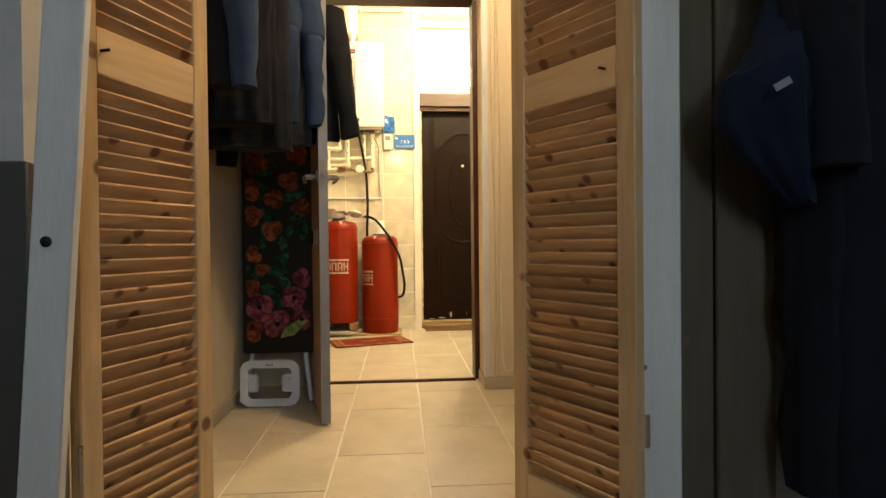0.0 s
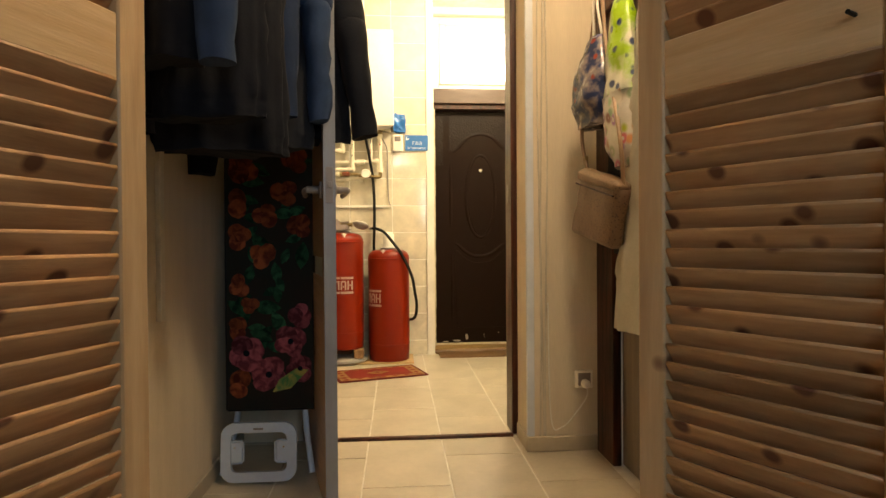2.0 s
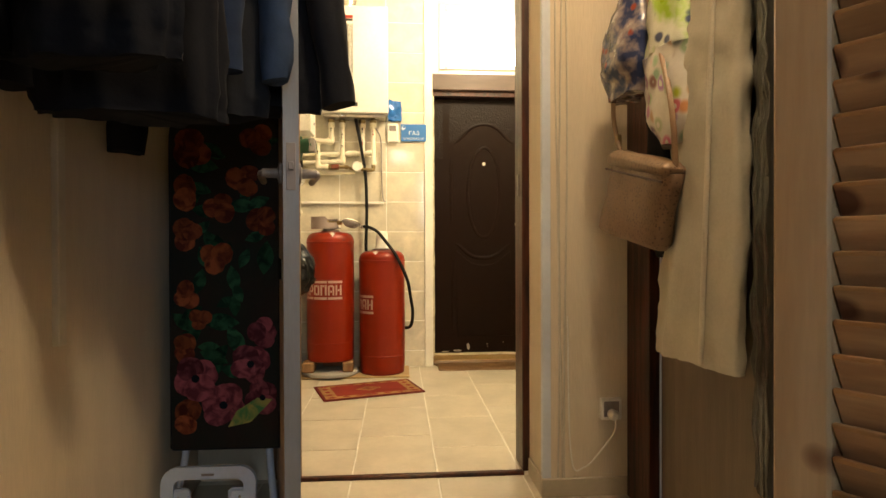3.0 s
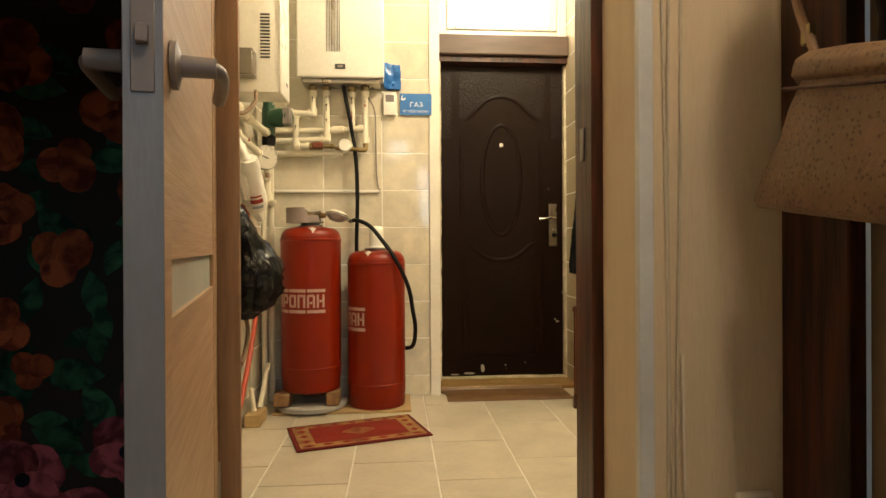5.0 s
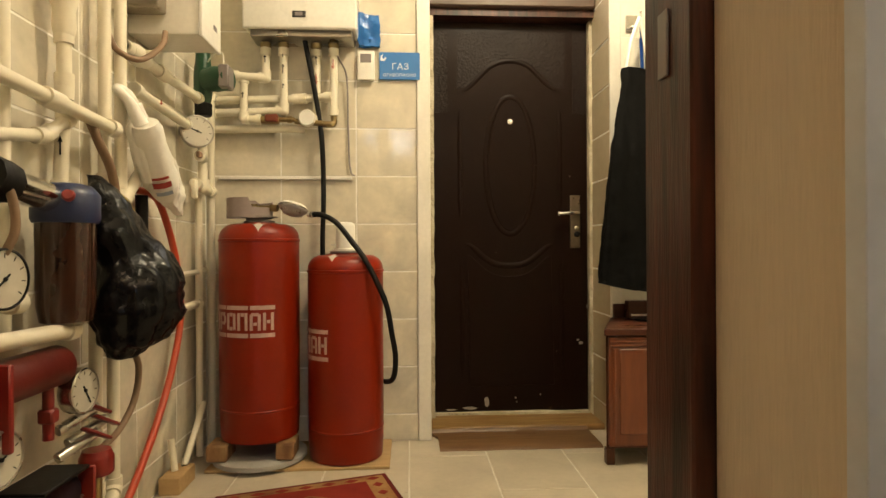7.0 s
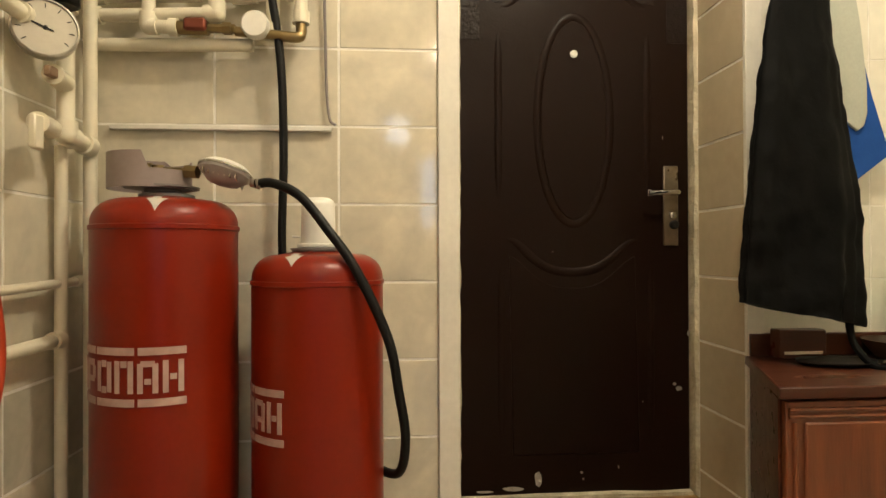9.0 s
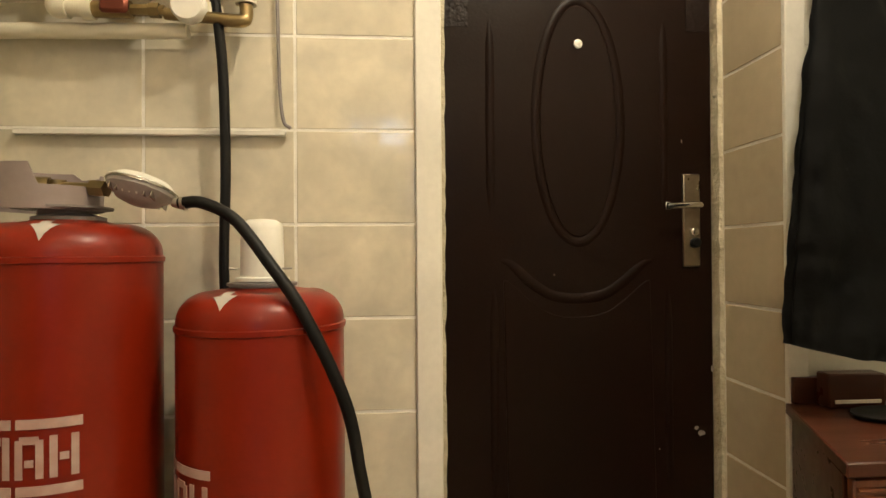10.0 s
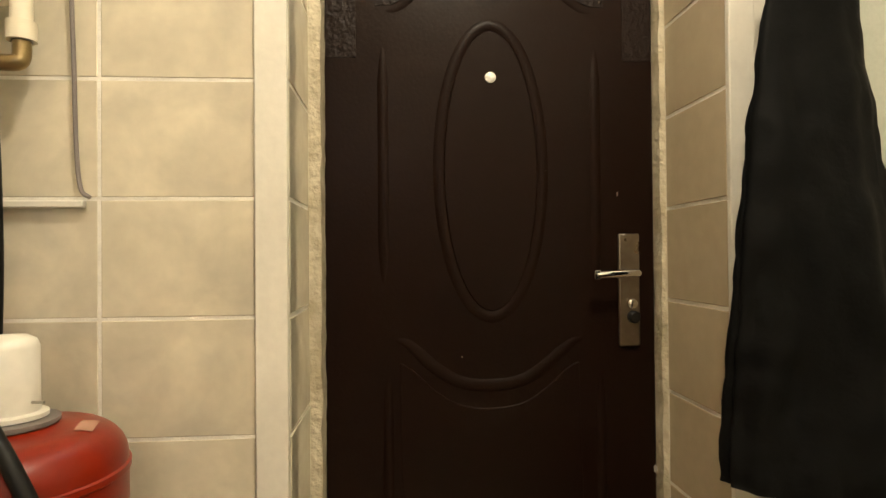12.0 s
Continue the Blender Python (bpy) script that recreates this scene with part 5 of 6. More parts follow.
def pipe_run(label, pts, r=PR, sockets=True, mat=None, group="heating pipes", marks=()):
    """A plastic pipe with thicker sockets at its bends and ends."""
    mat = mat or PLASTIC
    t = thing("pipe", label, "pipe", pose(*pts[0]), group)
    v = [Vector(p) for p in pts]
    for a, c in zip(v, v[1:]):
        part("length", tube([a, c], r, n=14), mat, t)
        if sockets:
            d = (c - a).normalized()
            ln = min(0.03, (c - a).length * 0.3)
            part("socket", tube([a, a + d * ln], r * 1.34, n=14), mat, t)
            part("socket", tube([c - d * ln, c], r * 1.34, n=14), mat, t)
    for p in v[1:-1]:
        part("elbow", elbow(p, None, r * 1.36), mat, t)
    for p, colour, s in marks:
        part("mark", prism([(-0.0018, -s), (0.0018, -s), (0.0018, s * 0.35), (0.006, s * 0.35), (0, s), (-0.006, s * 0.35), (-0.0018, s * 0.35)], pose(*p) @ FACE_Y @ pose(0, 0, -0.0004, 0, 0, 180 if colour == "r" else 0), 0.0012), LOGO if colour == "r" else BLACK, t, "painted flow arrow")
    return t


YP = 4.742
pipe_run("white plastic pipe from heater to pump", [(-0.853, YP, 1.648), (-0.853, YP, 1.525), (-0.985, YP - 0.03, 1.525)], marks=(((-0.853, YP - 0.0165, 1.60), "k", 0.016),))
pipe_run("white plastic pipe dropping from a tee to the valve", [(-0.942, YP - 0.005, 1.53), (-0.942, YP - 0.005, 1.355), (-0.872, YP - 0.005, 1.352)], marks=(((-0.942, YP - 0.022, 1.45), "k", 0.012),))
pipe_run("white plastic hot water pipe under the heater", [(-0.781, YP, 1.648), (-0.781, YP, 1.39), (-1.085, YP, 1.378)], marks=(((-0.781, YP - 0.0165, 1.62), "k", 0.012), ((-0.781, YP - 0.0165, 1.56), "k", 0.02), ((-0.781, YP - 0.0165, 1.49), "k", 0.01)))
pipe_run("white plastic pipe with a red flow arrow", [(-0.648, YP + 0.012, 1.648), (-0.648, YP + 0.012, 1.34)], marks=(((-0.648, YP - 0.0045, 1.60), "k", 0.02), ((-0.648, YP - 0.0045, 1.52), "r", 0.022)))
pipe_run("white plastic pipe running along the end wall", [(-1.085, YP + 0.02, 1.435), (-0.72, YP + 0.02, 1.445), (-0.585, YP, 1.45)], marks=())
pipe_run("white plastic supply pipe with brass elbow", [(-0.577, YP, 1.648), (-0.577, YP, 1.37)], marks=(((-0.577, YP - 0.0165, 1.58), "r", 0.02),))
pipe_run("white plastic lower pipe along the end wall", [(-1.085, YP + 0.024, 1.316), (-0.70, YP + 0.024, 1.322)], sockets=False)
vl = thing("ball_valve", "brass valve with a red body in the pipe run", "valve", pose(-0.826, YP, 1.352))
part("body", tube([(-0.872, YP - 0.005, 1.352), (-0.80, YP - 0.005, 1.352)], 0.017, n=12), BRASS, vl)
COPPER = material("dull red-brown fitting", (0.22, 0.06, 0.035), 0.4, 0.6, scale=9, fine=60, bump=0.1)
part("handle", box(-0.855, -0.80, YP - 0.028, YP - 0.012, 1.340, 1.372, 0.006), COPPER, vl, "dull red valve handle")
part("union", tube([(-0.80, YP - 0.005, 1.352), (-0.735, YP - 0.005, 1.352)], 0.011, n=6), BRASS, vl)
part("nut", tube([(-0.765, YP - 0.005, 1.352), (-0.745, YP - 0.005, 1.352)], 0.015, n=6), BRASS, vl)
wm = thing("water_meter", "small white round water meter on a brass pipe", "meter", pose(-0.683, YP, 1.35))
part("body", tube([(-0.735, YP - 0.005, 1.346), (-0.62, YP - 0.005, 1.338)], 0.012, n=12), BRASS, wm)
part("dial", lathe([(0.034, 0), (0.034, 0.018), (0.030, 0.024), (0.0, 0.024)], pose(-0.683, YP - 0.012, 1.356, 90), 28), WHITE, wm, "white meter dial")
part("brass_elbow", tube(curve([(-0.62, YP - 0.005, 1.336), (-0.585, YP - 0.004, 1.335), (-0.577, YP, 1.345), (-0.577, YP, 1.375)], 5), 0.0135, n=12), BRASS, wm)
solid("cable", tube(curve([(-0.57, 4.72, 1.70), (-0.56, 4.74, 1.62), (-0.528, 4.775, 1.55), (-0.524, 4.788, 1.40), (-0.520, 4.79, 1.22), (-0.512, 4.788, 1.145), (-0.497, 4.788, 1.128)], 8), 0.0038, n=8), GREYP, "thin grey cable hanging from the heater", "cable", kind="thing")
solid("trim_cable_channel", box(-1.06, -0.508, 4.786, 4.8, 1.112, 1.124, 0.002), REVEAL_TRIM, "thin white cable channel on the tiles", "conduit")
for z, x1 in ((2.735, 0.60), (2.685, -0.30)):
    pipe_run("white plastic pipe under the ceiling", [(-0.66, 4.755, z), (x1, 4.755, z + 0.012)], r=0.013)
# sign, controller and blue cover
BLUE = material("blue sign enamel", (0.025, 0.17, 0.46), 0.4, second=(0.02, 0.14, 0.40), scale=5, fine=60, bump=0.03)
SIGNW = material("white sign paint", (0.80, 0.82, 0.84), 0.5, scale=9, fine=50, bump=0.02)
sg = thing("warning_sign", "blue gas warning sign with white Cyrillic lettering", "sign", pose(-0.305, 4.795, 1.6))
part("plate", box(-0.391, -0.219, 4.789, 4.7985, 1.538, 1.654, 0.001), BLUE, sg)
part("word", lettering("ГАЗ", 0.036, pose(-0.302, 4.7884, 1.592) @ FACE_Y, squeeze=1.1), SIGNW, sg)
part("word", lettering("ОГНЕОПАСНО", 0.0185, pose(-0.305, 4.7884, 1.556) @ FACE_Y, squeeze=1.08), SIGNW, sg)
part("emblem", prism([(-0.012, -0.012), (0.004, -0.014), (0.014, -0.004), (0.010, 0.004), (0.0, -0.006), (-0.005, 0.004), (0.002, 0.018), (-0.010, 0.008)], pose(-0.374, 4.7892, 1.630) @ FACE_Y, 0.0012), SIGNW, sg, "plain white emblem shape")
th = thing("thermostat", "small white wall thermostat with a grey display", "thermostat", pose(-0.446, 4.79, 1.595))
part("case", box(-0.482, -0.410, 4.776, 4.7985, 1.533, 1.657, 0.005, seg=2), WHITE, th)
part("display", box(-0.470, -0.424, 4.7745, 4.777, 1.605, 1.642, 0.001), GREYP, th)
b = subdivide(box(-0.478, -0.39, 4.772, 4.797, 1.675, 1.805), 9)
BLUEFILM = material("blue plastic film", (0.02, 0.16, 0.48), 0.22, second=(0.015, 0.11, 0.36), scale=14, fine=50, bump=0.5)
solid("plastic_wrap", crumple(crumple(b, 0.012, 18, 2.0), 0.006, 60, 4.0), BLUEFILM, "crumpled blue plastic film beside the heater", "plastic film", kind="thing", smooth=25)

# ---- boiler room: pipework on the side wall ----
DIAL = material("white dial face", (0.58, 0.54, 0.45), 0.35, scale=6, fine=60, bump=0.02)
REDPAINT = material("red enamelled metal", (0.22, 0.014, 0.010), 0.35, second=(0.18, 0.012, 0.010), scale=9, fine=60, bump=0.1)
DARKRED = material("dark red painted metal", (0.11, 0.010, 0.007), 0.35, second=(0.09, 0.010, 0.007), scale=7, fine=60, bump=0.1)
NAVYMETAL = material("dark blue enamelled metal", (0.008, 0.011, 0.018), 0.35, scale=7, fine=60, bump=0.1)
GREENP = material("dark green pump paint", (0.012, 0.075, 0.035), 0.35, second=(0.008, 0.05, 0.024), scale=7, fine=60, bump=0.08)
ORANGEH = material("orange-red rubber hose", (0.48, 0.055, 0.018), 0.38, scale=7, fine=60, bump=0.06)
SMOKE = material("smoky clear plastic", (0.42, 0.36, 0.28), 0.15, scale=5, fine=40, bump=0.05, trans=0.6)
TAPE = material("tan wrapped cable", (0.24, 0.15, 0.09), 0.6, scale=9, fine=60, bump=0.2)


def gauge(label, c, r, normal, rim=STEEL, needle=40):
    d = Vector(normal).normalized()
    m = Matrix.Translation(c) @ d.to_track_quat("Z", "Y").to_matrix().to_4x4()
    t = thing("pressure_gauge", label, "gauge", m, "round gauges")
    part("case", lathe([(r * 0.5, -0.032), (r * 0.96, -0.028), (r, -0.02), (r, 0.004), (r * 0.93, 0.006), (r * 0.92, 0.0005)], n=36), rim, t, local=True)
    part("dial", lathe([(r * 0.915, 0.0), (r * 0.915, 0.0022), (0.0, 0.0023)], n=36), DIAL, t, local=True)
    part("needle", box(-0.0016, 0.0016, -r * 0.25, r * 0.7, 0.003, 0.0045, m=pose(0, 0, 0, 0, 0, needle)), BLACK, t, local=True)
    part("hub", lathe([(0.004, 0.0025), (0.004, 0.006)], n=12), BLACK, t, local=True)
    for k in range(-4, 5):
        a = radians(k * 32)
        part("tick", box(-0.0009, 0.0009, r * 0.68, r * 0.84, 0.0023, 0.0029, m=pose(0, 0, 0, 0, 0, k * 32)), BLACK, t, local=True)
    return t


PX = -1.072
pipe_run("tall white plastic riser on the side wall", [(PX, 3.885, 2.84), (PX, 3.885, 0.99), (PX, 3.83, 0.93)], r=0.0165)
pipe_run("tall white plastic riser on the side wall", [(PX, 3.972, 2.84), (PX, 3.972, 0.55)], r=0.0165)
pipe_run("thick white riser with couplings near the door frame", [(PX, 3.36, 2.84), (PX, 3.36, 1.30), (PX, 3.36, 1.02)], r=0.021)
pipe_run("white plastic riser beside the thick one", [(PX - 0.01, 3.50, 2.84), (PX - 0.01, 3.50, 0.62)], r=0.016)
pipe_run("white plastic riser with a valve", [(PX, 3.70, 2.84), (PX, 3.70, 1.52)], r=0.016)
pipe_run("white plastic riser below the valve", [(PX, 3.70, 1.33), (PX, 3.70, 1.20), (PX - 0.01, 3.70, 0.95)], r=0.016, marks=(((PX, 3.683, 1.06), "k", 0.022),))
vr = thing("ball_valve", "white plastic valve with a red cap on the riser", "valve", pose(PX, 3.70, 1.42), "plastic valves")
part("body", lathe([(0.022, 1.32), (0.026, 1.34), (0.024, 1.38), (0.031, 1.40), (0.031, 1.45), (0.024, 1.47), (0.026, 1.51), (0.022, 1.53)], pose(PX, 3.70, 0), 20), PLASTIC, vr)
part("cap", lathe([(0.010, 0), (0.010, 0.006)], pose(PX + 0.022, 3.675, 1.425, 90, 0, 35), 14), LOGO, vr, "red valve cap")
pipe_run("white pipe bridging two risers", [(PX + 0.03, 3.38, 1.155), (PX + 0.03, 3.60, 1.145), (PX + 0.03, 3.875, 1.135)], r=0.0165)
pipe_run("short white pipe behind the bridge", [(PX, 3.38, 1.03), (PX, 3.62, 1.07), (PX, 3.72, 1.13)], r=0.014)
pipe_run("white pipe along the side wall to the pump", [(PX, 3.99, 1.395), (PX, 4.25, 1.395), (PX + 0.02, 4.545, 1.385)], r=0.0165, marks=(((PX + 0.0172, 4.30, 1.395), "k", 0.006),))
pipe_run("white pipe along the side wall below it", [(PX, 4.05, 1.29), (PX - 0.008, 4.50, 1.277)], r=0.0165, marks=(((PX + 0.018, 4.2, 1.288), "r", 0.008),))
vs = thing("ball_valve", "white plastic valve in the side wall pipe", "valve", pose(PX, 4.10, 1.395), "plastic valves")
part("body", tube([(PX, 4.02, 1.395), (PX, 4.05, 1.395), (PX, 4.09, 1.395), (PX, 4.13, 1.395)], 0, n=18, radii=[0.023, 0.030, 0.030, 0.023]), PLASTIC, vs)
part("stem", tube([(PX + 0.02, 4.075, 1.40), (PX + 0.055, 4.075, 1.405)], 0.010, n=12), PLASTIC, vs)
pipe_run("white plastic riser in the corner", [(-1.068, 4.715, 1.45), (-1.068, 4.715, 0.016)], r=0.0155)
pipe_run("white plastic riser under the gauge", [(-1.062, 4.60, 1.36), (-1.062, 4.60, 1.06), (-1.062, 4.70, 1.05)], r=0.018, marks=())
pipe_run("second white riser in the corner", [(-1.088, 4.63, 1.04), (-1.088, 4.63, 0.016)], r=0.0135, sockets=False)
pipe_run("thin white pipe low on the side wall", [(-1.09, 4.02, 0.72), (-1.09, 4.72, 0.735)], r=0.010)
pipe_run("white pipe low on the side wall", [(-1.085, 4.02, 0.60), (-1.085, 4.62, 0.61)], r=0.0145)
for i, (yy, zz) in enumerate(((4.57, 1.17), (4.52, 1.06))):
    v = thing("ball_valve", "white plastic valve with a dark lever below the gauge", "valve", pose(-1.05, yy, zz), "plastic valves")
    part("body", tube([(-1.06, yy + 0.02, zz), (-1.045, yy - 0.05, zz)], 0.021, n=16), PLASTIC, v)
    part("lever", box(-1.05, -1.035, yy - 0.075, yy - 0.045, zz - (0.01 if i == 0 else 0.055), zz + 0.012, 0.003), TAPE if i == 0 else PLASTIC, v)
pm = thing("circulation_pump", "dark green circulation pump between white pipes", "pump", pose(-1.04, 4.55, 1.45))
part("body", lathe([(0.026, 1.37), (0.030, 1.39), (0.034, 1.42), (0.034, 1.49), (0.028, 1.53), (0.026, 1.57)], pose(-1.045, 4.56, 0), 24), GREENP, pm)
part("motor", tube([(-1.03, 4.545, 1.458), (-0.985, 4.53, 1.458), (-0.975, 4.527, 1.458), (-0.935, 4.515, 1.458)], 0, n=28, radii=[0.040, 0.048, 0.046, 0.044]), GREENP, pm)
part("terminal_box", box(-0.965, -0.925, 4.475, 4.545, 1.415, 1.50, 0.006), GREYP, pm, "dark terminal box")
part("coupling", lathe([(0.028, 1.325), (0.033, 1.33), (0.033, 1.37), (0.026, 1.375)], pose(-1.045, 4.56, 0), 8), BLACK, pm)
part("wire", tube(curve([(-0.95, 4.50, 1.50), (-0.955, 4.50, 1.545), (-0.99, 4.52, 1.55), (-1.03, 4.55, 1.52)], 6), 0.003, n=8), WHITE, pm)
gauge("round thermometer gauge with a white dial by the pump", (-1.045, 4.495, 1.255), 0.060, (0.62, -1, 0.05), needle=70)
# second boiler
bx = thing("wall_boiler", "white electric boiler hung on the side wall", "boiler", pose(-1.01, 4.17, 1.48))
part("case", box(-1.119, -0.905, 4.115, 4.29, 1.475, 2.08, 0.006, seg=2), WHITE, bx)
part("front", box(-0.908, -0.896, 4.11, 4.295, 1.470, 2.085, 0.004), WHITE, bx)
for k in range(14):
    part("vent", box(-0.985, -0.945, 4.1135, 4.1165, 1.62 + k * 0.014, 1.627 + k * 0.014), SLOT, bx)
part("badge", box(-0.897, -0.8945, 4.22, 4.25, 1.53, 1.545), GREYP, bx)
jb = thing("junction_box", "smoky clear junction box beside the wall boiler", "junction box", pose(-1.07, 3.98, 1.55))
part("cover", box(-1.118, -1.0, 4.04, 4.113, 1.53, 1.64, 0.006), SMOKE, jb)
part("base", box(-1.118, -1.09, 3.995, 4.05, 1.50, 1.66, 0.004), PLASTIC, jb)
solid("flexible_hose", tube(curve([(-1.0, 4.10, 1.475), (-0.995, 4.06, 1.42), (-1.03, 4.0, 1.36), (-1.07, 3.95, 1.37), (-1.09, 3.93, 1.42)], 8), 0.0085, n=10), TAPE, "dark flexible hose under the wall boiler", "hose", kind="thing")
solid("flexible_hose", tube(curve([(-1.09, 3.62, 1.75), (-1.07, 3.64, 1.60), (-1.08, 3.66, 1.50), (-1.09, 3.68, 1.45)], 8), 0.010, n=10), BLACK, "black insulated hose among white risers", "hose", kind="thing")
# bags hung on the pipes
FILM = material("thin white plastic bag film", (0.84, 0.82, 0.76), 0.3, second=(0.74, 0.71, 0.64), scale=9, fine=40, bump=0.5, trans=0.05)
wb = thing("plastic_bag", "crumpled white plastic bag with red print hung on pipes", "plastic bag", pose(-1.0, 4.0, 1.0))
rows = [((-1.03, 3.965, 1.225), (0, 0.020, 0.006), (0.012, 0, 0)), ((-1.028, 4.01, 1.16), (0, 0.075, 0.006), (0.026, 0, 0)), ((-1.025, 4.095, 1.08), (0, 0.125, 0.0), (0.034, 0, 0)), ((-1.025, 4.15, 1.0), (0, 0.135, -0.012), (0.032, 0, 0)), ((-1.025, 4.195, 0.955), (0, 0.070, -0.02), (0.016, 0, 0))]
part("body", crumple(loft(spread(rows, 6), 48, folds=6, amp=0.14, seed=4.1), 0.010, 26, 6.0), FILM, wb, smooth=45)
roll = [Vector((-1.0, 3.957 + 0.148 * k / 10, 1.170 - 0.188 * k / 10)) for k in range(11)]
part("rolled_end", crumple(tube(roll, 0, n=28, radii=[0.036, 0.042, 0.042, 0.040, 0.041, 0.043, 0.044, 0.045, 0.045, 0.043, 0.034]), 0.005, 30, 2.0), FILM, wb, "rolled-up printed end", smooth=45)
part("handle", tube(curve([(-1.01, 3.955, 1.165), (-1.03, 3.925, 1.225), (-1.055, 3.915, 1.255), (-1.045, 3.95, 1.25), (-1.03, 3.985, 1.20)], 6), 0, n=12, radii=[0.012 + 0.010 * abs(k / 12 - 1) ** 2 for k in range(25)]), FILM, wb)
tilt = Matrix.Rotation(radians(38), 4, "X") @ Matrix.Rotation(radians(21), 4, "Z")
GREYPRINT = material("grey-blue print", (0.30, 0.36, 0.45), 0.4, scale=9, fine=40)
for y0, z0, ln, hgt, mt in ((4.052, 1.049, 0.046, 0.008, LOGO), (4.066, 1.031, 0.052, 0.018, LOGO), (4.083, 1.009, 0.046, 0.012, GREYPRINT)):
    b = subdivide(box(-ln / 2, ln / 2, -hgt / 2, hgt / 2, 0, 0.001), 2)
    bend(b, 0.0485)
    b.transform(Matrix.Translation((-1.0, y0, z0)) @ tilt)
    part("print_bar", b, mt, wb, "printed bar")
BIN = material("glossy black bin-bag film", (0.004, 0.004, 0.0045), 0.20, scale=9, fine=42, bump=0.45, bump_dist=0.008, second=(0.005, 0.005, 0.0055), spec=0.17, rough_var=0.04)
bb = thing("bin_bag", "glossy black bin bag tied to the filter pipes", "plastic bag", pose(-0.98, 3.85, 0.55))
rows = [((-1.03, 3.74, 1.0), (0, 0.02, 0), (0.012, 0, 0)), ((-0.995, 3.745, 0.93), (0, 0.05, 0), (0.034, 0, 0)), ((-0.965, 3.76, 0.83), (0, 0.088, 0), (0.06, 0, 0)), ((-0.935, 3.775, 0.72), (0, 0.115, 0), (0.095, 0, 0)), ((-0.932, 3.775, 0.64), (0, 0.118, 0), (0.10, 0, 0)), ((-0.945, 3.765, 0.57), (0, 0.09, 0), (0.075, 0, 0)), ((-0.965, 3.75, 0.535), (0, 0.04, 0), (0.03, 0, 0))]
rows = [((c[0], c[1], 1.0 - (1.0 - c[2]) * 0.925), u, v) for c, u, v in rows]
part("body", crumple(crumple(loft(spread(rows, 9), 80, folds=7, amp=0.12, seed=2.2), 0.022, 11, 1.0), 0.006, 30, 5.0), BIN, bb, smooth=60)
part("drawstring", tube(curve([(-1.03, 3.745, 0.995), (-0.99, 3.80, 0.955), (-0.985, 3.88, 0.90), (-0.99, 3.95, 0.845), (-1.03, 4.0, 0.81)], 6), 0.0035, n=8), material("yellow drawstring tape", (0.55, 0.40, 0.08), 0.45, scale=9, fine=60, bump=0.1), bb, "yellow drawstring tape")
# water filter
fltr = thing("water_filter", "water filter with a blue cap and dark amber bowl", "water filter", pose(-1.0, 3.57, 0.7))
part("bowl", lathe([(0.03, 0.655), (0.05, 0.665), (0.056, 0.70), (0.058, 0.88)], pose(-1.005, 3.585, 0), 32), material("dark amber plastic", (0.045, 0.016, 0.010), 0.15, scale=6, fine=40, bump=0.05, coat=0.4), fltr)
part("cap", lathe([(0.062, 0.875), (0.066, 0.885), (0.066, 0.935), (0.050, 0.955), (0.030, 0.96)], pose(-1.005, 3.585, 0), 32), material("blue plastic cap", (0.010, 0.020, 0.075), 0.35, scale=6, fine=40, bump=0.05), fltr, "blue screw cap")
part("inlet", tube([(-1.01, 3.53, 0.925), (-1.01, 3.38, 0.945)], 0.030, n=20), CHROME, fltr, "chrome inlet fitting")
part("inlet_nut", tube([(-1.01, 3.40, 0.942), (-1.01, 3.345, 0.95)], 0.040, n=10), BLACK, fltr)
part("drain_knob", lathe([(0.010, 0), (0.013, 0.012), (0.010, 0.018)], pose(-0.965, 3.525, 0.925, 70, 0, 20), 16), REDPAINT, fltr, "red drain knob")
# manifold cylinders and their gauges
def manifold(label, y0, y1, z, r, mat, ring):
    t = thing("manifold", label, "manifold", pose(-1.02, (y0 + y1) / 2, z), "heating manifolds")
    part("barrel", tube([(-1.02, y0, z), (-1.02, y0 + 0.01, z), (-1.02, y1 - 0.012, z), (-1.02, y1, z)], 0, n=28, radii=[r * 0.9, r, r, r * 0.85]), mat, t)
    part("flange", tube([(-1.02, y0 + 0.09, z), (-1.02, y0 + 0.105, z)], r * 1.16, n=28), ring, t, "bright red flange ring")
    for k in range(3):
        yy = y0 + 0.06 + k * (y1 - y0 - 0.1) / 2
        part("branch", tube([(-1.02, yy, z - r * 0.8), (-1.02, yy, z - 0.15)], 0.011, n=12), REDPAINT, t)
        part("branch_valve", box(-1.036, -1.004, yy - 0.014, yy + 0.014, z - 0.115, z - 0.085, 0.004), STEEL if k % 2 else REDPAINT, t)
    return t


mfa = manifold("dark red heating manifold barrel on the side wall", 3.20, 3.585, 0.572, 0.043, DARKRED, REDPAINT)
part("bracket", box(-0.992, -0.958, 3.332, 3.344, 0.462, 0.618, 0.003), REDPAINT, mfa, "bright red bracket plate")
mfb = manifold("dark blue heating manifold barrel low on the wall", 3.20, 3.60, 0.300, 0.043, NAVYMETAL, REDPAINT)
part("bracket", box(-0.995, -0.958, 3.604, 3.614, 0.225, 0.345, 0.003), REDPAINT, mfb, "bright red bracket plate")
part("top_plate", box(-1.06, -0.965, 3.44, 3.60, 0.344, 0.352, 0.002), BLACK, mfb, "black mounting plate")
gauge("round gauge with a black case near the door frame", (-0.99, 3.365, 0.765), 0.056, (0.98, -0.14, 0), BLACK, 130)
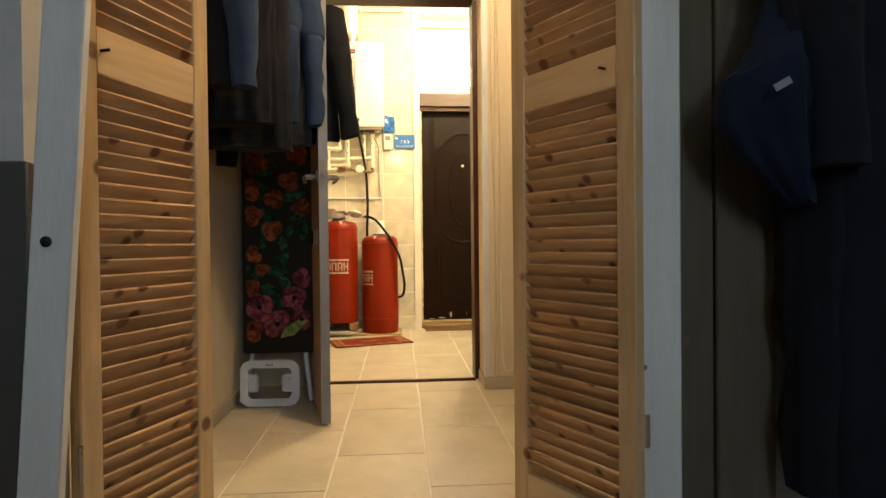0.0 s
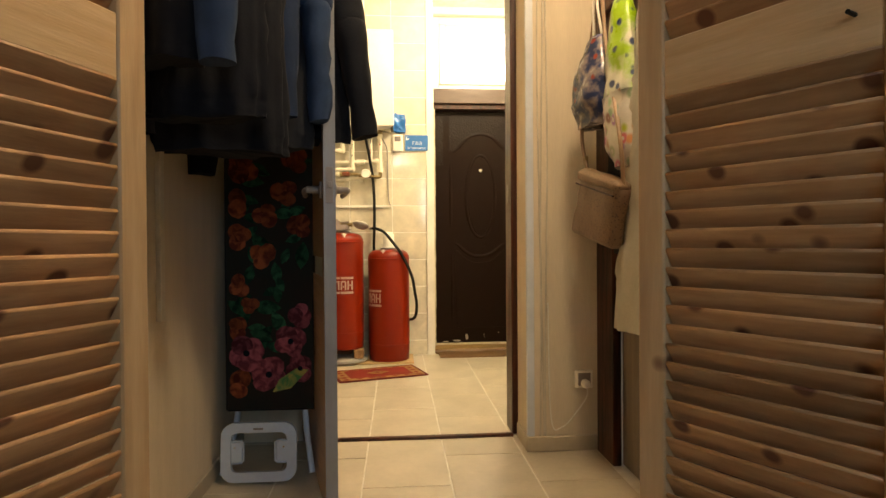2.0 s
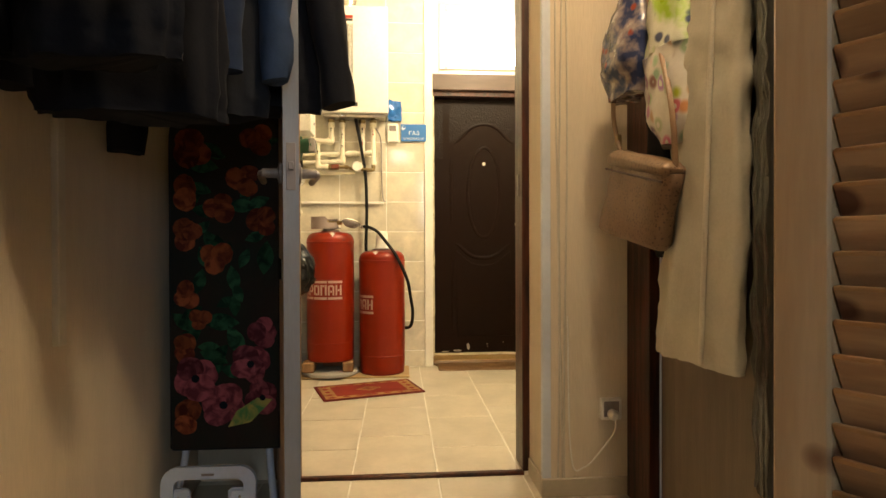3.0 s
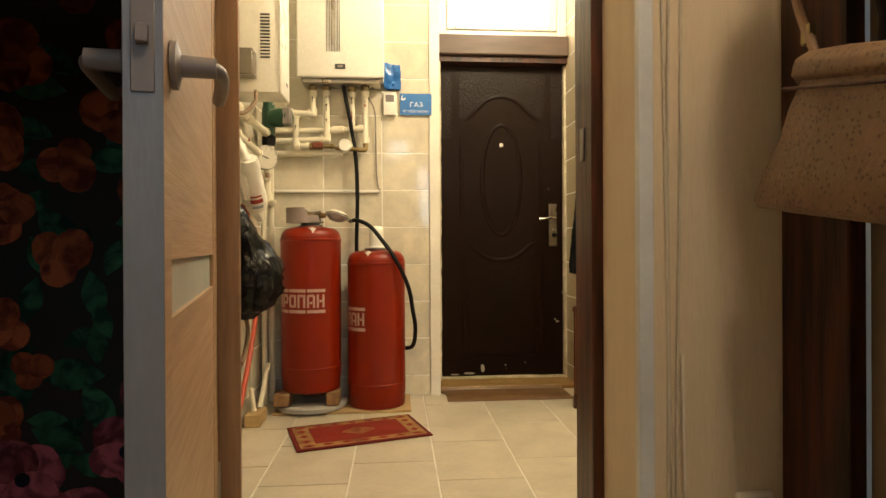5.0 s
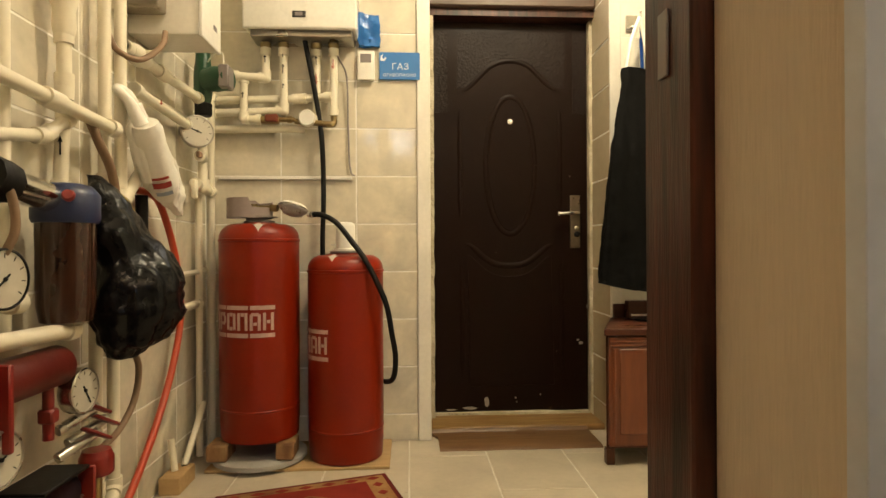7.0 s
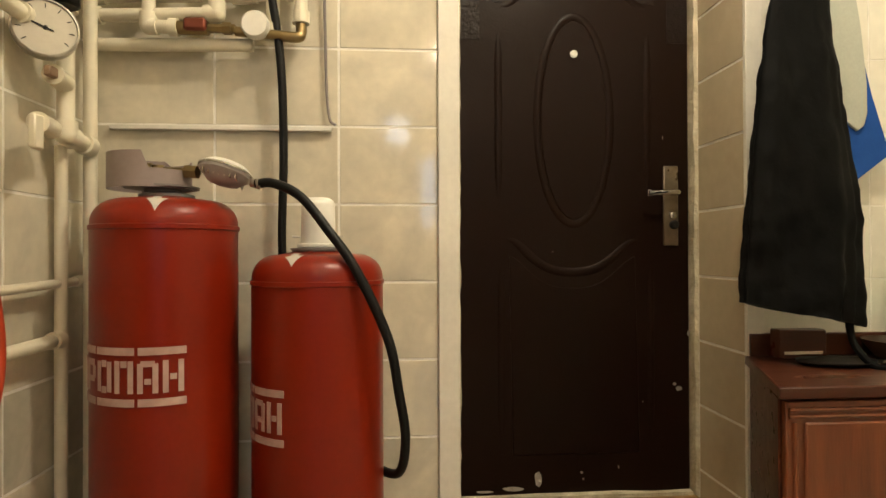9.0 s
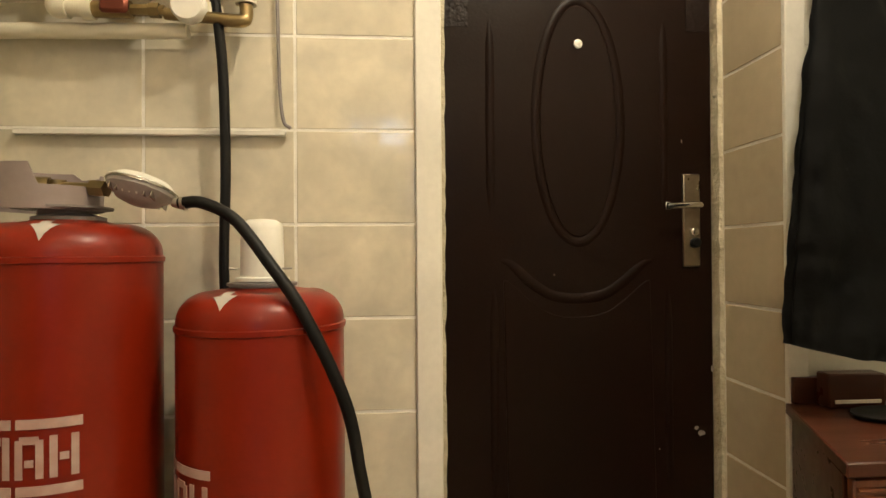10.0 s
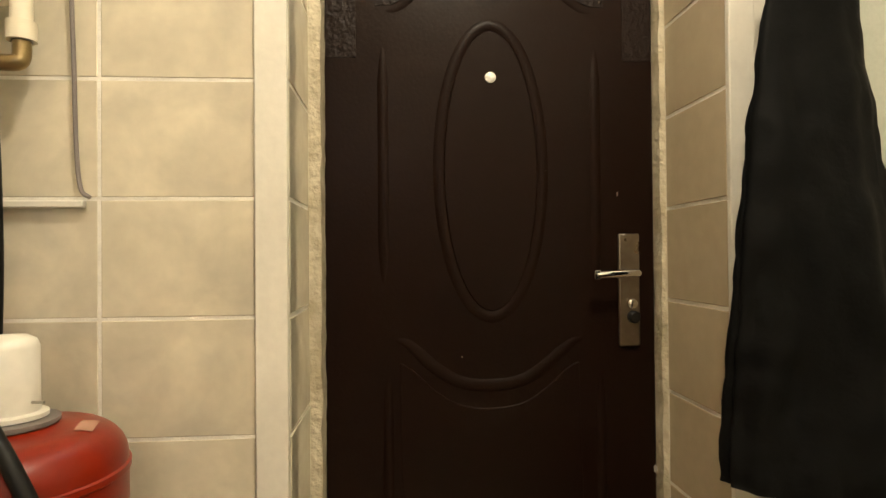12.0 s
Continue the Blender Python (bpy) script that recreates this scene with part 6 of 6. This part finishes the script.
gauge("round gauge at the end of the red manifold", (-0.985, 3.615, 0.508), 0.050, (0.99, -0.08, 0.02), STEEL, -150)
gauge("round gauge on the manifold near the floor", (-0.985, 3.60, 0.235), 0.050, (0.99, -0.08, 0.02), STEEL, 160)
gauge("round gauge between the two manifolds", (-0.975, 3.33, 0.455), 0.050, (0.98, -0.14, 0), STEEL, 110)
for pts in ([(-1.0, 3.25, 0.655), (-1.0, 3.60, 0.645)], [(-1.03, 3.24, 0.72), (-1.03, 3.47, 0.715)]):
    pipe_run("short white pipe between filter and manifold", pts, r=0.0165)
pot = thing("air_vent", "small red round air vent pot on the pipes", "valve", pose(-1.0, 3.69, 0.31))
part("pot", lathe([(0.034, 0.295), (0.037, 0.30), (0.037, 0.335), (0.034, 0.34), (0.030, 0.352), (0.0, 0.353)], pose(-1.0, 3.695, 0), 28), REDPAINT, pot)
part("stem", tube([(-1.0, 3.695, 0.18), (-1.0, 3.695, 0.30)], 0.012, n=12), BRASS, pot)
for y0, z0 in ((3.66, 0.44), (3.70, 0.40), (3.66, 0.38)):
    v = thing("ball_valve", "small chrome valve with a red lever", "valve", pose(-1.0, y0, z0), "chrome valves")
    part("body", tube([(-1.04, y0 - 0.05, z0 - 0.02), (-1.0, y0 + 0.04, z0 + 0.012)], 0.012, n=12), STEEL, v)
    part("lever", box(-0.012, 0.012, -0.004, 0.004, -0.045, 0.035, 0.003, m=pose(-0.99, y0 + 0.01, z0 + 0.018, 60, 0, -20)), REDPAINT, v, "red lever")
pipe_run("white pipe bending along the floor by the side wall", [(-1.075, 3.84, 0.90), (-1.075, 3.84, 0.19), (-1.05, 3.58, 0.12)], r=0.0165)
pipe_run("white pipe dropping behind the bin bag", [(-1.075, 3.93, 0.56), (-1.075, 3.93, 0.17), (-1.03, 3.80, 0.13)], r=0.0165, marks=(((-1.035, 3.86, 0.155), "k", 0.006),))
hs = thing("water_hose", "orange-red rubber hose curving down the side wall", "hose", pose(-1.0, 4.0, 0.02))
part("hose", tube(curve([(-1.09, 4.10, 1.0), (-1.08, 4.17, 0.995), (-1.075, 4.24, 0.965), (-1.072, 4.33, 0.84), (-1.07, 4.385, 0.70), (-1.07, 4.39, 0.56), (-1.07, 4.32, 0.42), (-1.068, 4.20, 0.28), (-1.06, 4.05, 0.17), (-1.05, 3.90, 0.09), (-1.03, 3.72, 0.03), (-1.03, 3.55, 0.014)], 8), 0.0115, n=12), ORANGEH, hs)
part("coupling", tube([(-1.085, 4.13, 0.88), (-1.085, 4.13, 0.985)], 0.018, n=12), BLACK, hs)
solid("cable", tube(curve([(-0.99, 3.86, 0.56), (-0.985, 3.88, 0.50), (-0.99, 3.86, 0.42), (-1.0, 3.79, 0.36), (-1.02, 3.70, 0.33)], 7), 0.0085, n=10), TAPE, "tan wrapped cable below the bin bag", "cable", kind="thing")
solid("cable", tube(curve([(-1.02, 3.36, 0.96), (-0.985, 3.37, 0.93), (-0.98, 3.38, 0.85), (-1.01, 3.36, 0.78), (-1.04, 3.33, 0.74)], 7), 0.008, n=10), TAPE, "tan cable looping beside the filter", "cable", kind="thing")
pipe_run("short slanting white pipe behind the plastic bag", [(-1.06, 3.95, 0.95), (-1.06, 4.10, 1.075)], r=0.018)
solid("cable", tube(curve([(-1.055, 3.77, 1.15), (-1.045, 3.80, 1.09), (-1.045, 3.86, 1.03), (-1.05, 3.895, 0.97)], 6), 0.012, n=10), TAPE, "tan wrapped cable slanting between risers", "cable", kind="thing")
# offcuts in the corner
solid("wood_block", box(-1.105, -1.035, 4.285, 4.43, 0.0005, 0.058, 0.003), PLY, "small pine offcut by the side wall", "block", kind="thing")
for a, c in (((-1.075, 4.35, 0.06), (-1.092, 4.36, 0.165)), ((-1.062, 4.40, 0.06), (-1.066, 4.615, 0.225))):
    b = tube([a, c], 0.0115, n=14, caps=False)
    tube([Vector(a) * 0.999 + Vector(c) * 0.001, c], 0.0085, b, n=14, caps=False)
    solid("pipe_offcut", b, PLASTIC, "cream plastic pipe offcut leaning on a wood block", "pipe", kind="thing", group="pipe offcuts")

# ---- boiler room: washing corner ----
CHERRY = material("cherry-red cabinet wood", (0.19, 0.050, 0.015), 0.35, second=(0.11, 0.025, 0.008), scale=5, stretch=(8, 8, 0.8), fine=30, amount=0.6, bump=0.12, coat=0.2)
DARKTOP = material("dark red worktop laminate", (0.080, 0.023, 0.011), 0.3, second=(0.050, 0.014, 0.007), scale=5, stretch=(1, 6, 6), fine=40, bump=0.04, spec=0.3)
cbn = thing("low_cabinet", "low cherry-red cabinet with a framed door", "cabinet", pose(0.62, 4.6, 0))
part("side_panel", prism([(0.468, 4.455), (0.486, 4.455), (0.632, 4.795), (0.614, 4.795)], pose(0, 0, 0.06), 0.428, bevel=0.002), DARKTOP, cbn)
part("side_panel", box(0.752, 0.770, 4.455, 4.795, 0.06, 0.488, 0.002), DARKTOP, cbn)
part("back_panel", box(0.634, 0.752, 4.785, 4.795, 0.06, 0.488), DARKTOP, cbn)
part("bottom", prism([(0.488, 4.46), (0.751, 4.46), (0.751, 4.784), (0.628, 4.784)], pose(0, 0, 0.062), 0.016), DARKTOP, cbn)
for x0, y0 in ((0.470, 4.457), (0.738, 4.457), (0.60, 4.70), (0.738, 4.76)):
        part("leg", box(x0, x0 + 0.032, y0, y0 + 0.032, 0.0005, 0.062, 0.002), DARKTOP, cbn)
cd = part("door", box(0.474, 0.764, 4.437, 4.4545, 0.075, 0.484, 0.003), CHERRY, cbn)
part("door_panel", box(0.512, 0.726, 4.430, 4.4375, 0.12, 0.44, 0.004), CHERRY, cd)
for z0 in (0.452, 0.466):
    part("top_moulding", tube([(0.480, 4.436, z0), (0.758, 4.436, z0)], 0.005, n=8), CHERRY, cd)
for x0 in (0.493, 0.745):
    part("side_moulding", tube([(x0, 4.436, 0.09), (x0, 4.436, 0.44)], 0.006, n=8), CHERRY, cd)
part("knob", lathe([(0.005, 0), (0.004, 0.012), (0.010, 0.018), (0.009, 0.025), (0.0, 0.027)], pose(0.722, 4.437, 0.428, 90), 16), WHITE, cd, "pale round knob")
out = [(0.452, 4.425), (0.775, 4.425)] + [(0.775 + 0.30 * math.sin(radians(a)), 4.60 - 0.175 * math.cos(radians(a)) + 0.0) for a in range(10, 91, 10)] + [(1.745, 4.60), (1.745, 4.803), (0.605, 4.803)]
ws = thing("worktop", "dark red laminate worktop with a concave front edge", "worktop", pose(1.0, 4.7, 0.49))
part("slab", prism(out, pose(0, 0, 0.490), 0.026, bevel=0.003), DARKTOP, ws)
part("upstand", box(0.612, 1.745, 4.783, 4.803, 0.5165, 0.576, 0.002), DARKTOP, ws)
sh = thing("open_shelf_unit", "dark open shelf unit with cluttered niche", "shelf", pose(1.15, 4.7, 0))
part("shelf", box(0.771, 1.56, 4.62, 4.80, 0.275, 0.293, 0.002), DARKTOP, sh)
part("back_panel", box(0.771, 1.56, 4.79, 4.801, 0.0, 0.489), DARKTOP, sh)
part("side_panel", box(1.545, 1.563, 4.61, 4.789, 0.0005, 0.489, 0.002), DARKTOP, sh)
MINT = material("mint green plastic bottle", (0.22, 0.50, 0.30), 0.3, second=(0.18, 0.44, 0.26), scale=5, fine=50, bump=0.03)
CREAMB = material("cream plastic bottle", (0.58, 0.50, 0.26), 0.3, scale=5, fine=50, bump=0.03)
for x, y, h, mt, lb in ((1.085, 4.68, 0.19, MINT, "mint green plastic bottle on the worktop"), (1.052, 4.755, 0.192, MINT, "mint green plastic bottle behind another one"), (1.18, 4.655, 0.125, CREAMB, "cream plastic bottle on the worktop")):
    t = thing("bottle", lb, "bottle", pose(x, y, 0.516), "bottles on the worktop")
    part("body", lathe([(0.032, 0.0005), (0.037, 0.006), (0.037, h * 0.80), (0.031, h * 0.87)], n=28), mt, t, local=True)
    part("lid", lathe([(0.033, h * 0.87), (0.034, h * 0.89), (0.032, h * 0.97), (0.025, h), (0.0, h + 0.003)], n=28), WHITE if mt is CREAMB else MINT, t, local=True)
    part("label", box(-0.014, 0.014, -0.0385, -0.037, h * 0.55, h * 0.60), GREYP, t, "unreadable label bar", local=True)
solid("cable", tube(curve([(1.03, 4.64, 0.522), (1.045, 4.635, 0.56), (1.10, 4.63, 0.545), (1.145, 4.64, 0.56), (1.06, 4.625, 0.53), (1.15, 4.63, 0.523), (1.27, 4.65, 0.521)], 7), 0.004, n=8), BLACK, "black cord draped before the bottles", "cable", kind="thing")
solid("bowl", lathe([(0.03, 0.0005), (0.05, 0.004), (0.075, 0.035), (0.085, 0.052), (0.081, 0.052), (0.07, 0.035), (0.046, 0.010), (0.0, 0.008)], pose(0.962, 4.70, 0.516), 32), material("dark brown glazed bowl", (0.04, 0.020, 0.010), 0.5, scale=5, fine=40, bump=0.05), "dark brown bowl on the worktop", "bowl", kind="thing")
FOIL = material("crumpled silver foil", (0.70, 0.68, 0.64), 0.22, 1.0, scale=20, fine=50, bump=0.6)
solid("foil_packet", crumple(subdivide(box(0.83, 0.985, 4.55, 4.605, 0.522, 0.532), 9), 0.012, 55, 1.0), FOIL, "flat crumpled foil packet on the worktop", "packet", kind="thing", smooth=20)
solid("foil_packet", crumple(subdivide(box(0.85, 1.04, 4.64, 4.72, 0.300, 0.318), 9), 0.016, 50, 2.0), FOIL, "crumpled clear wrapping on the shelf", "packet", kind="thing", smooth=20)
cup = thing("storage_cup", "grey cup of green brushes on the shelf", "cup", pose(0.84, 4.70, 0.294))
part("cup", lathe([(0.036, 0.0005), (0.044, 0.10), (0.041, 0.10), (0.034, 0.006)], n=24), GREYP, cup, local=True)
for k in range(4):
    part("brush", tube([(-0.015 + 0.01 * k, 0, 0.02), (-0.03 + 0.022 * k, 0.005, 0.15 + 0.01 * (k % 2))], 0.006, n=8), MINT if k % 2 else DARKRED, cup, local=True)
solid("packet", crumple(subdivide(box(1.08, 1.26, 4.66, 4.75, 0.296, 0.43), 4), 0.018, 16, 7.0), material("dark blue packet film", (0.02, 0.05, 0.12), 0.3, scale=8, fine=40, bump=0.3, spots=((0.45, 0.28, 0.03), 7.0, 0.2)), "dark blue packet with a yellow patch on the shelf", "packet", kind="thing", smooth=30)
# White arch resembling a chair back; the basket body under it is made up.
bk = thing("basket", "white arch like a chair back on an added basket body", "basket", pose(1.29, 4.705, 0.516))
part("body", lathe([(0.055, 0.0005), (0.066, 0.05), (0.072, 0.08), (0.068, 0.08), (0.05, 0.006)], n=28), CREAMB, bk, local=True)
part("handle", tube(curve([(-0.07, 0, 0.07), (-0.115, 0, 0.15), (-0.075, 0, 0.25), (0.0, 0, 0.285), (0.075, 0, 0.25), (0.115, 0, 0.15), (0.07, 0, 0.07)], 6), 0.013, n=10), WHITE, bk, local=True)

tr = thing("serving_tray", "flat black oval tray lying on the worktop", "tray", pose(0.755, 4.655, 0.516) @ Matrix.Diagonal((1.0, 0.6, 1.0, 1)))
part("dish", lathe([(0.07, 0.0008), (0.095, 0.004), (0.105, 0.011), (0.102, 0.012), (0.09, 0.007), (0.0, 0.005)], n=40), BLACK, tr, local=True)
bxw = thing("wooden_box", "small brown box with a pale edge on the worktop", "box", pose(0.725, 4.757, 0.516))
part("body", box(0.66, 0.79, 4.735, 4.778, 0.5168, 0.592, 0.003), DARKTOP, bxw)
part("edge", box(0.672, 0.778, 4.7325, 4.7355, 0.528, 0.536, 0.001), REVEAL_TRIM, bxw, "pale edge strip")

# aprons on a hook
hk = thing("wall_hook", "steel wall hook holding the aprons", "hook", pose(0.70, 4.80, 1.80))
part("plate", box(0.68, 0.73, 4.792, 4.804, 1.76, 1.83, 0.002), STEEL, hk)
part("hook", tube(curve([(0.705, 4.792, 1.78), (0.705, 4.74, 1.765), (0.705, 4.70, 1.78), (0.705, 4.695, 1.81)], 6), 0.005, n=8), STEEL, hk)
ap = thing("apron", "black waxed work apron hanging by white straps", "apron", pose(0.68, 4.66, 0.64), "aprons on the hook")
APRON = material("black waxed apron cloth", (0.0036, 0.0036, 0.0036), 0.6, second=(0.0046, 0.0046, 0.0046), scale=7, fine=70, bump=0.3, spec=0.06)
rows = [((0.690, 4.69, 1.56), (0.064, 0, 0.0), (0, 0.010, 0)), ((0.684, 4.685, 1.40), (0.080, 0, 0), (0, 0.018, 0)), ((0.678, 4.67, 1.15), (0.114, 0, -0.01), (0, 0.026, 0)), ((0.680, 4.66, 0.90), (0.148, 0, -0.02), (0, 0.034, 0)), ((0.662, 4.655, 0.72), (0.152, 0, -0.026), (0, 0.040, 0)), ((0.656, 4.65, 0.645), (0.150, 0, -0.028), (0, 0.040, 0))]
part("body", crumple(crumple(loft(spread(rows, 14), 96, folds=5, amp=0.25, seed=0.8), 0.012, 8, 2.0), 0.0035, 24, 4.0), APRON, ap, smooth=60)
for s in (-1, 1):
    part("strap", tube(curve([(0.690 + s * 0.05, 4.69, 1.555), (0.695 + s * 0.03, 4.70, 1.68), (0.703, 4.70, 1.785)], 6), 0.009, n=8), FILM, ap, "white cloth strap")
part("tie", tube(curve([(0.79, 4.66, 0.64), (0.80, 4.655, 0.57), (0.805, 4.60, 0.523), (0.83, 4.57, 0.521)], 6), 0.009, n=8), APRON, ap)
BLUECLOTH = cloth("royal blue cloth", (0.018, 0.085, 0.36), (0.012, 0.06, 0.27))
PALECLOTH = cloth("pale grey-green cloth", (0.46, 0.48, 0.42), (0.40, 0.42, 0.37))
ab = thing("apron", "blue and pale cloth apron hanging behind the black one", "apron", pose(0.83, 4.75, 1.0), "aprons on the hook")
MY = pose(0, 4.765, 0) @ FACE_Y
blue = [(0.725, 1.72), (0.83, 1.60), (0.885, 1.42), (0.935, 1.22), (0.985, 1.06), (0.885, 0.985), (0.80, 1.10), (0.74, 1.40)]
b = prism(blue, MY, 0.012)
part("blue_panel", crumple(b, 0.004, 12, 1.0), BLUECLOTH, ab)
pale = [(0.735, 1.70), (0.85, 1.64), (0.880, 1.52), (0.900, 1.40), (0.916, 1.25), (0.917, 1.17), (0.908, 1.135), (0.888, 1.12), (0.81, 1.18), (0.75, 1.40)]
part("pale_panel", prism(pale, pose(0, 4.752, 0) @ FACE_Y, 0.008, bevel=0.002), PALECLOTH, ab, "pale pocket panel")
part("strap", tube(curve([(0.735, 4.755, 1.70), (0.72, 4.73, 1.76), (0.705, 4.70, 1.79)], 5), 0.007, n=8), BLUECLOTH, ab)

# ---- floor and wall tiles ----


def tiles(parent, mat, origin, ex, ey, nrm, nx, ny, w, h, gap, depth, shift=0.0, clip=None, name="tile", bow=0.0004):
    """A grid of bevelled tiles as pieces of parent; shift staggers every other column; clip is (u0, u1, v0, v1)."""
    cache = {}
    ex, ey, nrm = Vector(ex), Vector(ey), Vector(nrm)
    rot = Matrix((ex, ey, nrm)).transposed().to_4x4()
    for i in range(nx):
        for j in range(-1, ny):
            u0, v0 = i * w, j * h + (shift if i % 2 else 0.0)
            u1, v1 = u0 + w, v0 + h
            if clip:
                u0, u1, v0, v1 = max(u0, clip[0]), min(u1, clip[1]), max(v0, clip[2]), min(v1, clip[3])
            if u1 - u0 < 0.02 or v1 - v0 < 0.02:
                continue
            k = (round(u1 - u0, 3), round(v1 - v0, 3))
            if k not in cache:
                cache[k] = mesh_of(name, box(gap / 2 - k[0] / 2, k[0] / 2 - gap / 2, gap / 2 - k[1] / 2, k[1] / 2 - gap / 2, 0, depth, 0.0012), mat)
            ob = new(name, cache[k])
            ob.parent = parent
            ob.matrix_basis = Matrix.Translation(Vector(origin) + ex * (u0 + u1) / 2 + ey * (v0 + v1) / 2 + nrm * random.uniform(-bow, bow)) @ rot @ pose(0, 0, 0, random.uniform(-.12, .12), random.uniform(-.12, .12), 0)


OB = bpy.data.objects
tiles(OB["wall_north"], TILE, (-1.438, 4.8069, -0.09), (1, 0, 0), (0, 0, 1), (0, -1, 0), 4, 15, 0.316, 0.203, 0.006, 0.003, clip=(0.32, 1.208, 0.09, 2.8))
tiles(OB["wall_west_boiler"], TILE, (WX - 0.0019, 4.8, -0.09), (0, -1, 0), (0, 0, 1), (1, 0, 0), 7, 15, 0.316, 0.203, 0.006, 0.003, clip=(0, 1.76, 0.09, 2.8))
tiles(OB["wall_north"], TILE, (-0.1800, 5.06, -0.09), (0, -1, 0), (0, 0, 1), (1, 0, 0), 1, 15, 0.27, 0.203, 0.008, 0.004, clip=(0, 0.253, 0.09, 2.7))
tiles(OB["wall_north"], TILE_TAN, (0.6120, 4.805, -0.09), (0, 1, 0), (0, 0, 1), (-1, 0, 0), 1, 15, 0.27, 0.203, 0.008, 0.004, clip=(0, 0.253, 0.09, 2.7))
tiles(OB["wall_north"], TILE_CREAM, (0.655, 4.8068, -0.09), (1, 0, 0), (0, 0, 1), (0, -1, 0), 4, 15, 0.316, 0.203, 0.004, 0.003, clip=(0, 1.09, 0.09, 2.8))


def floor_columns(x_edges, rows_of):
    """Stone floor tiles in columns along y, each with its own joints."""
    cache = {}
    for i, (x0, x1) in enumerate(zip(x_edges, x_edges[1:])):
        ys = rows_of(i)
        for y0, y1 in zip(ys, ys[1:]):
            k = (round(x1 - x0, 3), round(y1 - y0, 3))
            if k not in cache:
                cache[k] = mesh_of("tile", box(0.003 - k[0] / 2, k[0] / 2 - 0.003, 0.003 - k[1] / 2, k[1] / 2 - 0.003, -0.004, 0.0, 0.0012), FLOOR_TILE)
            ob = new("tile", cache[k])
            ob.parent = OB["ground"]
            ob.matrix_basis = pose((x0 + x1) / 2, (y0 + y1) / 2, random.uniform(-0.0004, 0.0002), random.uniform(-0.1, 0.1), random.uniform(-0.1, 0.1), 0)


EDGES = [-1.12, -0.892, -0.582, -0.272, 0.035, 0.345, 0.655, 0.965, 1.275, 1.585, 1.75]
floor_columns([e for e in EDGES if e < 0.5], lambda i: [0.91, 1.52, 2.095, 2.67, 2.872] if i % 2 else [0.91, 1.23, 1.81, 2.38, 2.872])
floor_columns(EDGES, lambda i: [2.912, 3.19, 3.61, 4.02, 4.60, 5.09] if i % 2 else [2.912, 3.35, 3.80, 4.26, 4.80])
solid("floor", box(-1.9, 1.15, -2.08, 0.905, -0.006, 0.0), BROWN_LINO, "dim brown floor of the first room", "floor")
